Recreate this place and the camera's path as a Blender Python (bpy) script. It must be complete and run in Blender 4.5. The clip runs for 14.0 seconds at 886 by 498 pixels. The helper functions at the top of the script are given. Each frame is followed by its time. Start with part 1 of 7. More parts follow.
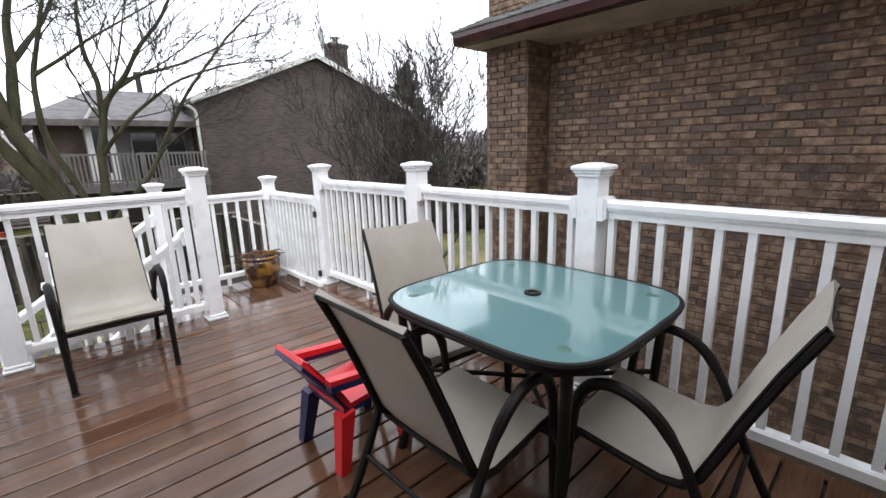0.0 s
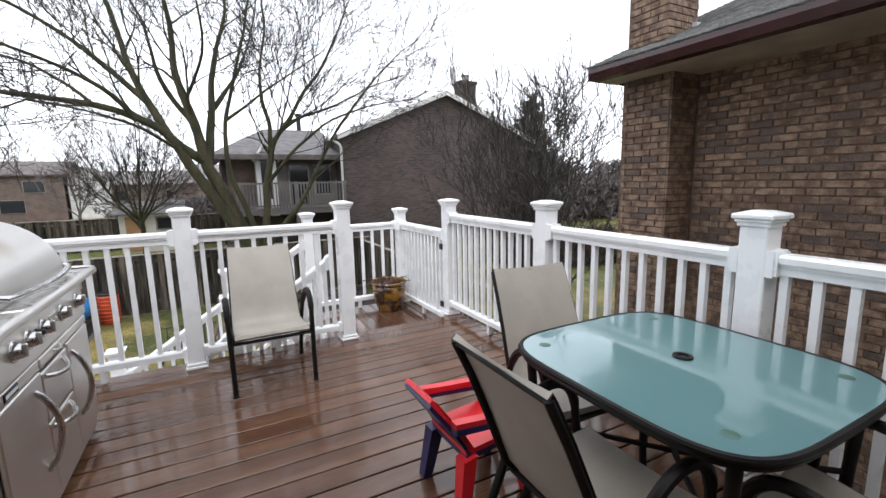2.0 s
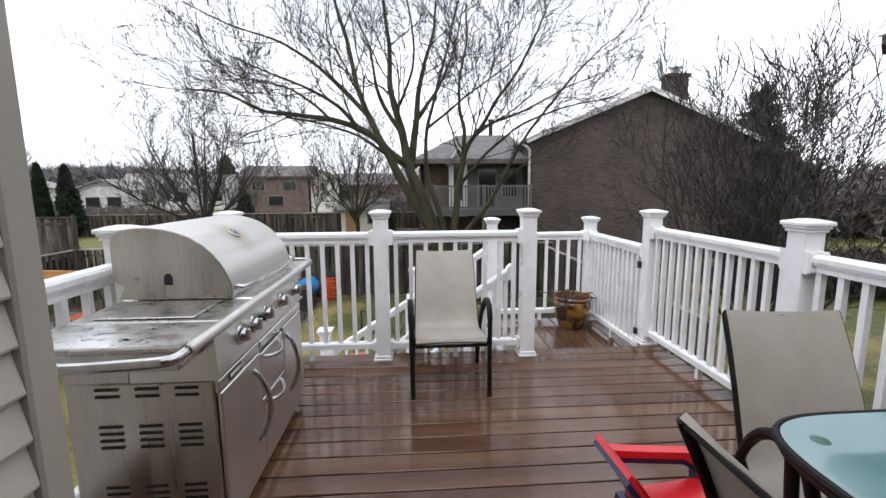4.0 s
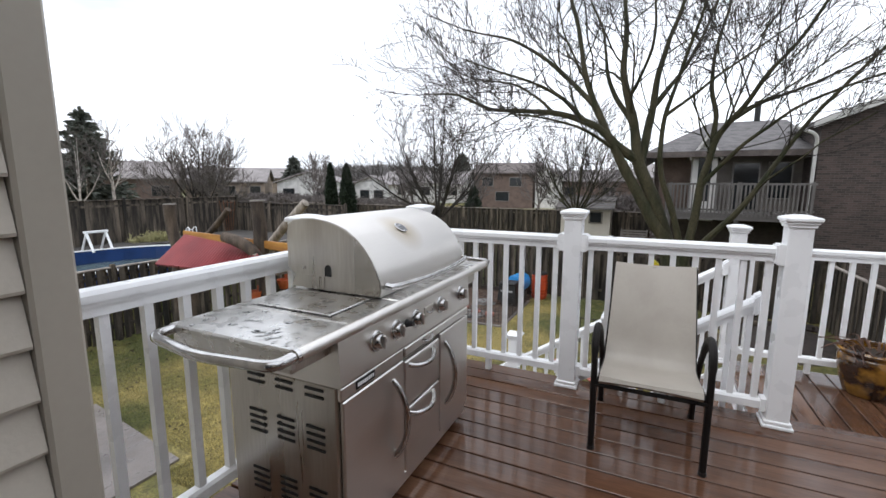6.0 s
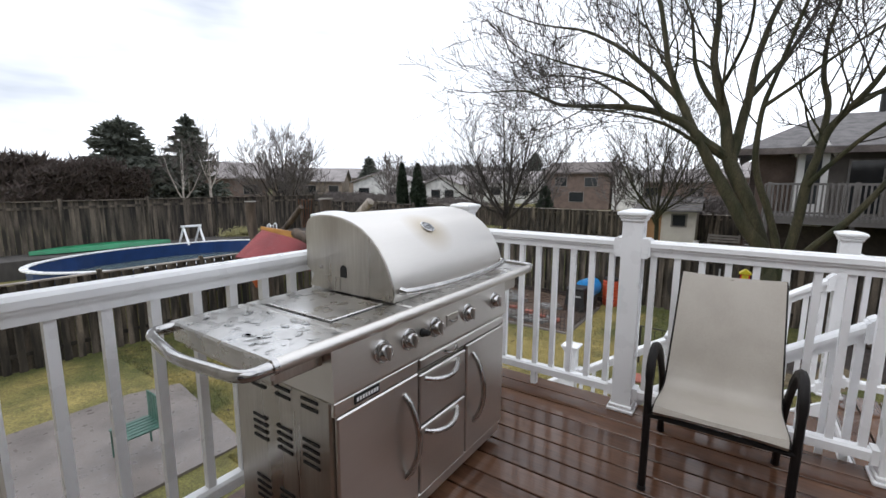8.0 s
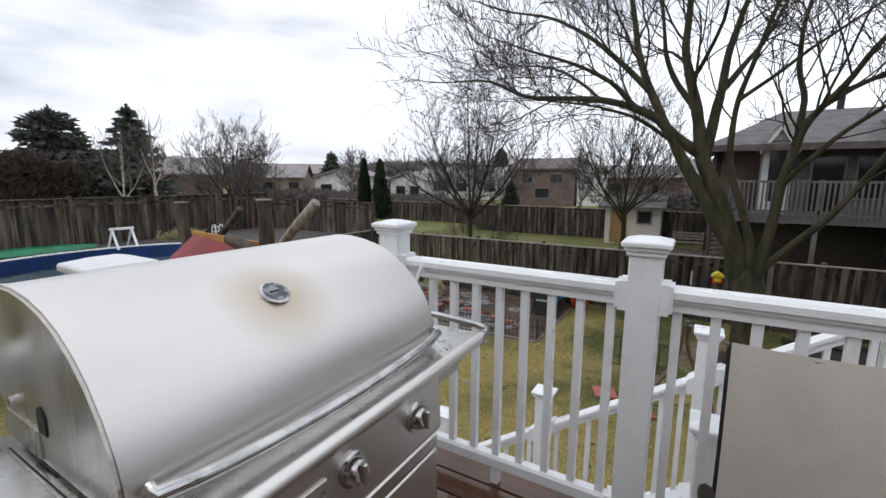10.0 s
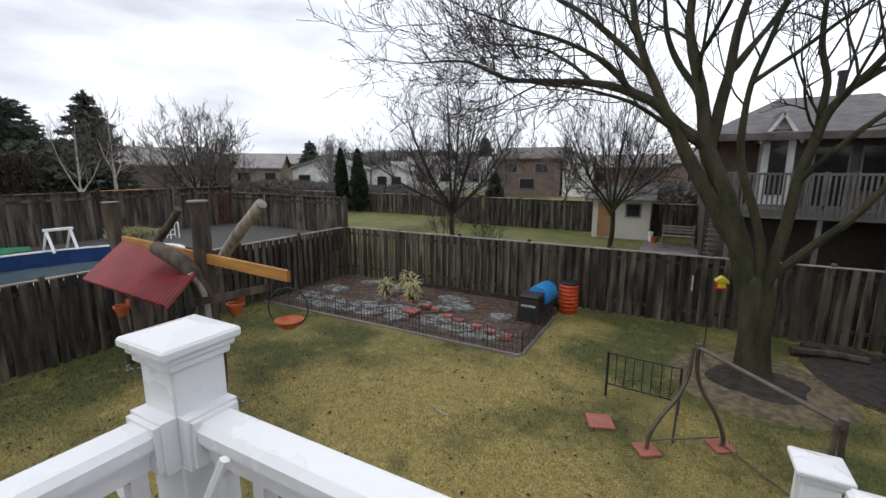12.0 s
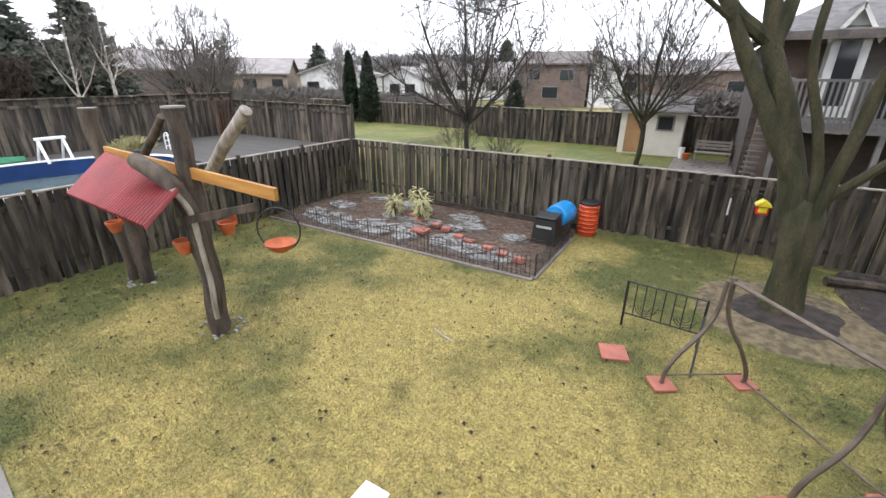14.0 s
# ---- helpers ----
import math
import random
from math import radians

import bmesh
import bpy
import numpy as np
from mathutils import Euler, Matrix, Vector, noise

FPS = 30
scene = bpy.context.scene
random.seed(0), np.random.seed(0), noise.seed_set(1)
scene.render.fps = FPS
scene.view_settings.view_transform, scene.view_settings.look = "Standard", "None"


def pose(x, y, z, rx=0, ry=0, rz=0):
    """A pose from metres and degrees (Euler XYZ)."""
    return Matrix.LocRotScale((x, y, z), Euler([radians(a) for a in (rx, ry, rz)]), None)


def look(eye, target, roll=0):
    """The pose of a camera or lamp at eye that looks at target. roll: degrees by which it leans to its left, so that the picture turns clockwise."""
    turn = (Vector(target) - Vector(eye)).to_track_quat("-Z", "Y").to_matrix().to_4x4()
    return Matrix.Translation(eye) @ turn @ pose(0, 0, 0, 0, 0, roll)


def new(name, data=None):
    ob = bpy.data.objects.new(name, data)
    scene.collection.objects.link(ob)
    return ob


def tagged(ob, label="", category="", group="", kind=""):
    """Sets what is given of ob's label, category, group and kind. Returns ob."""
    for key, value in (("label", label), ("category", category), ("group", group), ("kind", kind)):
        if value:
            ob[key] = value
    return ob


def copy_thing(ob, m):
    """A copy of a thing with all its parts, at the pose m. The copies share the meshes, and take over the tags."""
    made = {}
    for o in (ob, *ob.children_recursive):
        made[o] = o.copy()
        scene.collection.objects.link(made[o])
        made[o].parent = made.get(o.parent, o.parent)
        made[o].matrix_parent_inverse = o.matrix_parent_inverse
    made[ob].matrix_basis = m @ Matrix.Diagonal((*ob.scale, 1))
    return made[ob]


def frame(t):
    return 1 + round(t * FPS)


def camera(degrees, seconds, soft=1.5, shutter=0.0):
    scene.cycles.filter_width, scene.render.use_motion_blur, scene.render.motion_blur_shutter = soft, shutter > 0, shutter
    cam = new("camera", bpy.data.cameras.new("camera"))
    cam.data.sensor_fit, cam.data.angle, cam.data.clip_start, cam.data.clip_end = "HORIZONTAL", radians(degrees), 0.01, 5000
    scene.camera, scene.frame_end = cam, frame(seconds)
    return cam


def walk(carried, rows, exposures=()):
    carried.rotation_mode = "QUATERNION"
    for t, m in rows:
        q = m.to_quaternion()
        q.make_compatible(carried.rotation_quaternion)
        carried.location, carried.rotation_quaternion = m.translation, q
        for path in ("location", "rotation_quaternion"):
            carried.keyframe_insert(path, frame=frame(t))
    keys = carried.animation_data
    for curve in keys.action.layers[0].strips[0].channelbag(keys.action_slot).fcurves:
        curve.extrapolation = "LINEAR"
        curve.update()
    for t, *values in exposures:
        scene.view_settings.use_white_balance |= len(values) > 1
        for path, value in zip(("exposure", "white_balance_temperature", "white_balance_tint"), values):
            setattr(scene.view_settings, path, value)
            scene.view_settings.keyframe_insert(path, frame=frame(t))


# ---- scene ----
cam = camera(91.4, 14.0)
PATH = [
    (0, (-0.083, -0.135, 1.345), (1.238, 1.296, 0.887), -1.6),
    (0.5, (-0.110, -0.121, 1.361), (1.109, 1.410, 0.948), -1.4),
    (1, (-0.130, -0.096, 1.380), (0.992, 1.516, 1.001), -1.3),
    (1.5, (-0.141, -0.085, 1.400), (0.880, 1.599, 1.051), -1.3),
    (2, (-0.132, -0.069, 1.409), (0.777, 1.684, 1.094), -1.2),
    (4.5, (-0.068, 0.313, 1.436), (-0.203, 2.287, 1.145), -0.4),
    (5, (0.004, 0.445, 1.421), (-0.393, 2.384, 1.133), -0.4),
    (5.5, (0.010, 0.600, 1.406), (-0.622, 2.476, 1.111), 0.1),
    (6, (0.069, 0.686, 1.417), (-0.779, 2.472, 1.115), 0.2),
    (6.5, (0.114, 0.755, 1.397), (-0.890, 2.458, 1.096), 0.5),
    (7, (0.193, 0.781, 1.384), (-0.946, 2.397, 1.084), 0.4),
    (9.5, (-0.096, 1.622, 1.436), (-1.145, 3.295, 1.119), 0.2),
    (10, (-0.227, 1.929, 1.459), (-1.230, 3.629, 1.137), 0.3),
    (10.5, (-0.373, 2.259, 1.512), (-1.347, 3.974, 1.182), 0.3),
    (11, (-0.447, 2.608, 1.550), (-1.396, 4.337, 1.216), -0.1),
    (11.5, (-0.528, 2.907, 1.597), (-1.472, 4.636, 1.253), -0.1),
    (12, (-0.652, 3.203, 1.579), (-1.593, 4.928, 1.209), 0.1),
    (12.5, (-0.726, 3.485, 1.562), (-1.659, 5.194, 1.106), 0.2),
    (13, (-0.750, 3.732, 1.555), (-1.679, 5.417, 1.007), 0.0),
    (13.5, (-0.831, 3.850, 1.517), (-1.757, 5.500, 0.869), 0.1),
    (14, (-0.890, 3.900, 1.480), (-1.837, 5.495, 0.733), 0.4),
]
EXPOSURES = [(0.0, 0.97), (2.0, 0.75), (4.5, 0.45), (7.0, 0.3), (9.5, 0.02), (10.5, -0.19), (11.5, -0.25), (12.0, -0.14), (12.5, 0.18), (13.2, 0.72), (14.0, 1.05)]
walk(cam, [(t, look(eye, target, roll)) for t, eye, target, roll in PATH], EXPOSURES)

# ---- sky and light ----
world = bpy.data.worlds.new("overcast")
scene.world = world
world.use_nodes = True
wn, wl = world.node_tree.nodes, world.node_tree.links
wn.clear()
w_out = wn.new("ShaderNodeOutputWorld")
w_bg = wn.new("ShaderNodeBackground")
w_sky = wn.new("ShaderNodeTexSky")
w_sky.sky_type = "NISHITA"
w_sky.sun_disc = False
w_sky.sun_elevation = radians(40)
w_sky.sun_rotation = radians(200)
w_tc = wn.new("ShaderNodeTexCoord")
w_map = wn.new("ShaderNodeMapping")
w_map.inputs["Scale"].default_value = (1.2, 1.2, 5.0)
w_noise = wn.new("ShaderNodeTexNoise")
w_noise.inputs["Scale"].default_value = 1.3
w_noise.inputs["Detail"].default_value = 5.0
w_ramp = wn.new("ShaderNodeValToRGB")
w_ramp.color_ramp.elements[0].position = 0.36
w_ramp.color_ramp.elements[0].color = (5.4, 5.85, 6.7, 1)
w_ramp.color_ramp.elements[1].position = 0.56
w_ramp.color_ramp.elements[1].color = (11.2, 11.6, 12.5, 1)
w_mix = wn.new("ShaderNodeMix")
w_mix.data_type = "RGBA"
w_mix.inputs[0].default_value = 0.93
wl.new(w_tc.outputs["Generated"], w_map.inputs["Vector"])
wl.new(w_map.outputs["Vector"], w_noise.inputs["Vector"])
wl.new(w_noise.outputs["Fac"], w_ramp.inputs["Fac"])
wl.new(w_sky.outputs["Color"], w_mix.inputs[6])
wl.new(w_ramp.outputs["Color"], w_mix.inputs[7])
wl.new(w_mix.outputs[2], w_bg.inputs["Color"])
w_bg.inputs["Strength"].default_value = 0.12
wl.new(w_bg.outputs["Background"], w_out.inputs["Surface"])
sun = new("sun", bpy.data.lights.new("sun", "SUN"))
sun.data.energy, sun.data.angle, sun.data.color = 0.6, radians(40), (1.0, 0.98, 0.95)
sun.matrix_world = look((0, 0, 30), (7, 14, 8))


# ---- materials ----
def material(name, colour, rough=0.6, metal=0.0, dark=None, scale=8.0, spread=0.5, fine=60.0, fine_amount=0.15, bump=0.0, bump_scale=80.0,
             stretch=(1, 1, 1), per_piece=0.0, rough_var=0.0, rough_scale=6.0, coat=0.0, specular=0.5, stops=(0.35, 0.65)):
    """A surface with colour that varies at two scales, relief and uneven gloss."""
    m = bpy.data.materials.new(name)
    m.use_nodes = True
    n, l = m.node_tree.nodes, m.node_tree.links
    b = n["Principled BSDF"]
    dark = dark or tuple(c * 0.7 for c in colour)
    tc = n.new("ShaderNodeNewGeometry")
    mp = n.new("ShaderNodeMapping")
    mp.inputs["Scale"].default_value = stretch
    l.new(tc.outputs["Position"], mp.inputs["Vector"])
    info = n.new("ShaderNodeObjectInfo")
    vec = mp.outputs["Vector"]
    if per_piece:
        add = n.new("ShaderNodeVectorMath")
        add.operation = "ADD"
        comb = n.new("ShaderNodeMath")
        comb.operation = "MULTIPLY"
        comb.inputs[1].default_value = 37.0
        l.new(info.outputs["Random"], comb.inputs[0])
        l.new(vec, add.inputs[0])
        l.new(comb.outputs[0], add.inputs[1])
        vec = add.outputs["Vector"]
    big = n.new("ShaderNodeTexNoise")
    big.inputs["Scale"].default_value, big.inputs["Detail"].default_value = scale, 5
    l.new(vec, big.inputs["Vector"])
    ramp = n.new("ShaderNodeValToRGB")
    ramp.color_ramp.elements[0].position, ramp.color_ramp.elements[1].position = stops
    ramp.color_ramp.elements[0].color, ramp.color_ramp.elements[1].color = (*dark, 1), (*colour, 1)
    l.new(big.outputs["Fac"], ramp.inputs["Fac"])
    small = n.new("ShaderNodeTexNoise")
    small.inputs["Scale"].default_value, small.inputs["Detail"].default_value = fine, 3
    l.new(vec, small.inputs["Vector"])
    mul = n.new("ShaderNodeMix")
    mul.data_type, mul.blend_type = "RGBA", "OVERLAY"
    mul.inputs[0].default_value = fine_amount
    l.new(ramp.outputs["Color"], mul.inputs[6])
    l.new(small.outputs["Fac"], mul.inputs[7])
    col = mul.outputs[2]
    if per_piece:
        hs = n.new("ShaderNodeHueSaturation")
        rng = n.new("ShaderNodeMapRange")
        rng.inputs["To Min"].default_value, rng.inputs["To Max"].default_value = 1 - per_piece, 1 + per_piece
        l.new(info.outputs["Random"], rng.inputs["Value"])
        l.new(rng.outputs["Result"], hs.inputs["Value"])
        l.new(col, hs.inputs["Color"])
        col = hs.outputs["Color"]
    l.new(col, b.inputs["Base Color"])
    b.inputs["Roughness"].default_value, b.inputs["Metallic"].default_value = rough, metal
    b.inputs["Coat Weight"].default_value = coat
    b.inputs["Specular IOR Level"].default_value = specular
    if rough_var:
        rn = n.new("ShaderNodeTexNoise")
        rn.inputs["Scale"].default_value, rn.inputs["Detail"].default_value = rough_scale, 4
        l.new(vec, rn.inputs["Vector"])
        rr = n.new("ShaderNodeMapRange")
        rr.inputs["From Min"].default_value, rr.inputs["From Max"].default_value = 0.35, 0.65
        rr.inputs["To Min"].default_value, rr.inputs["To Max"].default_value = max(0.02, rough - rough_var), min(1, rough + rough_var)
        l.new(rn.outputs["Fac"], rr.inputs["Value"])
        l.new(rr.outputs["Result"], b.inputs["Roughness"])
    if bump:
        bn = n.new("ShaderNodeTexNoise")
        bn.inputs["Scale"].default_value, bn.inputs["Detail"].default_value = bump_scale, 4
        l.new(vec, bn.inputs["Vector"])
        bp = n.new("ShaderNodeBump")
        bp.inputs["Strength"].default_value, bp.inputs["Distance"].default_value = bump, 0.02
        l.new(bn.outputs["Fac"], bp.inputs["Height"])
        l.new(bp.outputs["Normal"], b.inputs["Normal"])
    return m


M = dict(
    vinyl=material("white_vinyl", (0.88, 0.885, 0.895), 0.3, dark=(0.83, 0.835, 0.845), scale=3, fine_amount=0.04, rough_var=0.08),
    deck=material("wet_composite_board", (0.138, 0.070, 0.041), 0.10, dark=(0.078, 0.037, 0.022), scale=2.2, fine=45, fine_amount=0.45, bump=0.018,
                  bump_scale=60, stretch=(0.25, 3.0, 1), per_piece=0.16, rough_var=0.07, rough_scale=1.3),
    deck_across=material("wet_landing_board", (0.138, 0.070, 0.041), 0.10, dark=(0.078, 0.037, 0.022), scale=2.2, fine=45, fine_amount=0.45, bump=0.018,
                         bump_scale=60, stretch=(3.0, 0.25, 1), per_piece=0.16, rough_var=0.07, rough_scale=1.3),
    under=material("dark_framing_timber", (0.06, 0.045, 0.035), 0.8),
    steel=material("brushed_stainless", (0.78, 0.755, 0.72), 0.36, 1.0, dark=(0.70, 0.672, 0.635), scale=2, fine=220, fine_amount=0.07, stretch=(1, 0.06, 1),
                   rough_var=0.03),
    # darker copy of the steel: the dimmer light on sides and ends is in its colour
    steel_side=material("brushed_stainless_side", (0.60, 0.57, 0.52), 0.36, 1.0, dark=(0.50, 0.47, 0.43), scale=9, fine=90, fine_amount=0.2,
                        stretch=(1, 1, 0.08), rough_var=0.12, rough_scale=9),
    steel_wet=material("wet_stainless_shelf", (0.66, 0.65, 0.63), 0.30, 1.0, dark=(0.60, 0.59, 0.57), scale=9, fine=60, fine_amount=0.1, rough_var=0.08,
                       rough_scale=14, bump=0.03, bump_scale=14, stops=(0.42, 0.58)),
    chrome=material("polished_handle_steel", (0.62, 0.61, 0.6), 0.16, 1.0, scale=20, fine_amount=0.06),
    black=material("black_slot_metal", (0.012, 0.012, 0.012), 0.5),
    frame=material("dark_bronze_powder_coat", (0.012, 0.0095, 0.009), 0.5, specular=0.2, dark=(0.007, 0.006, 0.0055), scale=18, fine=300, fine_amount=0.3, bump=0.05,
                   bump_scale=400, rough_var=0.08),
    sling=material("taupe_mesh_sling", (0.39, 0.355, 0.305), 0.4, specular=0.7, dark=(0.34, 0.305, 0.26), scale=5, fine=420, fine_amount=0.4, bump=0.15, bump_scale=700),
    red=material("red_plastic", (0.68, 0.022, 0.03), 0.3, dark=(0.55, 0.014, 0.02), scale=6, fine_amount=0.06),
    blue=material("navy_plastic", (0.018, 0.022, 0.09), 0.32, scale=6, fine_amount=0.06),
    glaze=material("brown_glazed_ceramic", (0.26, 0.125, 0.02), 0.14, dark=(0.03, 0.012, 0.005), scale=8, fine=20, fine_amount=0.35, coat=0.6, stops=(0.42, 0.6)),
    soil=material("dark_soil", (0.045, 0.03, 0.02), 0.9, dark=(0.018, 0.012, 0.009), scale=12, bump=0.8, bump_scale=40),
    dead=material("dead_stalks", (0.13, 0.07, 0.045), 0.8, dark=(0.045, 0.023, 0.016), scale=20),
    siding=material("beige_vinyl_siding", (0.50, 0.455, 0.385), 0.45, dark=(0.455, 0.41, 0.345), scale=1.5, fine=120, fine_amount=0.06, bump=0.05, bump_scale=90),
    trim=material("taupe_corner_trim", (0.40, 0.36, 0.30), 0.4, dark=(0.36, 0.325, 0.27), scale=2, fine_amount=0.04),
    brick=material("brown_brick", (0.275, 0.182, 0.125), 0.8, dark=(0.13, 0.08, 0.055), scale=11, fine=60, fine_amount=0.4, bump=0.5, bump_scale=50,
                   per_piece=0.22, stops=(0.42, 0.6), rough_var=0.1),
    brick_dark=material("charred_brown_brick", (0.165, 0.112, 0.085), 0.75, dark=(0.085, 0.06, 0.05), scale=9, fine=70, fine_amount=0.5, bump=0.5,
                        bump_scale=70, per_piece=0.25),
    mortar=material("brown_mortar", (0.145, 0.102, 0.074), 0.9, dark=(0.095, 0.066, 0.048), scale=5, bump=0.5, bump_scale=120),
    gutter=material("maroon_gutter_paint", (0.042, 0.012, 0.012), 0.25, dark=(0.026, 0.008, 0.008), scale=4, fine_amount=0.1),
    soffit=material("cream_soffit", (0.5, 0.43, 0.34), 0.6, scale=3, fine_amount=0.06),
    shingle=material("grey_shingles", (0.16, 0.15, 0.15), 0.8, dark=(0.09, 0.085, 0.085), scale=3, fine=30, fine_amount=0.5, bump=0.5, bump_scale=25),
    shingle_b=material("brown_grey_shingles", (0.15, 0.125, 0.115), 0.8, dark=(0.085, 0.07, 0.065), scale=3, fine=30, fine_amount=0.5, bump=0.4, bump_scale=25),
    fence=material("weathered_fence_wood", (0.128, 0.103, 0.078), 0.8, dark=(0.021, 0.017, 0.0125), scale=2.2, stops=(0.4, 0.64), fine=45, fine_amount=0.7, bump=0.5, bump_scale=40,
                   stretch=(2.5, 2.5, 0.35), per_piece=0.5),
    fence_cap=material("pale_weathered_cap", (0.36, 0.32, 0.28), 0.7, dark=(0.2, 0.17, 0.15), scale=3),
    bark=material("mossy_bark", (0.058, 0.049, 0.024), 0.85, dark=(0.015, 0.019, 0.0035), scale=2.4, fine=30, fine_amount=0.95, bump=1.0, bump_scale=24,
                  stretch=(2, 2, 0.5)),
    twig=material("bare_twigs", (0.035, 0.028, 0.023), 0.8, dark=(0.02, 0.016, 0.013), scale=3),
    # far growth is paler and greyer: distance haze mixed into both colours
    twig_far=material("haze_paled_far_twigs", (0.14, 0.12, 0.113), 0.85, dark=(0.11, 0.095, 0.09), scale=1),
    haze_wood=material("haze_tinted_far_woodland", (0.21, 0.195, 0.195), 0.9, dark=(0.16, 0.15, 0.15), scale=0.1),
    house_pale=material("weathered_pale_cladding", (0.30, 0.285, 0.27), 0.6, dark=(0.2, 0.185, 0.17), scale=1.5),
    birch=material("pale_birch_bark", (0.5, 0.47, 0.43), 0.7, dark=(0.25, 0.22, 0.2), scale=5),
    log=material("brown_log_bark", (0.115, 0.085, 0.06), 0.8, dark=(0.022, 0.015, 0.011), scale=3, stops=(0.35, 0.7), fine=40, fine_amount=0.7, bump=1.0, bump_scale=26, stretch=(1.6, 1.6, 0.35)),
    bare_wood=material("grey_debarked_wood", (0.38, 0.34, 0.29), 0.7, dark=(0.19, 0.16, 0.125), scale=5, fine=40, fine_amount=0.4, bump=0.4, bump_scale=30, stretch=(2, 2, 0.3)),
    beam=material("fresh_yellow_timber", (0.44, 0.215, 0.045), 0.55, dark=(0.30, 0.13, 0.03), scale=3, fine=40, fine_amount=0.25, stretch=(0.3, 3, 3)),
    roofred=material("red_corrugated_sheet", (0.27, 0.042, 0.045), 0.45, dark=(0.2, 0.03, 0.034), scale=2, fine_amount=0.15),
    terra=material("terracotta", (0.45, 0.105, 0.03), 0.55, dark=(0.33, 0.07, 0.02), scale=8),
    paver=material("red_paver", (0.40, 0.14, 0.10), 0.7, dark=(0.3, 0.1, 0.075), scale=6, bump=0.3),
    orange=material("orange_barrel_plastic", (0.56, 0.075, 0.018), 0.4, dark=(0.42, 0.05, 0.015), scale=5),
    cyan=material("bright_blue_plastic", (0.015, 0.27, 0.66), 0.35, scale=5),
    iron=material("black_iron", (0.016, 0.015, 0.016), 0.5, scale=20),
    bronze=material("swing_frame_metal", (0.16, 0.125, 0.1), 0.42, 0.3, dark=(0.09, 0.07, 0.058), scale=5),
    concrete=material("wet_concrete", (0.19, 0.165, 0.15), 0.4, dark=(0.13, 0.112, 0.102), scale=1.5, fine=50, fine_amount=0.3, rough_var=0.15),
    flag=material("wet_flagstone", (0.27, 0.275, 0.27), 0.3, dark=(0.15, 0.15, 0.145), scale=3, fine=30, fine_amount=0.3, rough_var=0.15),
    mulch=material("dark_mulch", (0.05, 0.037, 0.032), 0.9, dark=(0.016, 0.012, 0.010), scale=6, fine=60, fine_amount=0.6, bump=1.0, bump_scale=40),
    straw_litter=material("tan_dry_litter", (0.19, 0.145, 0.085), 0.9, dark=(0.075, 0.06, 0.033), scale=7, fine=60, fine_amount=0.6, bump=1, bump_scale=50),
    leafbed=material("dry_leaf_litter", (0.16, 0.11, 0.08), 0.9, dark=(0.05, 0.034, 0.026), scale=10, fine=60, fine_amount=0.6, bump=1, bump_scale=50),
    evergreen=material("dark_evergreen", (0.03, 0.046, 0.026), 0.7, dark=(0.008, 0.016, 0.008), scale=6),
    conifer=material("grey_green_conifer", (0.13, 0.14, 0.115), 0.8, dark=(0.08, 0.09, 0.075), scale=4),
    hedge=material("reddish_brown_thicket", (0.075, 0.052, 0.045), 0.85, dark=(0.04, 0.032, 0.026), scale=4),
    pale_leaf=material("pale_yellow_leaves", (0.42, 0.40, 0.2), 0.7, dark=(0.3, 0.27, 0.13), scale=10),
    shed=material("white_shed_panel", (0.64, 0.60, 0.53), 0.6, dark=(0.55, 0.51, 0.45), scale=2),
    wood_door=material("tan_wooden_door", (0.36, 0.2, 0.09), 0.5, dark=(0.28, 0.15, 0.065), scale=2),
    rear_clad=material("grey_brown_cladding", (0.17, 0.15, 0.135), 0.65, dark=(0.11, 0.095, 0.085), scale=1.5),
    lath=material("red_brown_lath", (0.20, 0.085, 0.04), 0.7, dark=(0.12, 0.05, 0.025), scale=5),
    shingle_dark=material("wet_dark_shingles", (0.19, 0.188, 0.18), 0.6, dark=(0.095, 0.094, 0.09), scale=5, fine=40, fine_amount=0.6, bump=0.5, bump_scale=30),
    glass_dark=material("dark_window_glass", (0.03, 0.033, 0.036), 0.08, scale=1, fine_amount=0.02),
    # shingles of the far houses, lightened in colour for the haze
    roof_far=material("haze_paled_shingles", (0.30, 0.275, 0.27), 0.8, dark=(0.22, 0.2, 0.195), scale=1.2, fine=12, fine_amount=0.3),
    house_white=material("white_house_cladding", (0.72, 0.71, 0.69), 0.6, scale=1.5, fine_amount=0.1),
    house_tan=material("tan_house_brick", (0.34, 0.27, 0.21), 0.7, scale=2, fine=14, fine_amount=0.25),
    house_brown=material("brown_house_brick", (0.17, 0.12, 0.1), 0.75, scale=2, fine=14, fine_amount=0.25),
    pool_blue=material("blue_pool_liner", (0.016, 0.05, 0.17), 0.3, scale=2, fine_amount=0.1),
    pool_water=material("still_pool_water", (0.12, 0.16, 0.15), 0.06, scale=1, fine_amount=0.05, bump=0.03, bump_scale=6),
    green=material("green_kayak_plastic", (0.012, 0.20, 0.085), 0.35, scale=3),
    grey_deck=material("grey_weathered_deck", (0.165, 0.155, 0.148), 0.7, dark=(0.11, 0.1, 0.095), scale=2, fine=30, stretch=(0.3, 3, 1)),
    dial_face=material("weathered_dial_face", (0.30, 0.31, 0.33), 0.35, dark=(0.07, 0.075, 0.08), scale=38, stops=(0.45, 0.56)),
    pool_board=material("dark_wet_pool_deck", (0.08, 0.074, 0.068), 0.9, dark=(0.055, 0.05, 0.047), scale=2, fine=30, stretch=(0.3, 3, 1)),
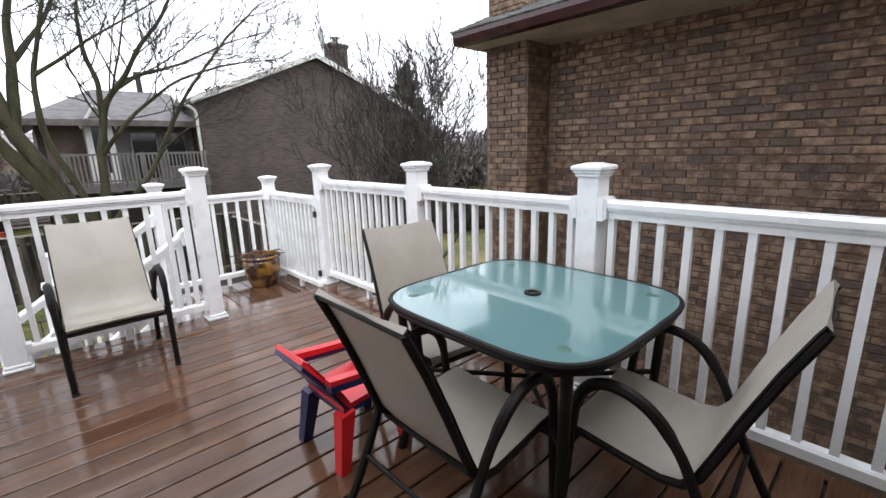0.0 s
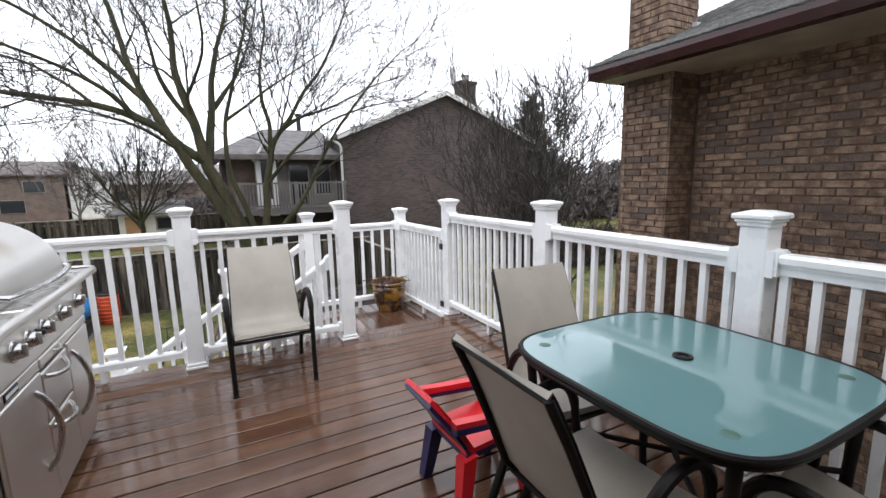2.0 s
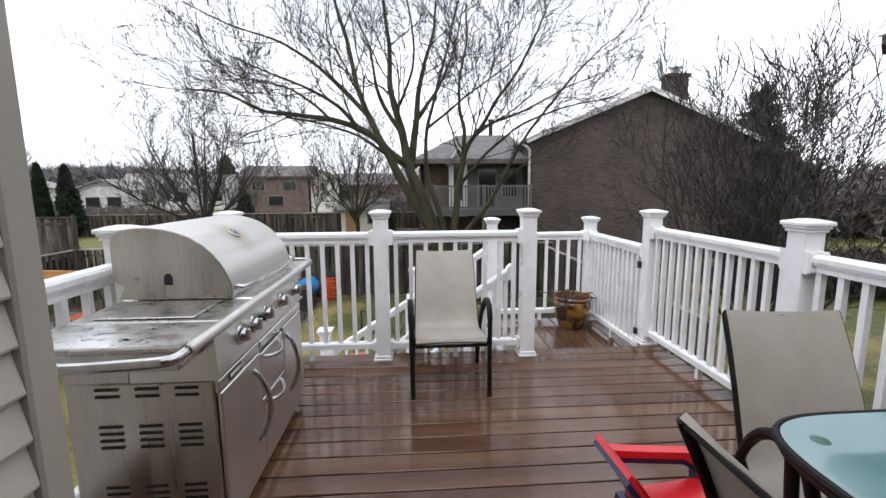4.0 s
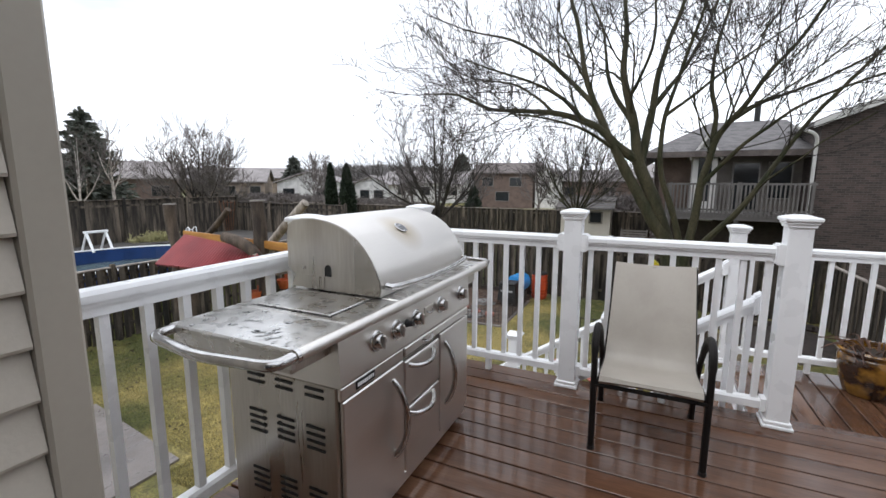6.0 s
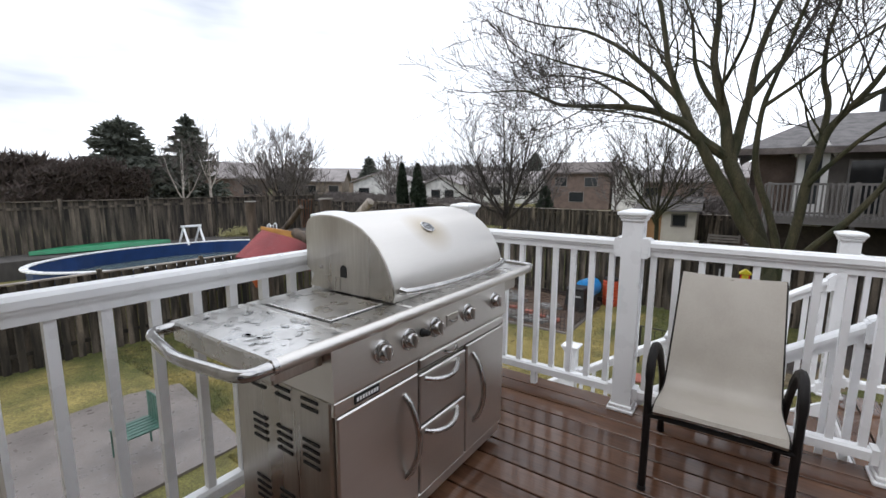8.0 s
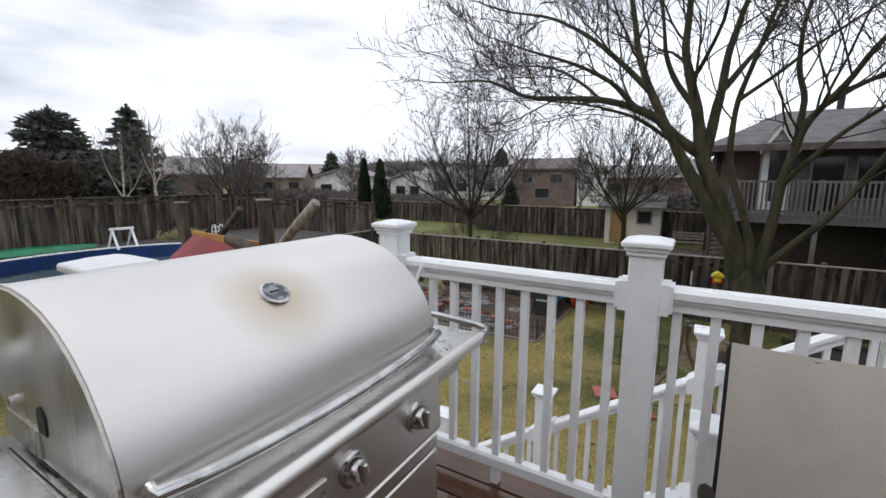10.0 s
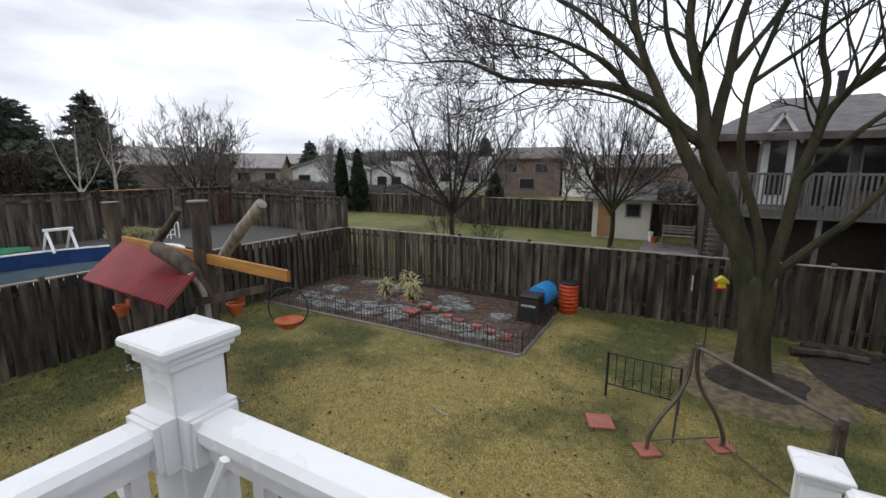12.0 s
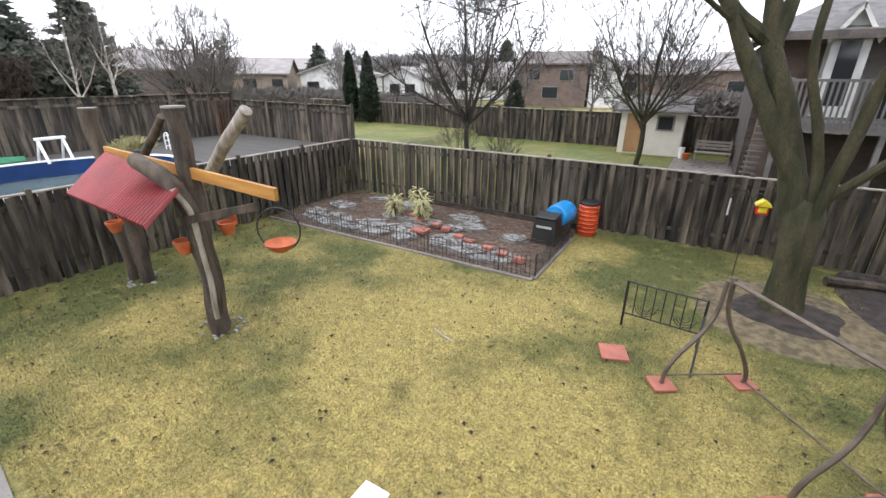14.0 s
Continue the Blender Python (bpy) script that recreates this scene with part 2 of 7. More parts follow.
    yellow=material("yellow_paint", (0.72, 0.6, 0.03), 0.45, scale=8),
    patina=material("green_patio_furniture", (0.06, 0.14, 0.11), 0.45, scale=8),
    grey_bin=material("grey_dish", (0.45, 0.46, 0.47), 0.5, scale=4),
    wood_grey=material("silvered_bench_wood", (0.26, 0.235, 0.21), 0.75, scale=5),
)


def glass_top():
    m = bpy.data.materials.new("frosted_green_tabletop_glass")
    m.use_nodes = True
    b = m.node_tree.nodes["Principled BSDF"]
    b.inputs["Base Color"].default_value = (0.125, 0.235, 0.24, 1)
    b.inputs["Roughness"].default_value = 0.09
    b.inputs["IOR"].default_value = 1.6
    b.inputs["Coat Weight"].default_value = 0.5
    b.inputs["Coat Roughness"].default_value = 0.04
    n, l = m.node_tree.nodes, m.node_tree.links
    g = n.new("ShaderNodeNewGeometry")
    t = n.new("ShaderNodeTexNoise")
    t.inputs["Scale"].default_value = 2.3
    t.inputs["Detail"].default_value = 3
    r = n.new("ShaderNodeMapRange")
    r.inputs["From Min"].default_value, r.inputs["From Max"].default_value = 0.4, 0.6
    r.inputs["To Min"].default_value, r.inputs["To Max"].default_value = 0.05, 0.2
    l.new(g.outputs["Position"], t.inputs["Vector"])
    l.new(t.outputs["Fac"], r.inputs["Value"])
    l.new(r.outputs["Result"], b.inputs["Roughness"])
    return m


def brick_sheet(name, colour, colour2, mortar, bw=0.225, bh=0.075):
    """Brickwork for walls that stay far off."""
    m = bpy.data.materials.new(name)
    m.use_nodes = True
    n, l = m.node_tree.nodes, m.node_tree.links
    b = n["Principled BSDF"]
    g = n.new("ShaderNodeNewGeometry")
    sep = n.new("ShaderNodeSeparateXYZ")
    add = n.new("ShaderNodeMath")
    com = n.new("ShaderNodeCombineXYZ")
    t = n.new("ShaderNodeTexBrick")
    t.inputs["Scale"].default_value = 1.0
    t.inputs["Brick Width"].default_value, t.inputs["Row Height"].default_value = bw, bh
    t.inputs["Mortar Size"].default_value = 0.006
    t.inputs["Color1"].default_value, t.inputs["Color2"].default_value, t.inputs["Mortar"].default_value = (*colour, 1), (*colour2, 1), (*mortar, 1)
    t.inputs["Bias"].default_value = -0.1
    ns = n.new("ShaderNodeTexNoise")
    ns.inputs["Scale"].default_value = 0.7
    mx = n.new("ShaderNodeMix")
    mx.data_type, mx.blend_type = "RGBA", "OVERLAY"
    mx.inputs[0].default_value = 0.45
    l.new(g.outputs["Position"], sep.inputs[0])
    l.new(sep.outputs["X"], add.inputs[0])
    l.new(sep.outputs["Y"], add.inputs[1])
    l.new(add.outputs[0], com.inputs["X"])
    l.new(sep.outputs["Z"], com.inputs["Y"])
    l.new(com.outputs[0], t.inputs["Vector"])
    l.new(g.outputs["Position"], ns.inputs["Vector"])
    l.new(t.outputs["Color"], mx.inputs[6])
    l.new(ns.outputs["Fac"], mx.inputs[7])
    l.new(mx.outputs[2], b.inputs["Base Color"])
    bp = n.new("ShaderNodeBump")
    bp.inputs["Distance"].default_value = 0.01
    bp.invert = True
    l.new(t.outputs["Fac"], bp.inputs["Height"])
    l.new(bp.outputs["Normal"], b.inputs["Normal"])
    b.inputs["Roughness"].default_value = 0.75
    return m


def stained_hood():
    """Brushed steel with a yellow-brown heat stain round the thermometer."""
    m = M["steel"].copy()
    m.name = "heat_stained_hood_steel"
    n, l = m.node_tree.nodes, m.node_tree.links
    b = n["Principled BSDF"]
    old = b.inputs["Base Color"].links[0].from_socket
    g = n.new("ShaderNodeNewGeometry")
    d = n.new("ShaderNodeVectorMath")
    d.operation = "DISTANCE"
    d.inputs[1].default_value = (-1.06, 2.58, 1.19)
    r = n.new("ShaderNodeMapRange")
    r.inputs["From Min"].default_value, r.inputs["From Max"].default_value = 0.15, 0.03
    r.inputs["To Min"].default_value, r.inputs["To Max"].default_value = 0.0, 0.6
    mx = n.new("ShaderNodeMix")
    mx.data_type = "RGBA"
    mx.inputs[7].default_value = (0.42, 0.32, 0.17, 1)
    l.new(g.outputs["Position"], d.inputs[0])
    l.new(d.outputs["Value"], r.inputs["Value"])
    l.new(r.outputs["Result"], mx.inputs[0])
    l.new(old, mx.inputs[6])
    l.new(mx.outputs[2], b.inputs["Base Color"])
    return m


def lawn(name="patchy_winter_lawn", green=(0.084, 0.092, 0.02), straw=(0.33, 0.262, 0.085), dry=None, blades=False):
    m = bpy.data.materials.new(name)
    m.use_nodes = True
    n, l = m.node_tree.nodes, m.node_tree.links
    b = n["Principled BSDF"]
    g = n.new("ShaderNodeNewGeometry")

    def noise_at(scale, detail=4):
        t = n.new("ShaderNodeTexNoise")
        t.inputs["Scale"].default_value, t.inputs["Detail"].default_value = scale, detail
        l.new(g.outputs["Position"], t.inputs["Vector"])
        return t.outputs["Fac"]

    def blend(fac, a, c, mode="MIX"):
        x = n.new("ShaderNodeMix")
        x.data_type, x.blend_type = "RGBA", mode
        if isinstance(fac, float):
            x.inputs[0].default_value = fac
        else:
            l.new(fac, x.inputs[0])
        for k, v in ((6, a), (7, c)):
            if isinstance(v, tuple):
                x.inputs[k].default_value = (*v, 1)
            else:
                l.new(v, x.inputs[k])
        return x.outputs[2]

    def ramp(fac, a, c):
        r = n.new("ShaderNodeMapRange")
        r.inputs["From Min"].default_value, r.inputs["From Max"].default_value = a, c
        l.new(fac, r.inputs["Value"])
        return r.outputs["Result"]
    patchy = noise_at(0.45)
    # straw middle, darker margins: also puts the shade near house and edges into the colour
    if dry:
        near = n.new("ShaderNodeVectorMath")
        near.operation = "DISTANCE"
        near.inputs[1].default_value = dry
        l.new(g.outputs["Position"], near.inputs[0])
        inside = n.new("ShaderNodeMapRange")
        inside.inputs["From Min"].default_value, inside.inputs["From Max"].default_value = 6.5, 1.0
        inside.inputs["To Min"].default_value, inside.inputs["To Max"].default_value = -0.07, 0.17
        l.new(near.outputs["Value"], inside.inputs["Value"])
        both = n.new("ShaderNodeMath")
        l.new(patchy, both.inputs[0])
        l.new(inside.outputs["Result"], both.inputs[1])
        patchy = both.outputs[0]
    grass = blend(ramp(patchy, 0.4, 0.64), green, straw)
    tufts = ramp(noise_at(2.6), 0.55, 0.78)
    grass = blend(tufts, grass, blend(0.5, grass, (0.40, 0.30, 0.11)))
    grass = blend(ramp(noise_at(1.1), 0.6, 0.8), grass, (0.10, 0.092, 0.026))
    grass = blend(0.5, grass, noise_at(7), "OVERLAY")
    grass = blend(1.0, grass, noise_at(26), "OVERLAY")
    grass = blend(0.8, grass, noise_at(110, 2), "OVERLAY")
    if blades:
        tone = n.new("ShaderNodeHueSaturation")
        value = n.new("ShaderNodeMapRange")
        value.inputs["To Min"].default_value, value.inputs["To Max"].default_value = 0.45, 1.7
        l.new(g.outputs["Random Per Island"], value.inputs["Value"])
        l.new(value.outputs["Result"], tone.inputs["Value"])
        l.new(grass, tone.inputs["Color"])
        grass = tone.outputs["Color"]
    l.new(grass, b.inputs["Base Color"])
    b.inputs["Roughness"].default_value = 0.75
    bp = n.new("ShaderNodeBump")
    bp.inputs["Strength"].default_value, bp.inputs["Distance"].default_value = 0.9, 0.04
    l.new(noise_at(45), bp.inputs["Height"])
    l.new(bp.outputs["Normal"], b.inputs["Normal"])
    return m


def clear_water():
    m = bpy.data.materials.new("clear_rain_water")
    m.use_nodes = True
    b = m.node_tree.nodes["Principled BSDF"]
    b.inputs["Base Color"].default_value = (0.95, 0.96, 0.96, 1)
    b.inputs["Roughness"].default_value = 0.03
    b.inputs["IOR"].default_value = 1.33
    b.inputs["Transmission Weight"].default_value = 1.0
    return m


M["rain"] = clear_water()
M["tabletop"] = glass_top()
M["far_brick"] = brick_sheet("dark_brown_brickwork", (0.085, 0.06, 0.053), (0.038, 0.029, 0.027), (0.105, 0.09, 0.08))
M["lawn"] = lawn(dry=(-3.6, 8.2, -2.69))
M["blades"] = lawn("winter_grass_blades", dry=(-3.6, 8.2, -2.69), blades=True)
M["far_lawn"] = lawn("greener_far_lawn", (0.10, 0.125, 0.022), (0.17, 0.165, 0.045))
M["hood"] = stained_hood()


# ---- mesh helpers ----
class MB:
    """Collects vertices and faces for one mesh."""

    def __init__(self):
        self.v, self.f, self.smooth = [], [], False

    def add(self, verts, faces):
        k = len(self.v)
        self.v += [tuple(p) for p in verts]
        self.f += [tuple(i + k for i in q) for q in faces]
        return self

    def hexa(self, p):
        return self.add(p, [(0, 3, 2, 1), (4, 5, 6, 7), (0, 1, 5, 4), (1, 2, 6, 5), (2, 3, 7, 6), (3, 0, 4, 7)])

    def box(self, x0, y0, z0, x1, y1, z1, c=0.0):
        if not c:
            return self.hexa([(x0, y0, z0), (x1, y0, z0), (x1, y1, z0), (x0, y1, z0), (x0, y0, z1), (x1, y0, z1), (x1, y1, z1), (x0, y1, z1)])
        lo, hi = (x0, y0, z0), (x1, y1, z1)
        ids, verts = {}, []
        for sx in (0, 1):
            for sy in (0, 1):
                for sz in (0, 1):
                    s = (sx, sy, sz)
                    for ax in range(3):
                        p = [(lo[k] + c, hi[k] - c)[s[k]] for k in range(3)]
                        p[ax] = (lo[ax], hi[ax])[s[ax]]
                        ids[s, ax] = len(verts)
                        verts.append(p)
        faces = []
        for ax in range(3):
            u, w = (ax + 1) % 3, (ax + 2) % 3
            for s0 in (0, 1):
                loop = []
                for a, b in ((0, 0), (1, 0), (1, 1), (0, 1)):
                    s = [0, 0, 0]
                    s[ax], s[u], s[w] = s0, a, b
                    loop.append(ids[tuple(s), ax])
                faces.append(loop if s0 else loop[::-1])
            for a in (0, 1):
                for b in (0, 1):
                    s, t = [0, 0, 0], [0, 0, 0]
                    s[u], s[w], t[u], t[w] = a, b, a, b
                    t[ax] = 1
                    s, t = tuple(s), tuple(t)
                    q = [ids[s, u], ids[t, u], ids[t, w], ids[s, w]]
                    faces.append(q if (a + b) % 2 else q[::-1])
        for s in [(a, b, d) for a in (0, 1) for b in (0, 1) for d in (0, 1)]:
            q = [ids[s, 0], ids[s, 1], ids[s, 2]]
            faces.append(q if sum(s) % 2 else q[::-1])
        return self.add(verts, faces)

    def beam(self, p, q, w, h):
        """A bar from p to q, w wide and h high, its top edge on the line; its ends stand upright."""
        p, q = Vector(p), Vector(q)
        d = Vector((q.x - p.x, q.y - p.y, 0)).normalized()
        s = Vector((-d.y, d.x, 0)) * (w / 2)
        low = Vector((0, 0, -h))
        return self.hexa([p - s + low, q - s + low, q + s + low, p + s + low, p - s, q - s, q + s, p + s])

    def tube(self, pts, radii, seg=8, cap=True):
        pts = [Vector(p) for p in pts]
        if not isinstance(radii, (list, tuple)):
            radii = [radii] * len(pts)
        k, n = len(self.v), len(pts)
        up = None
        for i, p in enumerate(pts):
            d = (pts[min(i + 1, n - 1)] - pts[max(i - 1, 0)]).normalized()
            if up is None:
                up = d.orthogonal().normalized()
            else:
                up = (up - d * up.dot(d))
                up = up.normalized() if up.length > 1e-6 else d.orthogonal().normalized()
            side = d.cross(up)
            for j in range(seg):
                a = 2 * math.pi * j / seg
                self.v.append(tuple(p + (up * math.cos(a) + side * math.sin(a)) * radii[i]))
        for i in range(n - 1):
            for j in range(seg):
                a, b = k + i * seg + j, k + i * seg + (j + 1) % seg
                self.f.append((a, b, b + seg, a + seg))
        if cap:
            self.f.append(tuple(k + j for j in range(seg))[::-1])
            self.f.append(tuple(k + (n - 1) * seg + j for j in range(seg)))
        self.smooth = True
        return self

    def lathe(self, cx, cy, profile, seg=20, closed=True):
        """Turns a profile of (radius, z) about an upright axis."""
        k = len(self.v)
        for r, z in profile:
            for j in range(seg):
                a = 2 * math.pi * j / seg
                self.v.append((cx + r * math.cos(a), cy + r * math.sin(a), z))
        for i in range(len(profile) - 1):
            for j in range(seg):
                a, b = k + i * seg + j, k + i * seg + (j + 1) % seg
                self.f.append((a, b, b + seg, a + seg))
        if closed:
            self.f.append(tuple(k + j for j in range(seg))[::-1])
            self.f.append(tuple(k + (len(profile) - 1) * seg + j for j in range(seg)))
        self.smooth = True
        return self

    def prism(self, outline, a, b, axis="x"):
        """An outline of two coordinates drawn out along an axis from a to b."""
        n = len(outline)
        at = {"x": lambda t, u, w: (t, u, w), "y": lambda t, u, w: (u, t, w), "z": lambda t, u, w: (u, w, t)}[axis]
        verts = [at(a, *o) for o in outline] + [at(b, *o) for o in outline]
        faces = [(i, (i + 1) % n, n + (i + 1) % n, n + i) for i in range(n)] + [tuple(range(n))[::-1], tuple(range(n, 2 * n))]
        return self.add(verts, faces)

    def mesh(self, name, mat, shift=(0, 0, 0)):
        me = bpy.data.meshes.new(name)
        sx, sy, sz = shift
        me.from_pydata([(x - sx, y - sy, z - sz) for x, y, z in self.v], [], self.f)
        me.materials.append(M[mat] if isinstance(mat, str) else mat)
        bm = bmesh.new()
        bm.from_mesh(me)
        bmesh.ops.recalc_face_normals(bm, faces=bm.faces[:])
        bm.to_mesh(me)
        bm.free()
        if self.smooth:
            me.shade_smooth()
            me.set_sharp_from_angle(angle=radians(40))
        return me


def thing(name, at, label, category, group="", kind=""):
    """The Empty at the base of a thing; its parts hang under it."""
    ob = new(name)
    ob.empty_display_size = 0.1
    ob.location = at
    return tagged(ob, label, category, group, kind)


def root_place(ob):
    while ob.parent:
        ob = ob.parent
    return tuple(ob.location)


def part(name, mb, mat, parent, label=""):
    """Links the mesh, given in the world's metres, under a thing or a part."""
    ob = new(name, mb.mesh(name, mat, root_place(parent)))
    ob.parent = parent
    return tagged(ob, label)


def single(name, mb, mat, label, category, group="", kind=""):
    """A thing that is one mesh."""
    lo = [min(p[k] for p in mb.v) for k in range(3)]
    hi = [max(p[k] for p in mb.v) for k in range(3)]
    at = ((lo[0] + hi[0]) / 2, (lo[1] + hi[1]) / 2, lo[2])
    ob = new(name, mb.mesh(name, mat, at))
    ob.location = at
    return tagged(ob, label, category, group, kind)


def piece(name, me, parent, at, rz=0.0, scale=(1, 1, 1), rx=0.0):
    """One of many alike pieces on a shared mesh; its place is given in the parent's own metres."""
    ob = new(name, me)
    ob.parent = parent
    ob.location, ob.rotation_euler, ob.scale = at, (rx, 0, rz), scale
    return ob


rng = random.Random(7)
GROUND = -2.69

# ---- ground ----
def smooth01(a, b, t):
    t = min(1, max(0, (t - a) / (b - a)))
    return t * t * (3 - 2 * t)


def ground_height(x, y):
    """The garden is level; the lots behind and beside it lie higher."""
    back = 0.74 * smooth01(16.6, 20.0, y) + 0.9 * smooth01(29, 60, y)
    side = 1.1 * smooth01(-12.6, -13.3, x) + 0.8 * smooth01(-24, -60, x)
    return GROUND + max(back, side) + (0.02 * noise.noise((x * 0.5, y * 0.5, 0)) if abs(x) < 30 and abs(y) < 40 else 0)


gx = np.concatenate([[-2500, -800, -300, -150, -90], np.arange(-60, -14, 2.0), np.arange(-14, 6, 0.4), np.arange(6, 40, 3.0), [60, 120, 300, 900, 2500]])
gy = np.concatenate([[-2500, -600, -150, -50, -20], np.arange(-8, 22, 0.4), np.arange(22, 70, 2.0), [90, 140, 250, 500, 1000, 2500]])
gm = MB()
gm.add([(x, y, ground_height(x, y)) for y in gy for x in gx],
       [(j * len(gx) + i, j * len(gx) + i + 1, (j + 1) * len(gx) + i + 1, (j + 1) * len(gx) + i) for j in range(len(gy) - 1) for i in range(len(gx) - 1)])
gm.smooth = True
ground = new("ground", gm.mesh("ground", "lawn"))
tagged(ground, "patchy yellow-green winter lawn of the back gardens", "lawn", kind="structure")

# ---- deck ----
DX0, DX1, DY0, DY1 = -1.64, 2.07, -0.8, 3.80
deck = thing("deck_floor", (0, 0, 0), "wet reddish-brown composite deck boards", "deck", kind="structure")
LAND = -0.18
fm = MB()
fm.box(DX0 + 0.03, DY0, -0.24, DX1 - 0.03, DY1 - 0.05, -0.03)
fm.box(0.80, DY1 - 0.04, LAND - 0.22, DX1 - 0.03, 5.22, LAND - 0.03)
for x in (-1.45, 0.2, 1.9):
    for y in (0.4, 3.5):
        fm.box(x - 0.07, y - 0.07, GROUND, x + 0.07, y + 0.07, -0.2)
for x in (0.95, 1.9):
    fm.box(x - 0.07, 5.03, GROUND, x + 0.07, 5.17, LAND - 0.2)
part("deck_frame", fm, "under", deck)
fas = MB()
fas.box(DX0, DY1 + 0.002, -0.2, 0.80, DY1 + 0.02, -0.028, 0.003)
fas.box(DX0 - 0.02, DY0, -0.2, DX0 - 0.002, DY1, -0.028, 0.003)
fas.box(DX1 + 0.002, DY0, -0.2, DX1 + 0.02, DY1, -0.028, 0.003)
fas.box(0.81, DY1 + 0.002, LAND + 0.002, DX1, DY1 + 0.018, -0.028, 0.003)
part("fascia", fas, "deck", deck)

# posts and rails
POST = 0.115


def railing_post(x, y, z, low=0.0, label="white vinyl railing post with a moulded cap", top=1.25, group="white railing posts"):
    """A square sleeve with a stepped, sloped cap and a base trim; low: how far it runs below the floor."""
    t = thing("railing_post", (x, y, z - low), label, "post", group)
    h = POST / 2
    a = MB().box(x - h, y - h, z - low, x + h, y + h, z + top - 0.05, 0.004)
    part("sleeve", a, "vinyl", t)
    c = MB()
    c.box(x - h - 0.010, y - h - 0.010, z + top - 0.070, x + h + 0.010, y + h + 0.010, z + top - 0.052, 0.004)
    c.box(x - h - 0.018, y - h - 0.018, z + top - 0.052, x + h + 0.018, y + h + 0.018, z + top - 0.036, 0.005)
    c.box(x - h - 0.028, y - h - 0.028, z + top - 0.036, x + h + 0.028, y + h + 0.028, z + top - 0.014, 0.005)
    k, zt = h + 0.024, z + top - 0.014
    m = h * 0.55
    c.hexa([(x - k, y - k, zt), (x + k, y - k, zt), (x + k, y + k, zt), (x - k, y + k, zt),
            (x - m, y - m, z + top), (x + m, y - m, z + top), (x + m, y + m, z + top), (x - m, y + m, z + top)])
    part("cap", c, "vinyl", t)
    if not low:
        b = MB()
        b.box(x - h - 0.02, y - h - 0.02, z, x + h + 0.02, y + h + 0.02, z + 0.022, 0.005)
        b.box(x - h - 0.011, y - h - 0.011, z + 0.022, x + h + 0.011, y + h + 0.011, z + 0.045, 0.005)
        part("base_trim", b, "vinyl", t)
    return t


def swept(a, b, half):
    """A moulding from a to b; half: its right half as (out, height) from the top down."""
    d = Vector((b.x - a.x, b.y - a.y, 0)).normalized()
    s = Vector((-d.y, d.x, 0))
    prof = half + [(-o, z) for o, z in half[::-1]]
    n = len(prof)
    verts = [e + s * o + Vector((0, 0, z)) for e in (a, b) for o, z in prof]
    return MB().add(verts, [(i, (i + 1) % n, n + (i + 1) % n, n + i) for i in range(n)] + [tuple(range(n)), tuple(range(n, 2 * n))])


def railing(p, q, count, label="white vinyl railing section with square balusters", foot=True, top=1.07, bottom=0.15, brackets=True):
    """A section between two post centres, given on the floor; p and q may differ in height."""
    p, q = Vector(p), Vector(q)
    flat = Vector((q.x - p.x, q.y - p.y, 0))
    d = flat.normalized()
    rise = (q.z - p.z) / flat.length
    full = d + Vector((0, 0, rise))
    a, b = p + full * (POST / 2 - 0.002), q - full * (POST / 2 - 0.002)
    t = thing("railing_section", tuple(p), label, "railing", "white deck railing")
    up = Vector((0, 0, 1))
    part("top_rail", swept(a, b, [(0.031, top), (0.045, top - 0.013), (0.045, top - 0.038), (0.035, top - 0.040), (0.035, top - 0.054), (0.025, top - 0.056), (0.025, top - 0.09)]), "vinyl", t)
    part("bottom_rail", swept(a, b, [(0.020, bottom), (0.031, bottom - 0.012), (0.031, bottom - 0.055)]), "vinyl", t)
    for i in range(count):
        c = a + (b - a) * ((i + 0.5) / count)
        s = MB()
        w = 0.016
        ang = math.atan2(d.y, d.x)
        cs, sn = math.cos(ang), math.sin(ang)
        corners = [(c.x + cs * u - sn * v, c.y + sn * u + cs * v) for u, v in ((-w, -w), (w, -w), (w, w), (-w, w))]
        lo = [c.z + bottom - 0.004 + rise * u for u in (-w, w, w, -w)]
        hi = [c.z + top - 0.085 + rise * u for u in (-w, w, w, -w)]
        s.hexa([(x, y, z) for (x, y), z in zip(corners, lo)] + [(x, y, z) for (x, y), z in zip(corners, hi)])
        part("baluster", s, "vinyl", t)
    if brackets:
        for e, sgn in ((a, 1), (b, -1)):
            k = MB()
            e0, e1 = e + full * (0.001 * sgn), e + full * (0.032 * sgn)
            k.beam(e0 + up * (top + 0.012), e1 + up * (top + 0.012), 0.112, 0.115)
            e2 = e + full * (0.044 * sgn)
            k.beam(e1 + up * (top + 0.006), e2 + up * (top + 0.006), 0.1, 0.1)
            part("bracket", k, "vinyl", t)
            k = MB()
            k.beam(e0 + up * (bottom + 0.008), e + full * (0.03 * sgn) + up * (bottom + 0.008), 0.078, 0.075)
            part("lower_bracket", k, "vinyl", t)
    if foot and rise == 0:
        c = (a + b) / 2
        part("foot_block", MB().box(c.x - 0.02, c.y - 0.02, c.z, c.x + 0.02, c.y + 0.02, c.z + bottom - 0.055, 0.003), "vinyl", t)
    return t


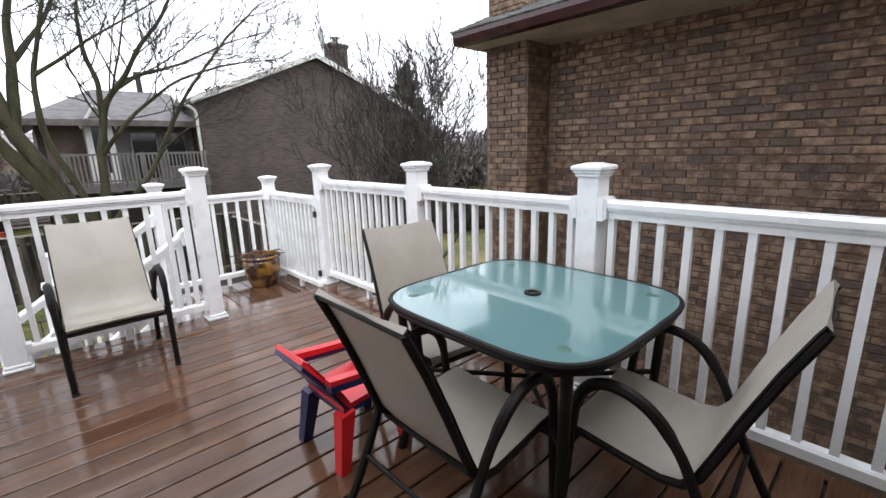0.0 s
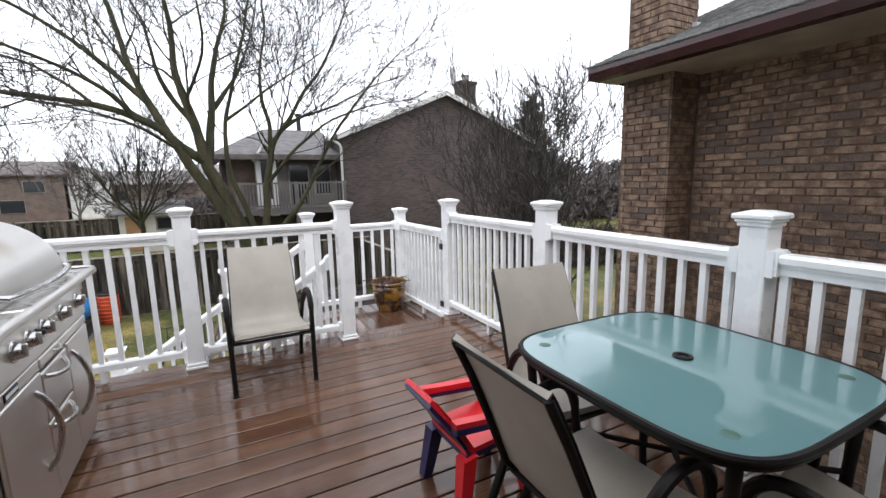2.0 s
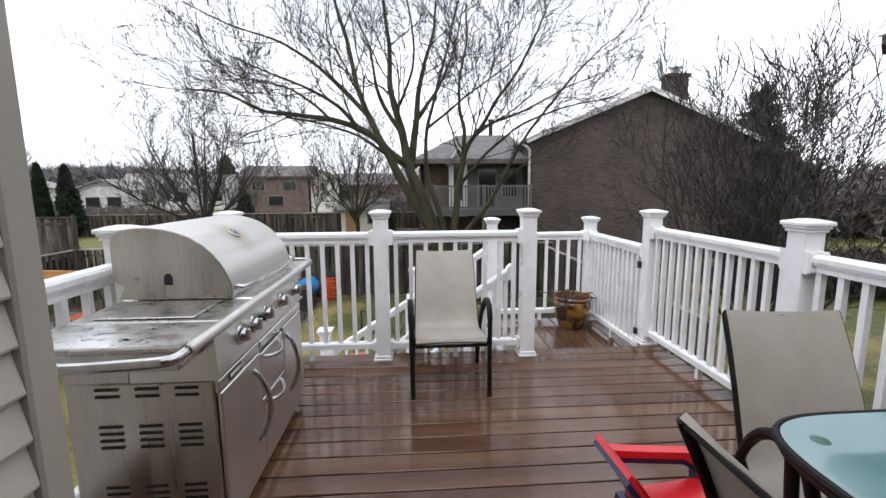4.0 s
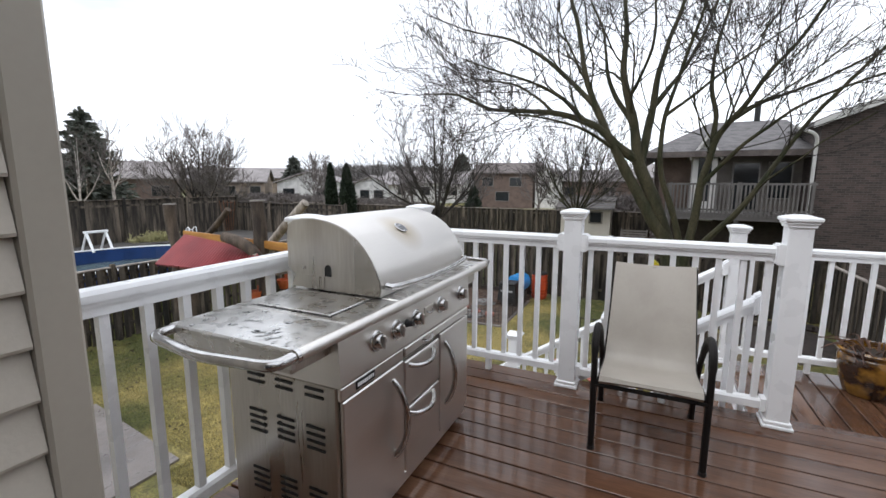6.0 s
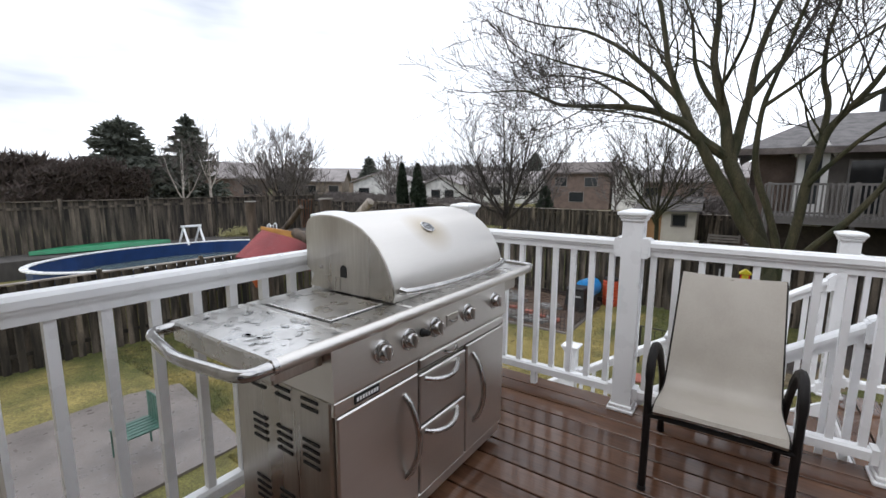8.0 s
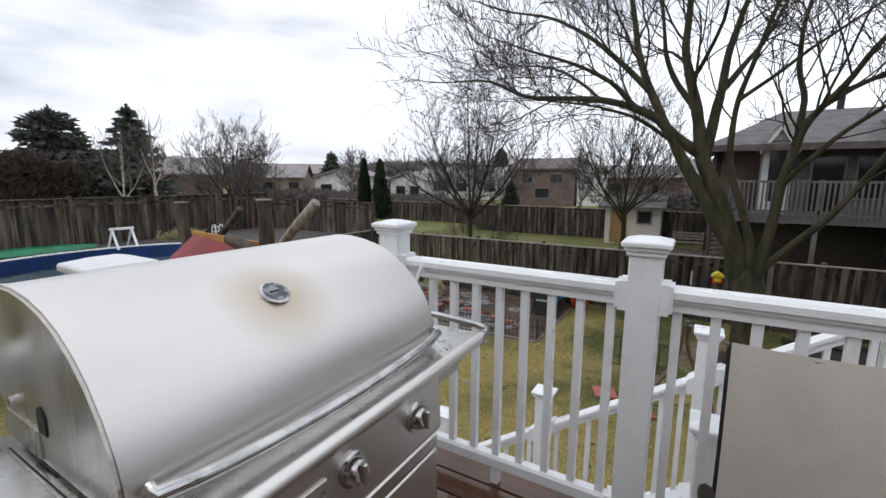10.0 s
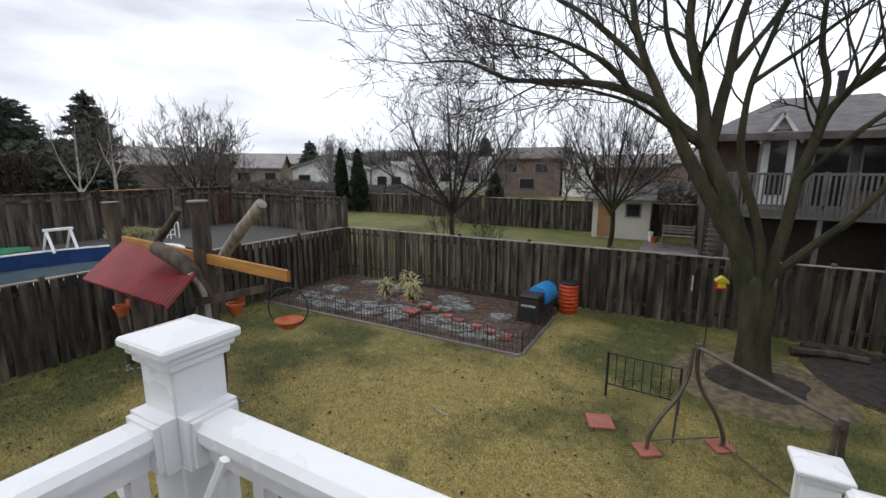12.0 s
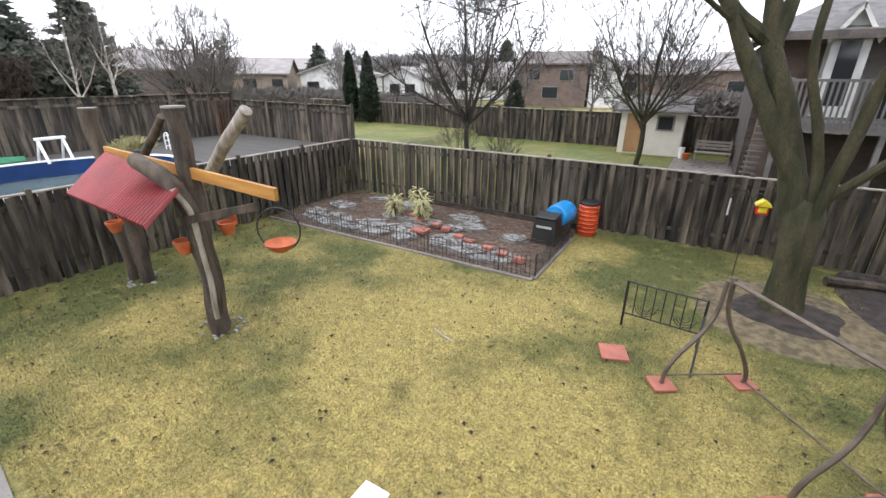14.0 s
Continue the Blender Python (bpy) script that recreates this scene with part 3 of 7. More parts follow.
K, P1, C, W = (-1.56, 3.70), (-0.378, 3.70), (0.83, 3.70), (-1.565, 2.45)
G, R1, R2, R3 = (1.985, 3.87), (1.985, 2.37), (1.985, 0.965), (1.985, -0.44)
B, S1 = (1.965, 5.175), (0.79, 5.175)
for x, y in (K, P1, C, W, R1, R2, R3):
    railing_post(x, y, 0)
railing_post(*G, 0, top=1.22)
for x, y in (B, S1):
    railing_post(x, y, LAND)
railing((*K, 0), (*P1, 0), 9)
railing((*P1, 0), (*C, 0), 9)
railing((*W, 0), (*K, 0), 9)
railing((W[0], 1.10 - POST / 2, 0), (*W, 0), 9, brackets=False)
railing((*G, 0), (*R1, 0), 13)
railing((*R1, 0), (*R2, 0), 11)
railing((*R2, 0), (*R3, 0), 11)
railing((*S1, LAND), (*B, LAND), 8)
gate = railing((*B, LAND), (*G, LAND), 13, label="white vinyl gate section with closely set balusters", foot=True)
for z in (0.1, 0.72):
    part("hinge", MB().box(G[0] - 0.085, G[1] + 0.035, z - 0.03, G[0] - 0.059, G[1] + 0.075, z + 0.03, 0.004), "iron", gate, "black gate hinge")

# stairs
RISE, TREAD, STEPS = 0.1793, 0.272, 14
stairs = thing("stair", (0.8, 4.5, GROUND), "deck stair of brown boards between white rails going down to the lawn", "stairs", kind="structure")
for i in range(STEPS - 1):
    x1, z = 0.80 - TREAD * i, LAND - RISE * (i + 1)
    part("tread", MB().box(x1 - TREAD - 0.02, 3.90, z - 0.03, x1, 5.12, z, 0.004), "deck_across", stairs)
    part("riser", MB().box(x1 - 0.015, 3.90, z + 0.002, x1 - 0.001, 5.12, z + RISE - 0.031), "vinyl", stairs)
for y in (3.88, 5.14):
    s = MB()
    s.hexa([(0.8, y - 0.018, LAND - 0.34), (-2.8, y - 0.018, GROUND), (-2.8, y + 0.018, GROUND), (0.8, y + 0.018, LAND - 0.34),
            (0.8, y - 0.018, LAND - 0.035), (-2.8, y - 0.018, GROUND + 0.14), (-2.8, y + 0.018, GROUND + 0.14), (0.8, y + 0.018, LAND - 0.035)])
    part("stringer", s, "vinyl", stairs)
SL = RISE / TREAD
SXS = (-0.10, -1.17, -2.10)


def stair_floor(x):
    return LAND - (0.79 - x) * SL


for y in (3.875, 5.15):
    for x in SXS:
        z = stair_floor(x) + 0.02
        railing_post(x, y, z, low=z - ground_height(x, y) if x < -2 else 0.5, label="white vinyl stair newel post with a moulded cap", group="stair posts", top=1.40 if x < -2 else 1.25)
    xs = (0.79,) + SXS
    for a, b in zip(xs, xs[1:]):
        railing((b, y, stair_floor(b)), (a, y, stair_floor(a)), 8, label="sloping white vinyl stair railing", foot=False, top=0.96, bottom=0.13)

# ---- the house by the deck ----
house = thing("house_wall", (-0.8, 1.0, -0.2), "beige lap-sided house wall beside the deck", "house", kind="structure")
w = MB()
w.box(-3.2, 0.80, GROUND, -0.86, 1.06, 3.4)
w.box(-0.86 - 0.2, -1.0, GROUND, -0.83, 0.80, 3.4)
w.box(-0.83, -1.05, GROUND, 4.0, -0.8, 3.4)
part("wall_core", w, "siding", house)
part("corner_board", MB().box(-0.86, 1.03, -0.3, -0.795, 1.10, 3.4, 0.006).box(-0.93, 1.06, -0.3, -0.86, 1.10, 3.4, 0.006), "trim", house, "taupe corner board")
lap = 0.093
lapm = MB()
lapm.prism([(0, 0), (0.028, 0), (0.030, 0.006), (0.012, lap + 0.004), (0, lap + 0.004)], 0, 1, "y")
lap_mesh = lapm.mesh("siding_board", "siding", (0, 0, 0))
for i in range(int(3.6 / lap)):
    piece("siding_board", lap_mesh, house, (-0.83 + 0.8, -0.8 - 1.0, -0.25 + i * lap + 0.2), scale=(1, 1.828, 1))
    piece("siding_board", lap_mesh, house, (-0.93 + 0.8, 1.06 - 1.0, -0.25 + i * lap + 0.2), rz=radians(90), scale=(1, 2.2, 1))
for y, z in ((0.93, 1.385), (0.90, 1.335)):
    part("nail_hole", MB().box(-0.813, y, z, -0.8095, y + 0.008, z + 0.008), "black", house)
# the whole wall stands a little further back than its drawn line
house.location = (-0.825, 0.98, -0.2)
sd = thing("patio_door", (0.3, -0.8, 0), "closed white sliding patio door in the house wall", "door", kind="structure")
d = MB()
d.box(-0.62, -0.80, 0.0, -0.55, -0.75, 2.1, 0.005).box(1.15, -0.80, 0.0, 1.22, -0.75, 2.1, 0.005).box(-0.62, -0.80, 2.1, 1.22, -0.75, 2.17, 0.005).box(0.26, -0.79, 0.05, 0.34, -0.76, 2.1, 0.005)
part("door_frame", d, "vinyl", sd)
part("pane", MB().box(-0.55, -0.785, 0.03, 1.15, -0.775, 2.1), "glass_dark", sd)

# ---- the neighbour's brick house ----
BX, PX = 4.35, 3.93
nb = thing("brick_house", (BX, 1.0, GROUND), "neighbouring brown brick house with a chimney breast and maroon eaves", "house")
w = MB()
w.box(BX, -9, GROUND, BX + 0.3, 2.86, 2.45)
w.box(BX, 3.30, GROUND, 12, 3.40 - 0.06, 2.45)
w.box(PX + 0.006, 2.822, GROUND, BX + 0.3, 3.394, 2.45)
part("wall", w, "mortar", nb)
part("soffit", MB().box(3.62, -9, 2.410, BX - 0.004, 2.80, 2.425).box(3.62, 2.80, 2.410, PX - 0.02, 3.46, 2.425), "soffit", nb, "cream soffit panels")
e = MB()
e.prism([(3.50, 2.410), (3.62, 2.410), (3.62, 2.530), (3.585, 2.530), (3.49, 2.525), (3.48, 2.480)], -9, 3.48, "y")
e.box(3.62, 3.462, 2.410, 8, 3.49, 2.530, 0.004)
part("gutter", e, "gutter", nb, "maroon metal gutter")
r = MB()
rise = 0.42
r.hexa([(3.50, -9, 2.510), (8.5, -9, 2.510 + 5 * rise), (8.5, 3.50, 2.510 + 5 * rise), (3.50, 3.50, 2.510), (3.50, -9, 2.550), (8.5, -9, 2.550 + 5 * rise), (8.5, 3.50, 2.550 + 5 * rise), (3.50, 3.50, 2.550)])
roof = part("roof", r, "shingle_dark", nb, "grey asphalt shingle roof")
for i in range(26):
    xa, xb_ = 3.48 + i * 0.13, 3.48 + (i + 1) * 0.13 + 0.02
    za, zb_ = 2.55 + (xa - 3.5) * rise, 2.55 + (xb_ - 3.5) * rise
    part("shingle_course", MB().hexa([(xa, -9, za), (xb_, -9, zb_ - 0.004), (xb_, 3.51, zb_ - 0.004), (xa, 3.51, za), (xa, -9, za + 0.016), (xb_, -9, zb_ + 0.002), (xb_, 3.51, zb_ + 0.002), (xa, 3.51, za + 0.016)]), "shingle_dark", roof)
ch = MB()
ch.box(PX - 0.048, 2.862, 2.515, PX + 0.40, 3.312, 4.6)
chim = part("chimney", ch, "mortar", nb, "brown brick chimney")
part("flashing", MB().box(PX + 0.30, 2.80, 2.66, PX + 0.44, 2.848, 2.90), "grey_bin", nb)
BW, BH, BT = 0.190, 0.057, 0.014


def brick_mesh(name, mat, length=BW):
    return MB().box(0, 0, 0, BT, length, BH, 0.004).mesh(name, mat)


bricks = [brick_mesh("brick", "brick"), brick_mesh("brick", "brick"), brick_mesh("brick", "brick_dark")]
rest, rest_dark = MB(), MB()
row = 0
z = -2.0
while z < 2.38:
    y = -4.0 + (0.1 if row % 2 else 0)
    while y < 2.78:
        dark = rng.random() < 0.13
        ln = min(BW, 2.80 - y)
        proud = BT - 0.002 + rng.uniform(-0.002, 0.003)
        if 1.16 < z < 2.38 and -0.10 < y and ln == BW:
            piece("brick", bricks[2 if dark else 0], nb, (-proud, y - 1.0, z - GROUND))
        elif z > -1.2 or y > 0.5:
            (rest_dark if dark else rest).box(BX - proud, y, z, BX, y + ln, z + BH)
        y += BW + 0.01
    y = 2.82
    for k, ln in enumerate(((0.09, BW, BW, 0.05) if row % 2 else (BW, BW, 0.14))):
        (rest_dark if rng.random() < 0.12 else rest).box(PX - 0.010, y + 0.003, z, PX + 0.008, y + ln, z + BH, 0.003)
        y += ln + 0.01
    x = PX + 0.0
    for ln in ((0.10, BW, 0.12) if row % 2 else (BW, BW)):
        rest.box(x, 2.806, z, min(x + ln, BX - 0.016), 2.824, z + BH, 0.003)
        x += ln + 0.01
    z += 0.067
    row += 1
z, row = 2.70, 0
while z < 4.5:
    y = 2.858
    for ln in ((0.10, BW, 0.12) if row % 2 else (BW, BW)):
        rest.box(PX - 0.06, y, z, PX - 0.046, min(y + ln, 3.316), z + BH, 0.003)
        y += ln + 0.01
    x = PX - 0.058
    for ln in ((0.10, BW, 0.14) if row % 2 else (BW, BW)):
        rest.box(x, 2.850, z, min(x + ln, PX + 0.4), 2.864, z + BH, 0.003)
        x += ln + 0.01
    z += 0.067
    row += 1
tagged(part("brickwork", rest, "brick", nb), kind="stuff")
tagged(part("dark_brickwork", rest_dark, "brick_dark", nb), kind="stuff")


# ---- fences ----
def fence(p, q, top, label, board=0.14, gap=0.055, alternate=True, cap="fence_cap", base=None, group="garden fences", post_up=0.06, side=1):
    """A board-on-board fence from p to q: boards in two planes on rails between posts, with a capping strip."""
    p, q = Vector((*p, 0)), Vector((*q, 0))
    d = q - p
    length = d.length
    zb = min(ground_height(p.x, p.y), ground_height(q.x, q.y)) if base is None else base
    t = thing("fence", (p.x, p.y, zb), label, "fence", group)
    ang = math.atan2(d.y, d.x)
    h = top - zb
    bm_ = MB().box(0, -0.011, 0.03, board, 0.011, h - 0.05, 0.003)
    me = bm_.mesh("fence_board", "fence")
    n = int(length / (board + gap) * (1.55 if alternate else 1))
    step = length / n
    for i in range(n):
        off = (0.046 if i % 2 else -0.046) * side if alternate else 0.035 * side
        piece("fence_board", me, t, (math.cos(ang) * step * i - math.sin(ang) * off, math.sin(ang) * step * i + math.cos(ang) * off, rng.uniform(-0.012, 0.012)), rz=ang + rng.uniform(-0.006, 0.006))
    for zz in (0.35, h - 0.3):
        r_ = new("fence_rail", MB().box(0, -0.02, zz, length, 0.02, zz + 0.085).mesh("fence_rail", "fence"))
        r_.parent, r_.rotation_euler = t, (0, 0, ang)
    c_ = new("cap_strip", MB().box(0, -0.06, h - 0.045, length, 0.06, h - 0.01, 0.004).mesh("cap_strip", cap))
    c_.parent, c_.rotation_euler = t, (0, 0, ang)
    pm = MB().box(-0.05, -0.05, 0, 0.05, 0.05, h + post_up, 0.006).mesh("fence_post", "fence")
    k = max(1, round(length / 2.5))
    for i in range(k + 1):
        s_ = length * i / k
        piece("fence_post", pm, t, (math.cos(ang) * s_ + math.sin(ang) * 0.03 * side, math.sin(ang) * s_ - math.cos(ang) * 0.03 * side, 0), rz=ang)
    return t


fence((-12.2, 16.35), (5.2, 16.50), -0.72, "weathered grey-brown board fence at the end of the lawn", side=-1)
fence((-12.25, 2.2), (-12.25, 16.2), -0.72, "weathered grey-brown board fence beside the pool lot")
fence((-19.3, 3.0), (-19.3, 16.45), 0.72, "tall weathered board fence behind the pool", alternate=False, gap=0.006, cap="fence", base=-1.65)
fence((-19.3, 16.5), (-12.3, 16.5), 0.42, "tall weathered board fence with flat panels", alternate=False, gap=0.006, cap="fence", base=-1.65)
fence((4.9, 7.0), (4.9, 16.4), -0.85, "dark side fence beside the mulch bed", group="garden fences")
fence((-27, 28.2), (6.5, 28.2), -0.2, "dark board fence behind the far lawn", board=0.2, gap=0.06, base=-1.98)


# ---- things on the deck ----
def arc(p, q, bulge, n=9):
    """Points from p to q on a bow that stands out by the vector bulge."""
    p, q, b = Vector(p), Vector(q), Vector(bulge)
    return [p.lerp(q, i / (n - 1)) + b * math.sin(math.pi * i / (n - 1)) ** 0.7 for i in range(n)]


def rounded(pts, n=4, r=0.06):
    """A polyline with its inner corners rounded."""
    pts = [Vector(p) for p in pts]
    out = [pts[0]]
    for a, b, c in zip(pts, pts[1:], pts[2:]):
        d0, d1 = (a - b), (c - b)
        k0, k1 = min(r, d0.length * 0.45), min(r, d1.length * 0.45)
        s, e = b + d0.normalized() * k0, b + d1.normalized() * k1
        for i in range(n + 1):
            t = i / n
            out.append((s * (1 - t) ** 2) + b * (2 * t * (1 - t)) + e * t ** 2)
    out.append(pts[-1])
    return out


def spline(pts, n=4):
    """A smooth line through the points."""
    pts = [Vector(p) for p in pts]
    out = []
    for i in range(len(pts) - 1):
        a, b, c, d = pts[max(0, i - 1)], pts[i], pts[i + 1], pts[min(len(pts) - 1, i + 2)]
        out += [0.5 * ((2 * b) + (c - a) * t + (2 * a - 5 * b + 4 * c - d) * t * t + (3 * b - a - 3 * c + d) * t ** 3) for t in [k / n for k in range(n)]]
    return out + [pts[-1]]


def barbecue():
    t = thing("gas_barbecue", (-1.12, 2.4, 0), "wide stainless steel gas barbecue with closed hood and rain drops", "barbecue")
    y0, y1, xb, xf = 1.80, 2.97, -1.41, -0.87
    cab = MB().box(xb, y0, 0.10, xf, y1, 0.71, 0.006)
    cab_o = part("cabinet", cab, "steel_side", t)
    part("plinth", MB().box(xb + 0.01, y0 + 0.01, 0.045, xf + 0.004, y1 - 0.01, 0.099, 0.004), "steel", t)
    for x in (xb + 0.06, xf - 0.06):
        for y in (y0 + 0.07, y1 - 0.07):
            part("caster", MB().tube([(x, y - 0.015, 0.024), (x, y + 0.015, 0.024)], 0.024, 12).box(x - 0.012, y - 0.012, 0.02, x + 0.012, y + 0.012, 0.046), "black", t)
    for c in range(3):
        x = xb + 0.11 + c * 0.145
        for z0 in (0.20, 0.45, 0.655):
            for k in range(4 if z0 < 0.6 else 2):
                part("vent_slot", MB().box(x, y0 - 0.0045, z0 + k * 0.028, x + 0.085, y0 - 0.0005, z0 + k * 0.028 + 0.010), "black", cab_o)
    # doors and drawers
    def front(name, a, b, z0, z1, mat="steel"):
        return part(name, MB().box(xf + 0.003, a, z0, xf + 0.022, b, z1, 0.005), mat, t)
    dl = front("door", 1.812, 2.226, 0.115, 0.655)
    dr = front("door", 2.590, 2.955, 0.115, 0.655)
    d1 = front("drawer", 2.238, 2.578, 0.425, 0.640)
    d2 = front("drawer", 2.238, 2.578, 0.115, 0.413)
    d0 = front("drawer", 2.238, 2.955, 0.662, 0.705)
    # black strip laid on the cabinet for the shade between drawer fronts
    part("shadow_gap", MB().box(xf + 0.001, 2.228, 0.648, xf + 0.0035, 2.957, 0.661), "black", t)
    fx = xf + 0.022
    part("handle", MB().tube(arc((fx - 0.004, 2.14, 0.60), (fx - 0.004, 2.15, 0.25), (0.062, 0.012, 0), 13), 0.0125, 10), "chrome", dl, "curved bright steel handle")
    part("handle", MB().tube(arc((fx - 0.004, 2.645, 0.60), (fx - 0.004, 2.655, 0.25), (0.062, 0.0, 0), 13), 0.0125, 10), "chrome", dr, "curved bright steel handle")
    for dd, z in ((d1, 0.617), (d2, 0.388)):
        part("handle", MB().tube(arc((fx - 0.004, 2.268, z), (fx - 0.004, 2.51, z), (0.045, 0, -0.02), 13), 0.0115, 10), "chrome", dd, "curved bright steel handle")
    part("handle", MB().tube(arc((fx - 0.004, 2.40, 0.688), (fx - 0.004, 2.50, 0.688), (0.02, 0, -0.012)), 0.006, 8), "chrome", d0)
    # control panel, leaning back a little
    cp = MB().prism([(xf - 0.30, 0.7105), (xf + 0.020, 0.7105), (xf + 0.024, 0.722), (xf + 0.014, 0.905), (xf - 0.30, 0.905)], y0, y1, "y")
    cpo = part("control_panel", cp, "steel", t)

    def knob(y, z, r, black=False):
        x = xf + 0.020 - (z - 0.80) * 0.06
        k = MB().tube([(x - 0.006, y, z), (x + 0.006, y, z + 0.001), (x + 0.008, y, z + 0.001)], [r * 1.25, r * 1.25, r * 1.1], 20)
        k.tube([(x + 0.006, y, z), (x + 0.028, y, z + 0.004), (x + 0.034, y, z + 0.005)], [r, r * 0.9, r * 0.7], 20)
        ko = part("knob", k, "black" if black else "chrome", cpo)
        if not black:
            part("grip", MB().box(x + 0.026, y - 0.006, z - r * 0.75, x + 0.046, y + 0.006, z + r * 0.85, 0.004), "steel", ko)
    for y in (2.02, 2.165, 2.335, 2.585, 2.84):
        knob(y, 0.812, 0.033)
    knob(2.255, 0.812, 0.014, True)
    part("gauge_plate", MB().box(xf + 0.014, 2.42, 0.79, xf + 0.024, 2.51, 0.84, 0.003), "steel_side", cpo)
    part("latch", MB().tube(arc((xf + 0.024, 2.435, 0.818), (xf + 0.024, 2.495, 0.818), (0.012, 0, -0.01)), 0.004, 6), "chrome", cpo)
    part("fascia", MB().box(fx - 0.019, 1.802, 0.660, fx - 0.002, 2.226, 0.708, 0.003), "steel", t)
    pl = part("maker_plate", MB().box(fx - 0.003, 1.885, 0.670, fx + 0.002, 2.005, 0.703, 0.002), "black", t, "black maker's plate")
    for i in range(8):
        part("letter_bar", MB().box(fx + 0.0022, 1.894 + i * 0.0132, 0.680, fx + 0.0032, 1.903 + i * 0.0132, 0.694), "vinyl", pl)
    # worktop, burner cover, shelves
    part("worktop", MB().box(xb - 0.02, 2.195, 0.9055, -0.845, 3.04, 0.930, 0.005), "steel_wet", t)
    bc = part("burner_cover", MB().box(xb - 0.02, 1.865, 0.9055, -0.845, 2.190, 0.926, 0.005), "steel_wet", t)
    part("burner_lid", MB().box(xb + 0.06, 1.90, 0.9265, -0.97, 2.160, 0.933, 0.004), "steel_wet", bc)
    part("seam", MB().box(xb + 0.045, 2.1655, 0.9262, -0.957, 2.1685, 0.9272), "black", bc)
    part("seam", MB().box(xb + 0.045, 1.892, 0.9262, -0.957, 1.895, 0.9272), "black", bc)
    part("seam", MB().box(-0.9665, 1.90, 0.9262, -0.9635, 2.16, 0.9272), "black", bc)
    part("side_shelf", MB().box(xb - 0.02, 1.590, 0.902, -0.845, 1.860, 0.926, 0.006).box(xb, 1.596, 0.862, -0.86, 1.610, 0.904), "steel_wet", t)
    part("side_shelf", MB().box(xb - 0.02, 3.045, 0.900, -0.86, 3.255, 0.922, 0.006).box(xb, 3.235, 0.862, -0.88, 3.249, 0.902), "steel_wet", t)
    part("shelf_bracket", MB().box(xb + 0.02, 1.62, 0.83, xf - 0.02, 1.798, 0.9015, 0.004), "steel_side", t)
    part("shelf_bracket", MB().box(xb + 0.02, 2.972, 0.81, xf - 0.02, 3.17, 0.8995, 0.004), "steel_side", t)
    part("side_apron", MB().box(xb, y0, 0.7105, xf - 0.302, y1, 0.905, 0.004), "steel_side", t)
    part("front_edge", MB().tube([(-0.845, 1.59, 0.909), (-0.845, 3.24, 0.911)], 0.021, 14), "steel", t)
    for y in (1.597, 3.232):
        part("collar", MB().tube([(-0.845, y - 0.008, 0.909), (-0.845, y + 0.008, 0.909)], 0.0225, 14), "chrome", t)
    part("towel_rail", MB().tube(rounded([(-0.845, 1.59, 0.909), (-0.845, 1.51, 0.908), (-1.12, 1.475, 0.906), (-1.40, 1.515, 0.910), (-1.405, 1.60, 0.910)], 6, 0.06), 0.0175, 10), "chrome", t)
    part("towel_rail", MB().tube(rounded([(-0.845, 3.24, 0.911), (-0.855, 3.335, 0.915), (-1.13, 3.37, 0.915), (-1.44, 3.34, 0.915), (-1.44, 3.24, 0.911)], 6, 0.07), 0.0135, 10), "chrome", t)
    # hood
    low = 0.932
    prof = [(-0.940, 0.0), (-0.932, 0.027), (-0.936, 0.062), (-0.951, 0.107), (-0.977, 0.158), (-1.012, 0.206), (-1.053, 0.245), (-1.105, 0.280), (-1.16, 0.303), (-1.22, 0.318),
            (-1.285, 0.326), (-1.35, 0.325), (-1.41, 0.314), (-1.44, 0.294), (-1.45, 0.26), (-1.45, 0.087), (-1.40, 0.057), (-1.36, 0.0)]
    prof = [(x, low + z) for x, z in prof]
    h = MB().prism(prof, 2.188, 3.075, "y")
    h.smooth = True
    hood = part("hood", h, "hood", t)
    inset = [(-1.19 + (x + 1.19) * 0.985, 1.08 + (z - 1.08) * 0.975) for x, z in prof]
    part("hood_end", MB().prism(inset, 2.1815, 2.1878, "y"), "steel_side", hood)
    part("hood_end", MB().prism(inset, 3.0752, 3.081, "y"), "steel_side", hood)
    part("firebox_end", MB().prism([(-1.425, 0.94), (-1.232, 0.94), (-1.232, 0.998), (-1.395, 0.998)], 2.1780, 2.1812, "y"), "steel_side", hood)
    slot = [(-1.228, 1.0), (-1.192, 1.0), (-1.192, 1.035), (-1.198, 1.048), (-1.210, 1.053), (-1.222, 1.048), (-1.228, 1.035)]
    part("rotisserie_slot", MB().prism(slot, 2.1785, 2.1812, "y"), "black", hood)
    part("bolt", MB().tube([(-1.345, 2.1815, 1.03), (-1.345, 2.172, 1.03)], 0.008, 8), "chrome", hood)
    part("hood_handle", MB().tube([Vector((-0.928, 2.215, 0.978)), *arc((-0.908, 2.22, 0.974), (-0.908, 3.05, 0.974), (0.028, 0, -0.012), 15), Vector((-0.928, 3.055, 0.978))], 0.015, 10), "chrome", hood, "long bowed steel handle")
    c, nrm = Vector((-1.073, 2.580, 1.1870)), Vector((0.52, 0, 0.854)).normalized()
    th = part("thermometer", MB().tube([c - nrm * 0.004, c + nrm * 0.007, c + nrm * 0.0095], [0.037, 0.037, 0.032], 28), "chrome", hood, "round hood thermometer")
    part("dial", MB().tube([c + nrm * 0.0098, c + nrm * 0.0106], 0.0305, 24), "dial_face", th)
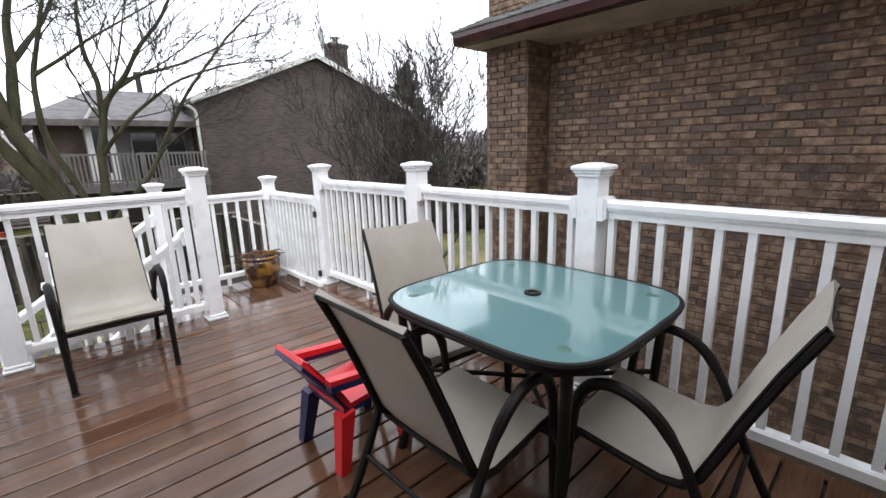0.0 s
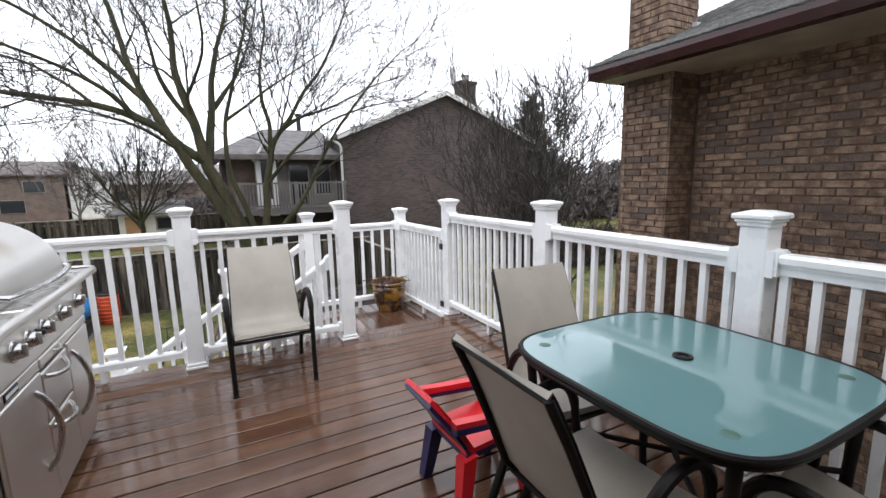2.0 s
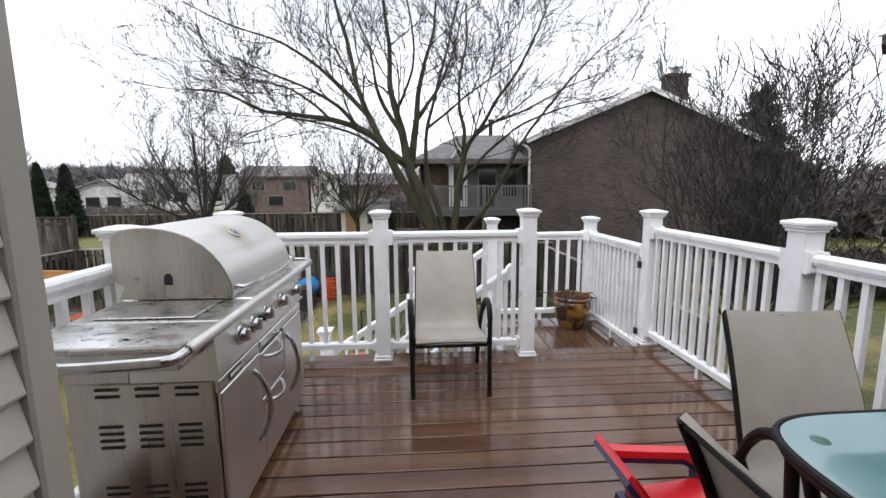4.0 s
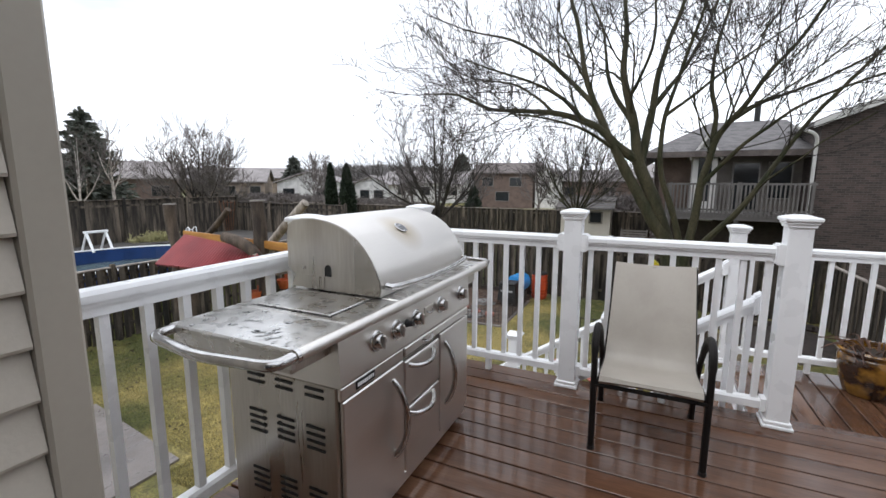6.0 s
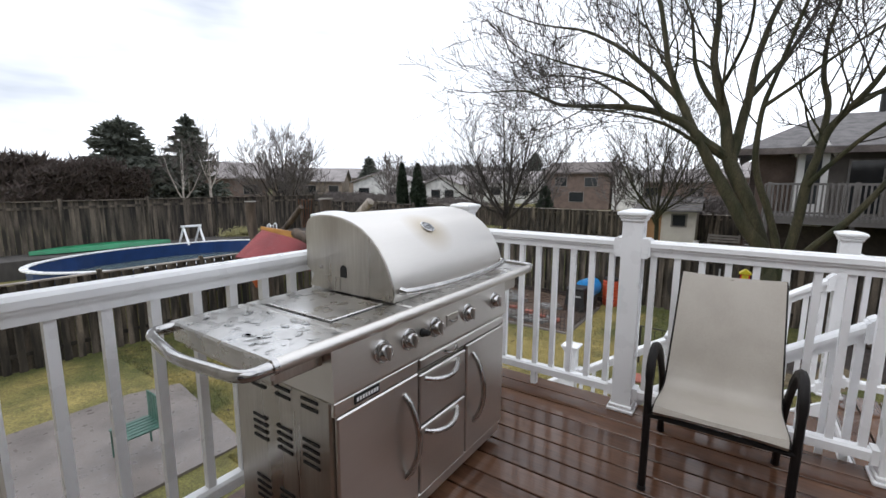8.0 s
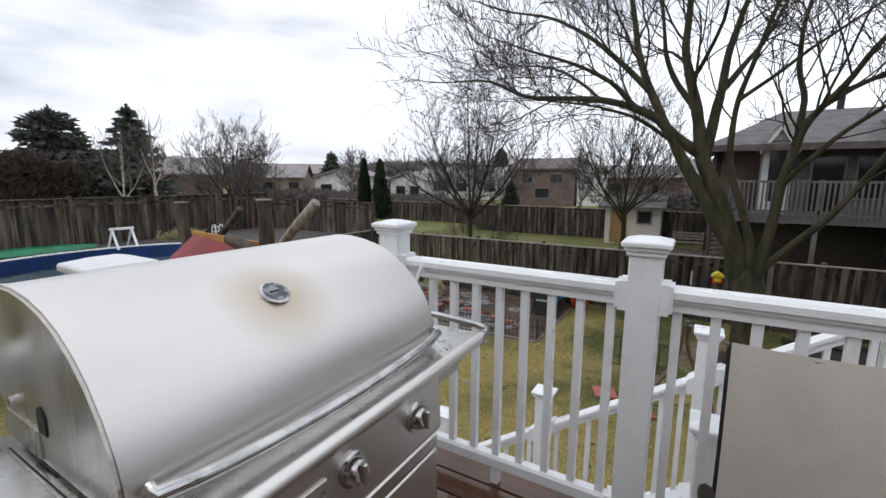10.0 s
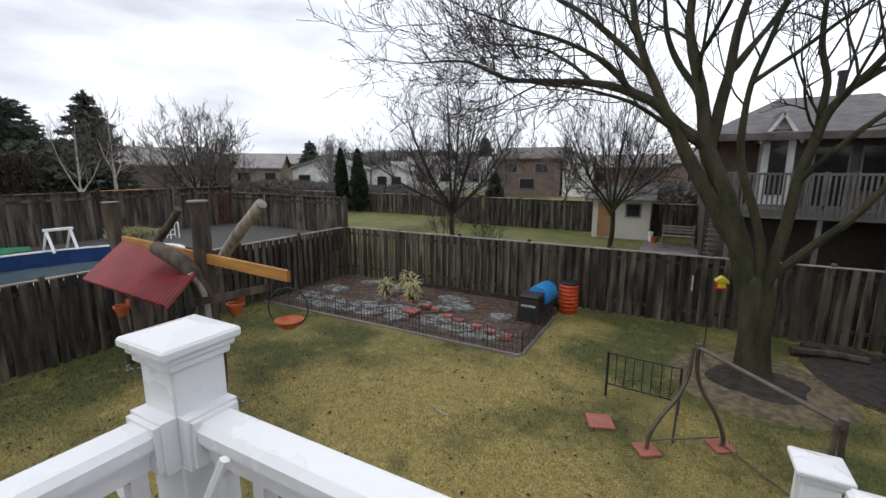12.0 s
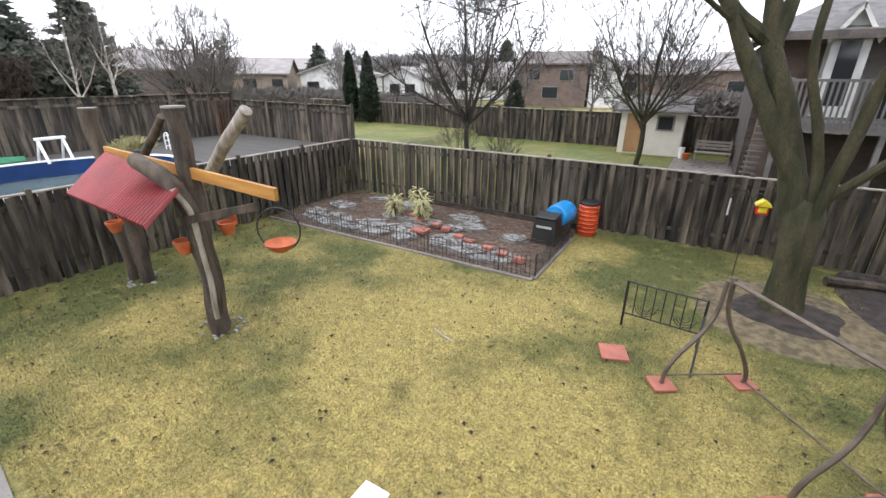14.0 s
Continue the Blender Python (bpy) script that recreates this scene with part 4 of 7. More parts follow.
    part("needle", MB().tube([c + nrm * 0.0115 + Vector((0, -0.016, 0)), c + nrm * 0.0115 + Vector((0, 0.008, 0))], 0.0022, 4), "black", th)
    return t


barbecue()


def sling_chair():
    """Built facing -y about the origin, its feet on z = 0."""
    t = thing("patio_chair", (0, 0, 0), "bronze metal patio chair with a taupe mesh sling", "chair", "sling chairs")
    prof = [(-0.298, 0.378), (-0.318, 0.398), (-0.305, 0.420), (-0.24, 0.415), (-0.12, 0.395), (0.0, 0.378), (0.055, 0.387), (0.088, 0.425), (0.122, 0.51), (0.172, 0.64), (0.235, 0.79), (0.290, 0.905), (0.303, 0.928), (0.312, 0.915)]
    half = [0.238, 0.238, 0.238, 0.238, 0.238, 0.238, 0.237, 0.236, 0.233, 0.229, 0.225, 0.222, 0.221, 0.221]
    s = MB()
    n = len(prof)
    for off in (0.004, -0.004):
        for i, (y, z) in enumerate(prof):
            a, b = prof[max(0, i - 1)], prof[min(n - 1, i + 1)]
            ty, tz = b[0] - a[0], b[1] - a[1]
            ln = math.hypot(ty, tz)
            ny, nz = -tz / ln, ty / ln
            for u in (-1, -0.5, 0, 0.5, 1):
                sag = 0.010 * (1 - u * u)
                s.v.append((half[i] * u, y + ny * (off - sag), z + nz * (off - sag)))
    for k in (0, 1):
        for i in range(n - 1):
            for j in range(4):
                a = k * n * 5 + i * 5 + j
                s.f.append((a, a + 1, a + 6, a + 5))
    for i in range(n - 1):
        for j in (0, 4):
            a = i * 5 + j
            s.f.append((a, a + 5, a + 5 + n * 5, a + n * 5))
    for j in range(4):
        for i in (0, n - 1):
            a = i * 5 + j
            s.f.append((a, a + 1, a + 1 + n * 5, a + n * 5))
    s.smooth = True
    sl = part("sling", s, "sling", t, "taupe mesh sling seat and back")
    for sx in (-1, 1):
        rail = []
        for i, ((y, z), h) in enumerate(zip(prof[1:-1], half[1:-1]), 1):
            (ya, za), (yb, zb) = prof[i - 1], prof[i + 1]
            ln = math.hypot(yb - ya, zb - za)
            rail.append((sx * (h - 0.004), y + 0.015 * (zb - za) / ln, z - 0.015 * (yb - ya) / ln))
        part("side_rail", MB().tube(rail, 0.0135, 8), "frame", t)
        part("piping", MB().tube([(sx * (h + 0.001), y, z) for (y, z), h in zip(prof, half)], 0.0045, 5), "frame", t)
        loop = spline([(sx * 0.262, -0.305, 0.0), (sx * 0.264, -0.288, 0.22), (sx * 0.268, -0.268, 0.44), (sx * 0.270, -0.248, 0.555), (sx * 0.271, -0.195, 0.618), (sx * 0.272, -0.11, 0.628),
                       (sx * 0.270, -0.02, 0.583), (sx * 0.262, 0.055, 0.48), (sx * 0.255, 0.105, 0.36), (sx * 0.256, 0.185, 0.18), (sx * 0.262, 0.275, 0.0)], 4)
        part("side_frame", MB().tube(loop, [0.0165 if q.z < 0.52 else 0.020 for q in loop], 8), "frame", t, "dark bronze leg and arched armrest")
        for y in (-0.305, 0.275):
            part("foot_cap", MB().tube([(sx * 0.262, y, 0.0), (sx * 0.262, y, 0.02)], 0.019, 8), "black", t)
        part("seat_strut", MB().tube([(sx * 0.266, -0.277, 0.36), (sx * 0.236, -0.27, 0.385)], 0.010, 6), "frame", t)
        part("seat_strut", MB().tube([(sx * 0.258, 0.09, 0.40), (sx * 0.232, 0.085, 0.395)], 0.012, 6), "frame", t)
    part("crossbar", MB().tube([(-0.266, -0.280, 0.358), (0.266, -0.280, 0.358)], 0.012, 8), "frame", t)
    part("crossbar", MB().tube([(-0.256, 0.16, 0.235), (0.256, 0.16, 0.235)], 0.009, 8), "frame", t)
    part("crossbar", MB().tube([(-0.232, 0.075, 0.375), (0.232, 0.075, 0.375)], 0.010, 8), "frame", t)
    part("top_bar", MB().tube([(-0.218, 0.306, 0.905), (0.218, 0.306, 0.905)], 0.009, 8), "frame", t)
    return t


chair = sling_chair()
copy_thing(chair, pose(0.80, 0.848, 0, 0, 0, 90))
copy_thing(chair, pose(1.34, 1.50, 0, 0, 0, -6))
copy_thing(chair, pose(1.36, 0.262, 0, 0, 0, 184))
chair.matrix_basis = pose(0.128, 3.283, 0, 0, 0, 0.5)


def dining_table():
    cx, cy, z = 1.33, 0.87, 0.74
    t = thing("patio_table", (cx, cy, 0), "square green glass patio table with a dark metal frame", "table")

    def outline(hx, hy, n=64, p=4.6):
        out = []
        for i in range(n):
            a = 2 * math.pi * i / n
            c, s = math.cos(a), math.sin(a)
            out.append((cx + hx * math.copysign(abs(c) ** (2 / p), c), cy + hy * math.copysign(abs(s) ** (2 / p), s)))
        return out
    part("glass_top", MB().prism(outline(0.458, 0.488), z - 0.012, z - 0.002, "z"), "tabletop", t, "frosted green wet glass top")
    for hx, hy, r, zz, nm in ((0.464, 0.494, 0.0125, z - 0.011, "rim"), (0.452, 0.482, 0.012, z - 0.036, "apron")):
        o = outline(hx, hy, 72)
        ring = MB()
        pts = [Vector((x, y, zz)) for x, y in o]
        ring.tube(pts + [pts[0], pts[1]], r, 8, cap=False)
        part(nm, ring, "frame", t)
    hole = MB().lathe(cx + 0.03, cy + 0.01, [(0.018, z - 0.004), (0.036, z - 0.003), (0.036, z + 0.004), (0.030, z + 0.006), (0.019, z + 0.004), (0.018, z - 0.004)], 24, closed=False)
    part("umbrella_ring", hole, "frame", t)
    part("hole", MB().lathe(cx + 0.03, cy + 0.01, [(0.018, z - 0.0015), (0.001, z - 0.001)], 16), "black", t)
    for sx in (-1, 1):
        for sy in (-1, 1):
            leg = rounded([(cx + sx * 0.37, cy + sy * 0.40, z - 0.03), (cx + sx * 0.36, cy + sy * 0.39, 0.5), (cx + sx * 0.35, cy + sy * 0.38, 0.2), (cx + sx * 0.39, cy + sy * 0.42, 0.0)], 5, 0.12)
            part("leg", MB().tube(leg, 0.019, 10), "frame", t)
            part("sucker", MB().lathe(cx + sx * 0.33, cy + sy * 0.36, [(0.024, z - 0.0018), (0.022, z - 0.0008), (0.001, z - 0.0006)], 12), "patina", t)
    for a, b in (((-0.36, -0.39), (0.36, 0.39)), ((-0.36, 0.39), (0.36, -0.39))):
        part("brace", MB().tube([(cx + a[0], cy + a[1], 0.40), (cx, cy, 0.37), (cx + b[0], cy + b[1], 0.40)], 0.011, 8), "frame", t)
    part("support_strip", MB().box(cx - 0.02, cy - 0.46, z - 0.045, cx + 0.02, cy + 0.46, z - 0.02), "frame", t)
    return t


dining_table()


def toddler_chair():
    """A moulded plastic chair with arms, facing -y about the origin: a red shell over a navy under-shell."""
    t = thing("toddler_chair", (0, 0, 0), "red plastic toddler chair with a navy blue under-shell and legs", "child chair")
    for mat, z, g in (("red", 0.022, 0.0), ("blue", 0.0, 0.002)):
        w = 0.15 + g
        part("seat", MB().prism([(-0.15, 0.265 + z), (0.13, 0.245 + z), (0.13, 0.268 + z), (-0.14, 0.288 + z), (-0.165 - g, 0.283 + z), (-0.165 - g, 0.262 + z)], -w, w, "x"), mat, t)
        b = MB()
        o = g * 2
        prof = [(0.075 + o, 0.245 + z), (0.100 + o, 0.240 + z), (0.150 + o, 0.33 + z), (0.212 + o, 0.42 + z), (0.262 + o, 0.485 + z), (0.278 + o, 0.508 + z), (0.266 + o, 0.520 + z), (0.244 + o, 0.503 + z), (0.192 + o, 0.428 + z), (0.130 + o, 0.34 + z)]
        n = len(prof)
        for sx in (-1, 1):
            b.v += [(sx * (0.150 - 0.035 * ((zz - 0.24 - z) / 0.28) ** 2 + g), yy, zz) for yy, zz in prof]
        b.f = [(k, (k + 1) % n, n + (k + 1) % n, n + k) for k in range(n)] + [tuple(range(n))[::-1], tuple(range(n, 2 * n))]
        part("backrest", b, mat, t)
        for sx in (-1, 1):
            x0, x1 = sorted((sx * (0.148 + g), sx * (0.192 + g)))
            a = MB().prism([(0.20, 0.43 + z), (0.20, 0.400 + z), (-0.10, 0.370 + z), (-0.155, 0.335 + z), (-0.16, 0.28 + z), (-0.19 - g, 0.28 + z), (-0.185 - g, 0.35 + z), (-0.14, 0.395 + z), (0.05, 0.412 + z)], x0, x1, "x")
            part("armrest", a, mat, t)
    for sx in (-1, 1):
        for y0, y1 in ((-0.15, -0.185), (0.12, 0.165)):
            lg = MB()
            xt, xb = sx * 0.14, sx * 0.165
            lg.hexa([(xb - 0.024, y1 - 0.024, 0), (xb + 0.024, y1 - 0.024, 0), (xb + 0.024, y1 + 0.024, 0), (xb - 0.024, y1 + 0.024, 0),
                     (xt - 0.034, y0 - 0.034, 0.268), (xt + 0.034, y0 - 0.034, 0.268), (xt + 0.034, y0 + 0.034, 0.255), (xt - 0.034, y0 + 0.034, 0.255)])
            part("leg", lg, "red" if sx < 0 else "blue", t)
    return t


low_chair = toddler_chair()
low_chair.matrix_basis = pose(0.82, 1.51, 0, 0, 0, 92)

# planter with dead stalks on the landing
pot = thing("planter", (1.68, 4.91, LAND), "glazed brown ceramic planter with dead stalks", "planter")
pz = LAND
part("bowl", MB().lathe(1.68, 4.91, [(0.125, pz), (0.145, pz + 0.015), (0.18, pz + 0.12), (0.205, pz + 0.24), (0.205, pz + 0.30), (0.195, pz + 0.315), (0.215, pz + 0.335), (0.222, pz + 0.355), (0.212, pz + 0.37),
                                     (0.195, pz + 0.365), (0.19, pz + 0.33)], 32), "glaze", pot)
part("soil", MB().lathe(1.68, 4.91, [(0.19, pz + 0.325), (0.1, pz + 0.335), (0.005, pz + 0.34)], 20), "soil", pot)
for i in range(26):
    a, r = rng.uniform(0, 6.28), rng.uniform(0.02, 0.15)
    b = a + rng.uniform(-0.8, 0.8)
    p = Vector((1.68 + r * math.cos(a), 4.91 + r * math.sin(a), pz + 0.33))
    q = p + Vector((0.11 * math.cos(b), 0.11 * math.sin(b), rng.uniform(0.02, 0.09)))
    e = q + Vector((0.08 * math.cos(b + 0.6), 0.08 * math.sin(b + 0.6), rng.uniform(-0.06, 0.02)))
    part("stalk", MB().tube([p, (p + q) / 2 + Vector((0, 0, 0.03)), q, e], [0.007, 0.006, 0.005, 0.003], 5), "dead", pot)

# white hanger strapped inside the corner post
hk = MB()
hk.tube(rounded([(-1.71, 3.60, 0.92), (-1.60, 3.60, 0.80), (-1.50, 3.60, 0.785), (-1.42, 3.60, 0.84), (-1.385, 3.60, 0.93), (-1.345, 3.635, 1.05)], 5, 0.05), 0.010, 6)
hk.tube([(-1.49, 3.60, 0.79), (-1.49, 3.60, 0.74)], 0.014, 6)
hk.tube([(-1.395, 3.60, 0.86), (-1.375, 3.60, 0.95)], 0.016, 6)
hk.tube([(-1.71, 3.60, 0.92), (-1.70, 3.615, 1.0), (-1.60, 3.635, 1.05)], 0.009, 6)
single("hanger", hk, "vinyl", "white bent hanger hung on the corner railing", "hanger")


# rain standing in drops on the steel shelf and worktop
def rain_drops(x0, x1, y0, y1, z, count, seed, big):
    rr = random.Random(seed)
    mb = MB()
    for _ in range(count):
        cx, cy = rr.uniform(x0, x1), rr.uniform(y0, y1)
        r = big * rr.uniform(0.25, 1.0) ** 1.6
        n, turn, long_ = 12, rr.uniform(0, 6.28), rr.uniform(1.0, 2.6)
        base = len(mb.v)
        for k, (f, hgt) in enumerate(((1.0, 0.0), (0.9, 0.6), (0.6, 0.95))):
            for i in range(n):
                a = 6.2832 * i / n
                w_ = r * f * (1 + 0.35 * noise.noise((math.cos(a) * 1.3 + cx * 90, math.sin(a) * 1.3 + cy * 90, 0.5)))
                u, v = w_ * math.cos(a) * long_, w_ * math.sin(a)
                mb.v.append((min(x1, max(x0, cx + u * math.cos(turn) - v * math.sin(turn))), min(y1, max(y0, cy + u * math.sin(turn) + v * math.cos(turn))), z + hgt * min(0.0014, 0.16 * r)))
        for k in range(2):
            for i in range(n):
                a, b = base + k * n + i, base + k * n + (i + 1) % n
                mb.f.append((a, b, b + n, a + n))
        mb.f.append(tuple(range(base + 2 * n, base + 3 * n)))
    mb.smooth = True
    return mb


drops = rain_drops(-1.40, -0.86, 1.61, 1.85, 0.9262, 70, 5, 0.016)
single("rain_drops", drops, "rain", "clear rain drops on the steel side shelf", "water", kind="stuff")
drops = rain_drops(-0.93, -0.855, 1.88, 2.185, 0.9262, 20, 6, 0.010)
single("rain_drops", drops, "rain", "clear rain drops along the steel front edge", "water", kind="stuff")
drops = rain_drops(-1.36, -0.87, 3.06, 3.24, 0.9222, 50, 7, 0.012)
single("rain_drops", drops, "rain", "clear rain drops on the far steel shelf", "water", kind="stuff")


# ---- trees ----
def limb(wood, pts, r0, r1, seg=8):
    pts = [Vector(p) for p in pts]
    fine = []
    for i in range(len(pts) - 1):
        a, b = pts[max(0, i - 1)], pts[i]
        c, d = pts[i + 1], pts[min(len(pts) - 1, i + 2)]
        for k in range(4):
            t = k / 4
            fine.append(0.5 * ((2 * b) + (c - a) * t + (2 * a - 5 * b + 4 * c - d) * t * t + (3 * b - a - 3 * c + d) * t ** 3))
    fine.append(pts[-1])
    n = len(fine)
    radii = [r0 + (r1 - r0) * (i / (n - 1)) ** 0.8 for i in range(n)]
    fine = [p + Vector((noise.noise(p * 1.3), noise.noise(p * 1.3 + Vector((9, 0, 0))), 0)) * 0.05 * min(1, i) for i, p in enumerate(fine)]
    wood.tube(fine, [r * (1 + 0.12 * noise.noise(p * 3)) for p, r in zip(fine, radii)], seg)
    return fine, radii


def sprout(wood, twigs, p, d, length, r, depth, rr, lift=0.25, thin=0.004, droop=0.0):
    """A branch that bends upward and carries smaller ones."""
    n = 6 if depth > 1 else 4
    pts, q, v = [p], p, d.normalized()
    for i in range(n):
        v = (v + Vector((rr.uniform(-0.2, 0.2), rr.uniform(-0.2, 0.2), rr.uniform(-0.16, 0.19) + lift * 0.35 - droop))).normalized()
        q = q + v * (length / n)
        pts.append(q)
    r1 = max(thin, r * 0.45)
    mb = wood if r > 0.022 else twigs
    mb.tube(pts, [r + (r1 - r) * i / n for i in range(n + 1)], 6 if r > 0.05 else (4 if r > 0.015 else 3), cap=False)
    if depth <= 0:
        return
    count = rr.choice((3, 3, 4, 5)) if depth > 1 else rr.choice((2, 3, 4))
    for k in range(count):
        t = 0.25 + 0.75 * (k + rr.random()) / count
        i = min(n - 1, int(t * n))
        at = pts[i].lerp(pts[i + 1], t * n - i)
        base = (pts[i + 1] - pts[i]).normalized()
        side = base.orthogonal().normalized()
        side.rotate(Matrix.Rotation(rr.uniform(0, 6.28), 3, base))
        ang = rr.uniform(0.38, 0.85)
        sprout(wood, twigs, at, base * math.cos(ang) + side * math.sin(ang) + Vector((0, 0, 0.15)), length * rr.uniform(0.45, 0.7), max(thin, r * (0.62 - 0.25 * t)), depth - 1, rr, lift, thin, droop)


def finish_tree(name, at, wood, twigs, bark, twig, label, group=""):
    t = thing(name, at, label, "tree", group)
    part("trunk", wood, bark, t)
    part("crown", twigs, twig, t, "bare twigs")
    return t


def main_tree():
    rr = random.Random(11)
    wood, twigs = MB(), MB()
    wood.lathe(0.95, 13.4, [(0.46, GROUND - 0.05), (0.36, GROUND + 0.1), (0.305, GROUND + 0.35), (0.285, GROUND + 0.8), (0.29, GROUND + 1.15), (0.30, GROUND + 1.5), (0.29, GROUND + 1.9), (0.2, GROUND + 2.2), (0.05, GROUND + 2.35)], 32)
    wood.v = [(x - 0.05 * (z - GROUND) + 0.07 * noise.noise((x * 6, y * 6, z * 0.9)), y + 0.07 * noise.noise((y * 6, x * 6, z * 0.9 + 5)), z) for x, y, z in wood.v]
    # each stem: its line, its radius at both ends, and where along it the side branches begin
    stems = [
        ([(0.78, 13.4, -1.1), (0.62, 13.4, -0.26), (0.15, 13.4, 0.48), (-0.37, 13.4, 1.37), (-0.77, 13.35, 2.14), (-1.11, 13.3, 2.73), (-1.72, 13.2, 3.09), (-2.49, 13.1, 3.33), (-3.4, 12.9, 3.41), (-4.22, 12.7, 3.5), (-5.08, 12.5, 3.9), (-5.98, 12.3, 3.95)], 0.25, 0.018, 0.52),
        ([(-1.0, 13.32, 2.56), (-1.4, 13.4, 3.41), (-1.73, 13.5, 4.36), (-1.93, 13.6, 5.31), (-2.3, 13.8, 6.59), (-2.6, 14.0, 8.0)], 0.14, 0.03, 0.3),
        ([(-1.43, 13.4, 3.48), (-2.25, 13.6, 4.32), (-3.01, 13.8, 5.02), (-4.04, 14.2, 5.72), (-5.32, 14.5, 6.19), (-6.79, 14.8, 6.88)], 0.09, 0.016, 0.2),
        ([(-1.72, 13.2, 3.07), (-2.19, 12.8, 3.64), (-2.89, 12.4, 4.02), (-3.72, 12.0, 4.3), (-4.55, 11.6, 4.6)], 0.08, 0.016, 0.25),
        ([(-2.49, 13.1, 3.33), (-3.1, 13.5, 3.9), (-4.0, 13.9, 4.4), (-5.2, 14.2, 4.7), (-6.3, 14.4, 5.2)], 0.055, 0.014, 0.2),
        ([(-0.85, 13.35, 2.3), (-1.5, 12.7, 2.75), (-2.3, 12.0, 3.0), (-3.2, 11.3, 3.1)], 0.06, 0.015, 0.25),
        ([(0.72, 13.5, -0.9), (0.36, 13.5, 0.42), (-0.04, 13.55, 1.43), (-0.29, 13.6, 2.08), (-0.42, 13.65, 2.79), (-0.62, 13.7, 3.63), (-0.8, 13.8, 4.55), (-0.79, 13.9, 5.56), (-0.95, 14.0, 6.71), (-1.0, 14.1, 8.0)], 0.27, 0.03, 0.5),
        ([(-0.23, 13.6, 1.95), (-0.1, 13.8, 2.72), (-0.04, 13.9, 3.48), (0.08, 14.0, 4.35), (0.27, 14.2, 5.21), (0.56, 14.4, 6.3), (0.7, 14.6, 7.6)], 0.17, 0.028, 0.4),
        ([(-0.50, 13.68, 3.05), (-1.0, 13.9, 3.84), (-1.24, 14.0, 4.54), (-1.39, 14.2, 5.52), (-1.89, 14.5, 6.76)], 0.09, 0.02, 0.3),
        ([(-0.04, 13.9, 3.42), (0.33, 14.2, 3.99), (0.81, 14.6, 4.75), (1.18, 15.0, 5.7), (1.5, 15.3, 7.0)], 0.09, 0.02, 0.3),
        ([(-0.25, 13.6, 2.0), (-0.75, 13.4, 2.35), (-1.0, 13.35, 2.6)], 0.15, 0.12, 2.0),
        ([(0.95, 13.3, -0.9), (1.0, 13.25, -0.17), (1.12, 13.2, 0.72), (1.2, 13.1, 1.55), (1.35, 13.0, 2.33), (1.62, 12.9, 2.84), (1.94, 12.7, 3.3), (2.3, 12.5, 3.9), (2.9, 12.3, 4.8), (3.4, 12.2, 6.0)], 0.16, 0.022, 0.42),
        ([(0.88, 13.3, -0.8), (0.80, 13.2, 0.0), (0.58, 13.1, 0.83), (0.34, 13.0, 1.56), (0.22, 12.9, 2.26), (0.28, 12.8, 3.05), (0.45, 12.7, 3.78), (0.7, 12.6, 4.6), (0.95, 12.4, 5.6), (1.2, 12.3, 6.8)], 0.12, 0.022, 0.5),
        ([(1.30, 13.0, 2.15), (1.38, 13.1, 2.99), (1.24, 13.2, 3.67), (1.27, 13.4, 4.46), (1.47, 13.6, 5.5), (1.5, 13.8, 6.8)], 0.08, 0.02, 0.3),
        ([(1.18, 13.1, 1.35), (1.55, 12.8, 1.9), (2.1, 12.5, 2.5), (2.9, 12.3, 3.1), (3.9, 12.1, 3.5), (5.0, 11.9, 3.7)], 0.07, 0.014, 0.3),
        ([(1.0, 13.35, -0.5), (1.5, 13.2, 0.15), (2.0, 13.0, 0.8), (2.5, 12.9, 1.7), (3.1, 12.8, 2.8), (3.9, 12.6, 3.9), (4.9, 12.4, 5.0)], 0.12, 0.02, 0.4),
        ([(1.62, 12.9, 2.84), (2.3, 13.2, 3.3), (3.3, 13.5, 3.7), (4.6, 13.8, 4.4), (5.8, 14.0, 4.9)], 0.06, 0.014, 0.2),
        ([(0.28, 12.8, 3.05), (0.9, 12.5, 3.5), (1.7, 12.2, 4.1), (2.6, 11.9, 4.7)], 0.05, 0.014, 0.2),
        ([(-0.62, 13.7, 3.63), (-0.2, 12.9, 4.4), (-0.1, 12.0, 5.2), (-0.3, 11.2, 6.2)], 0.06, 0.016, 0.2),
    ]
    for pts, r0, r1, begin in stems:
        fine, radii = limb(wood, pts, r0 * (0.82 if r0 > 0.1 else 0.9), r1, 14 if r0 > 0.15 else 8)
        n = len(fine)
        for i in range(int(n * begin), n):
            if rr.random() < 0.52:
                d = (fine[min(i + 1, n - 1)] - fine[i - 1]).normalized()
                side = d.orthogonal().normalized()
                side.rotate(Matrix.Rotation(rr.uniform(0, 6.28), 3, d))
                side.z *= 0.6
                sprout(wood, twigs, fine[i], d * 0.75 + side * 0.75, rr.uniform(1.3, 2.8), max(0.011, radii[i] * 0.42), 3, rr, 0.04, 0.006)
        if begin < 1:
            sprout(wood, twigs, fine[-1], fine[-1] - fine[-3], 1.5, r1, 3, rr, 0.08, 0.0055)
    return finish_tree("maple_tree", (0.95, 13.4, GROUND), wood, twigs, "bark", "twig", "large bare mossy maple with several forked stems")


main_tree()


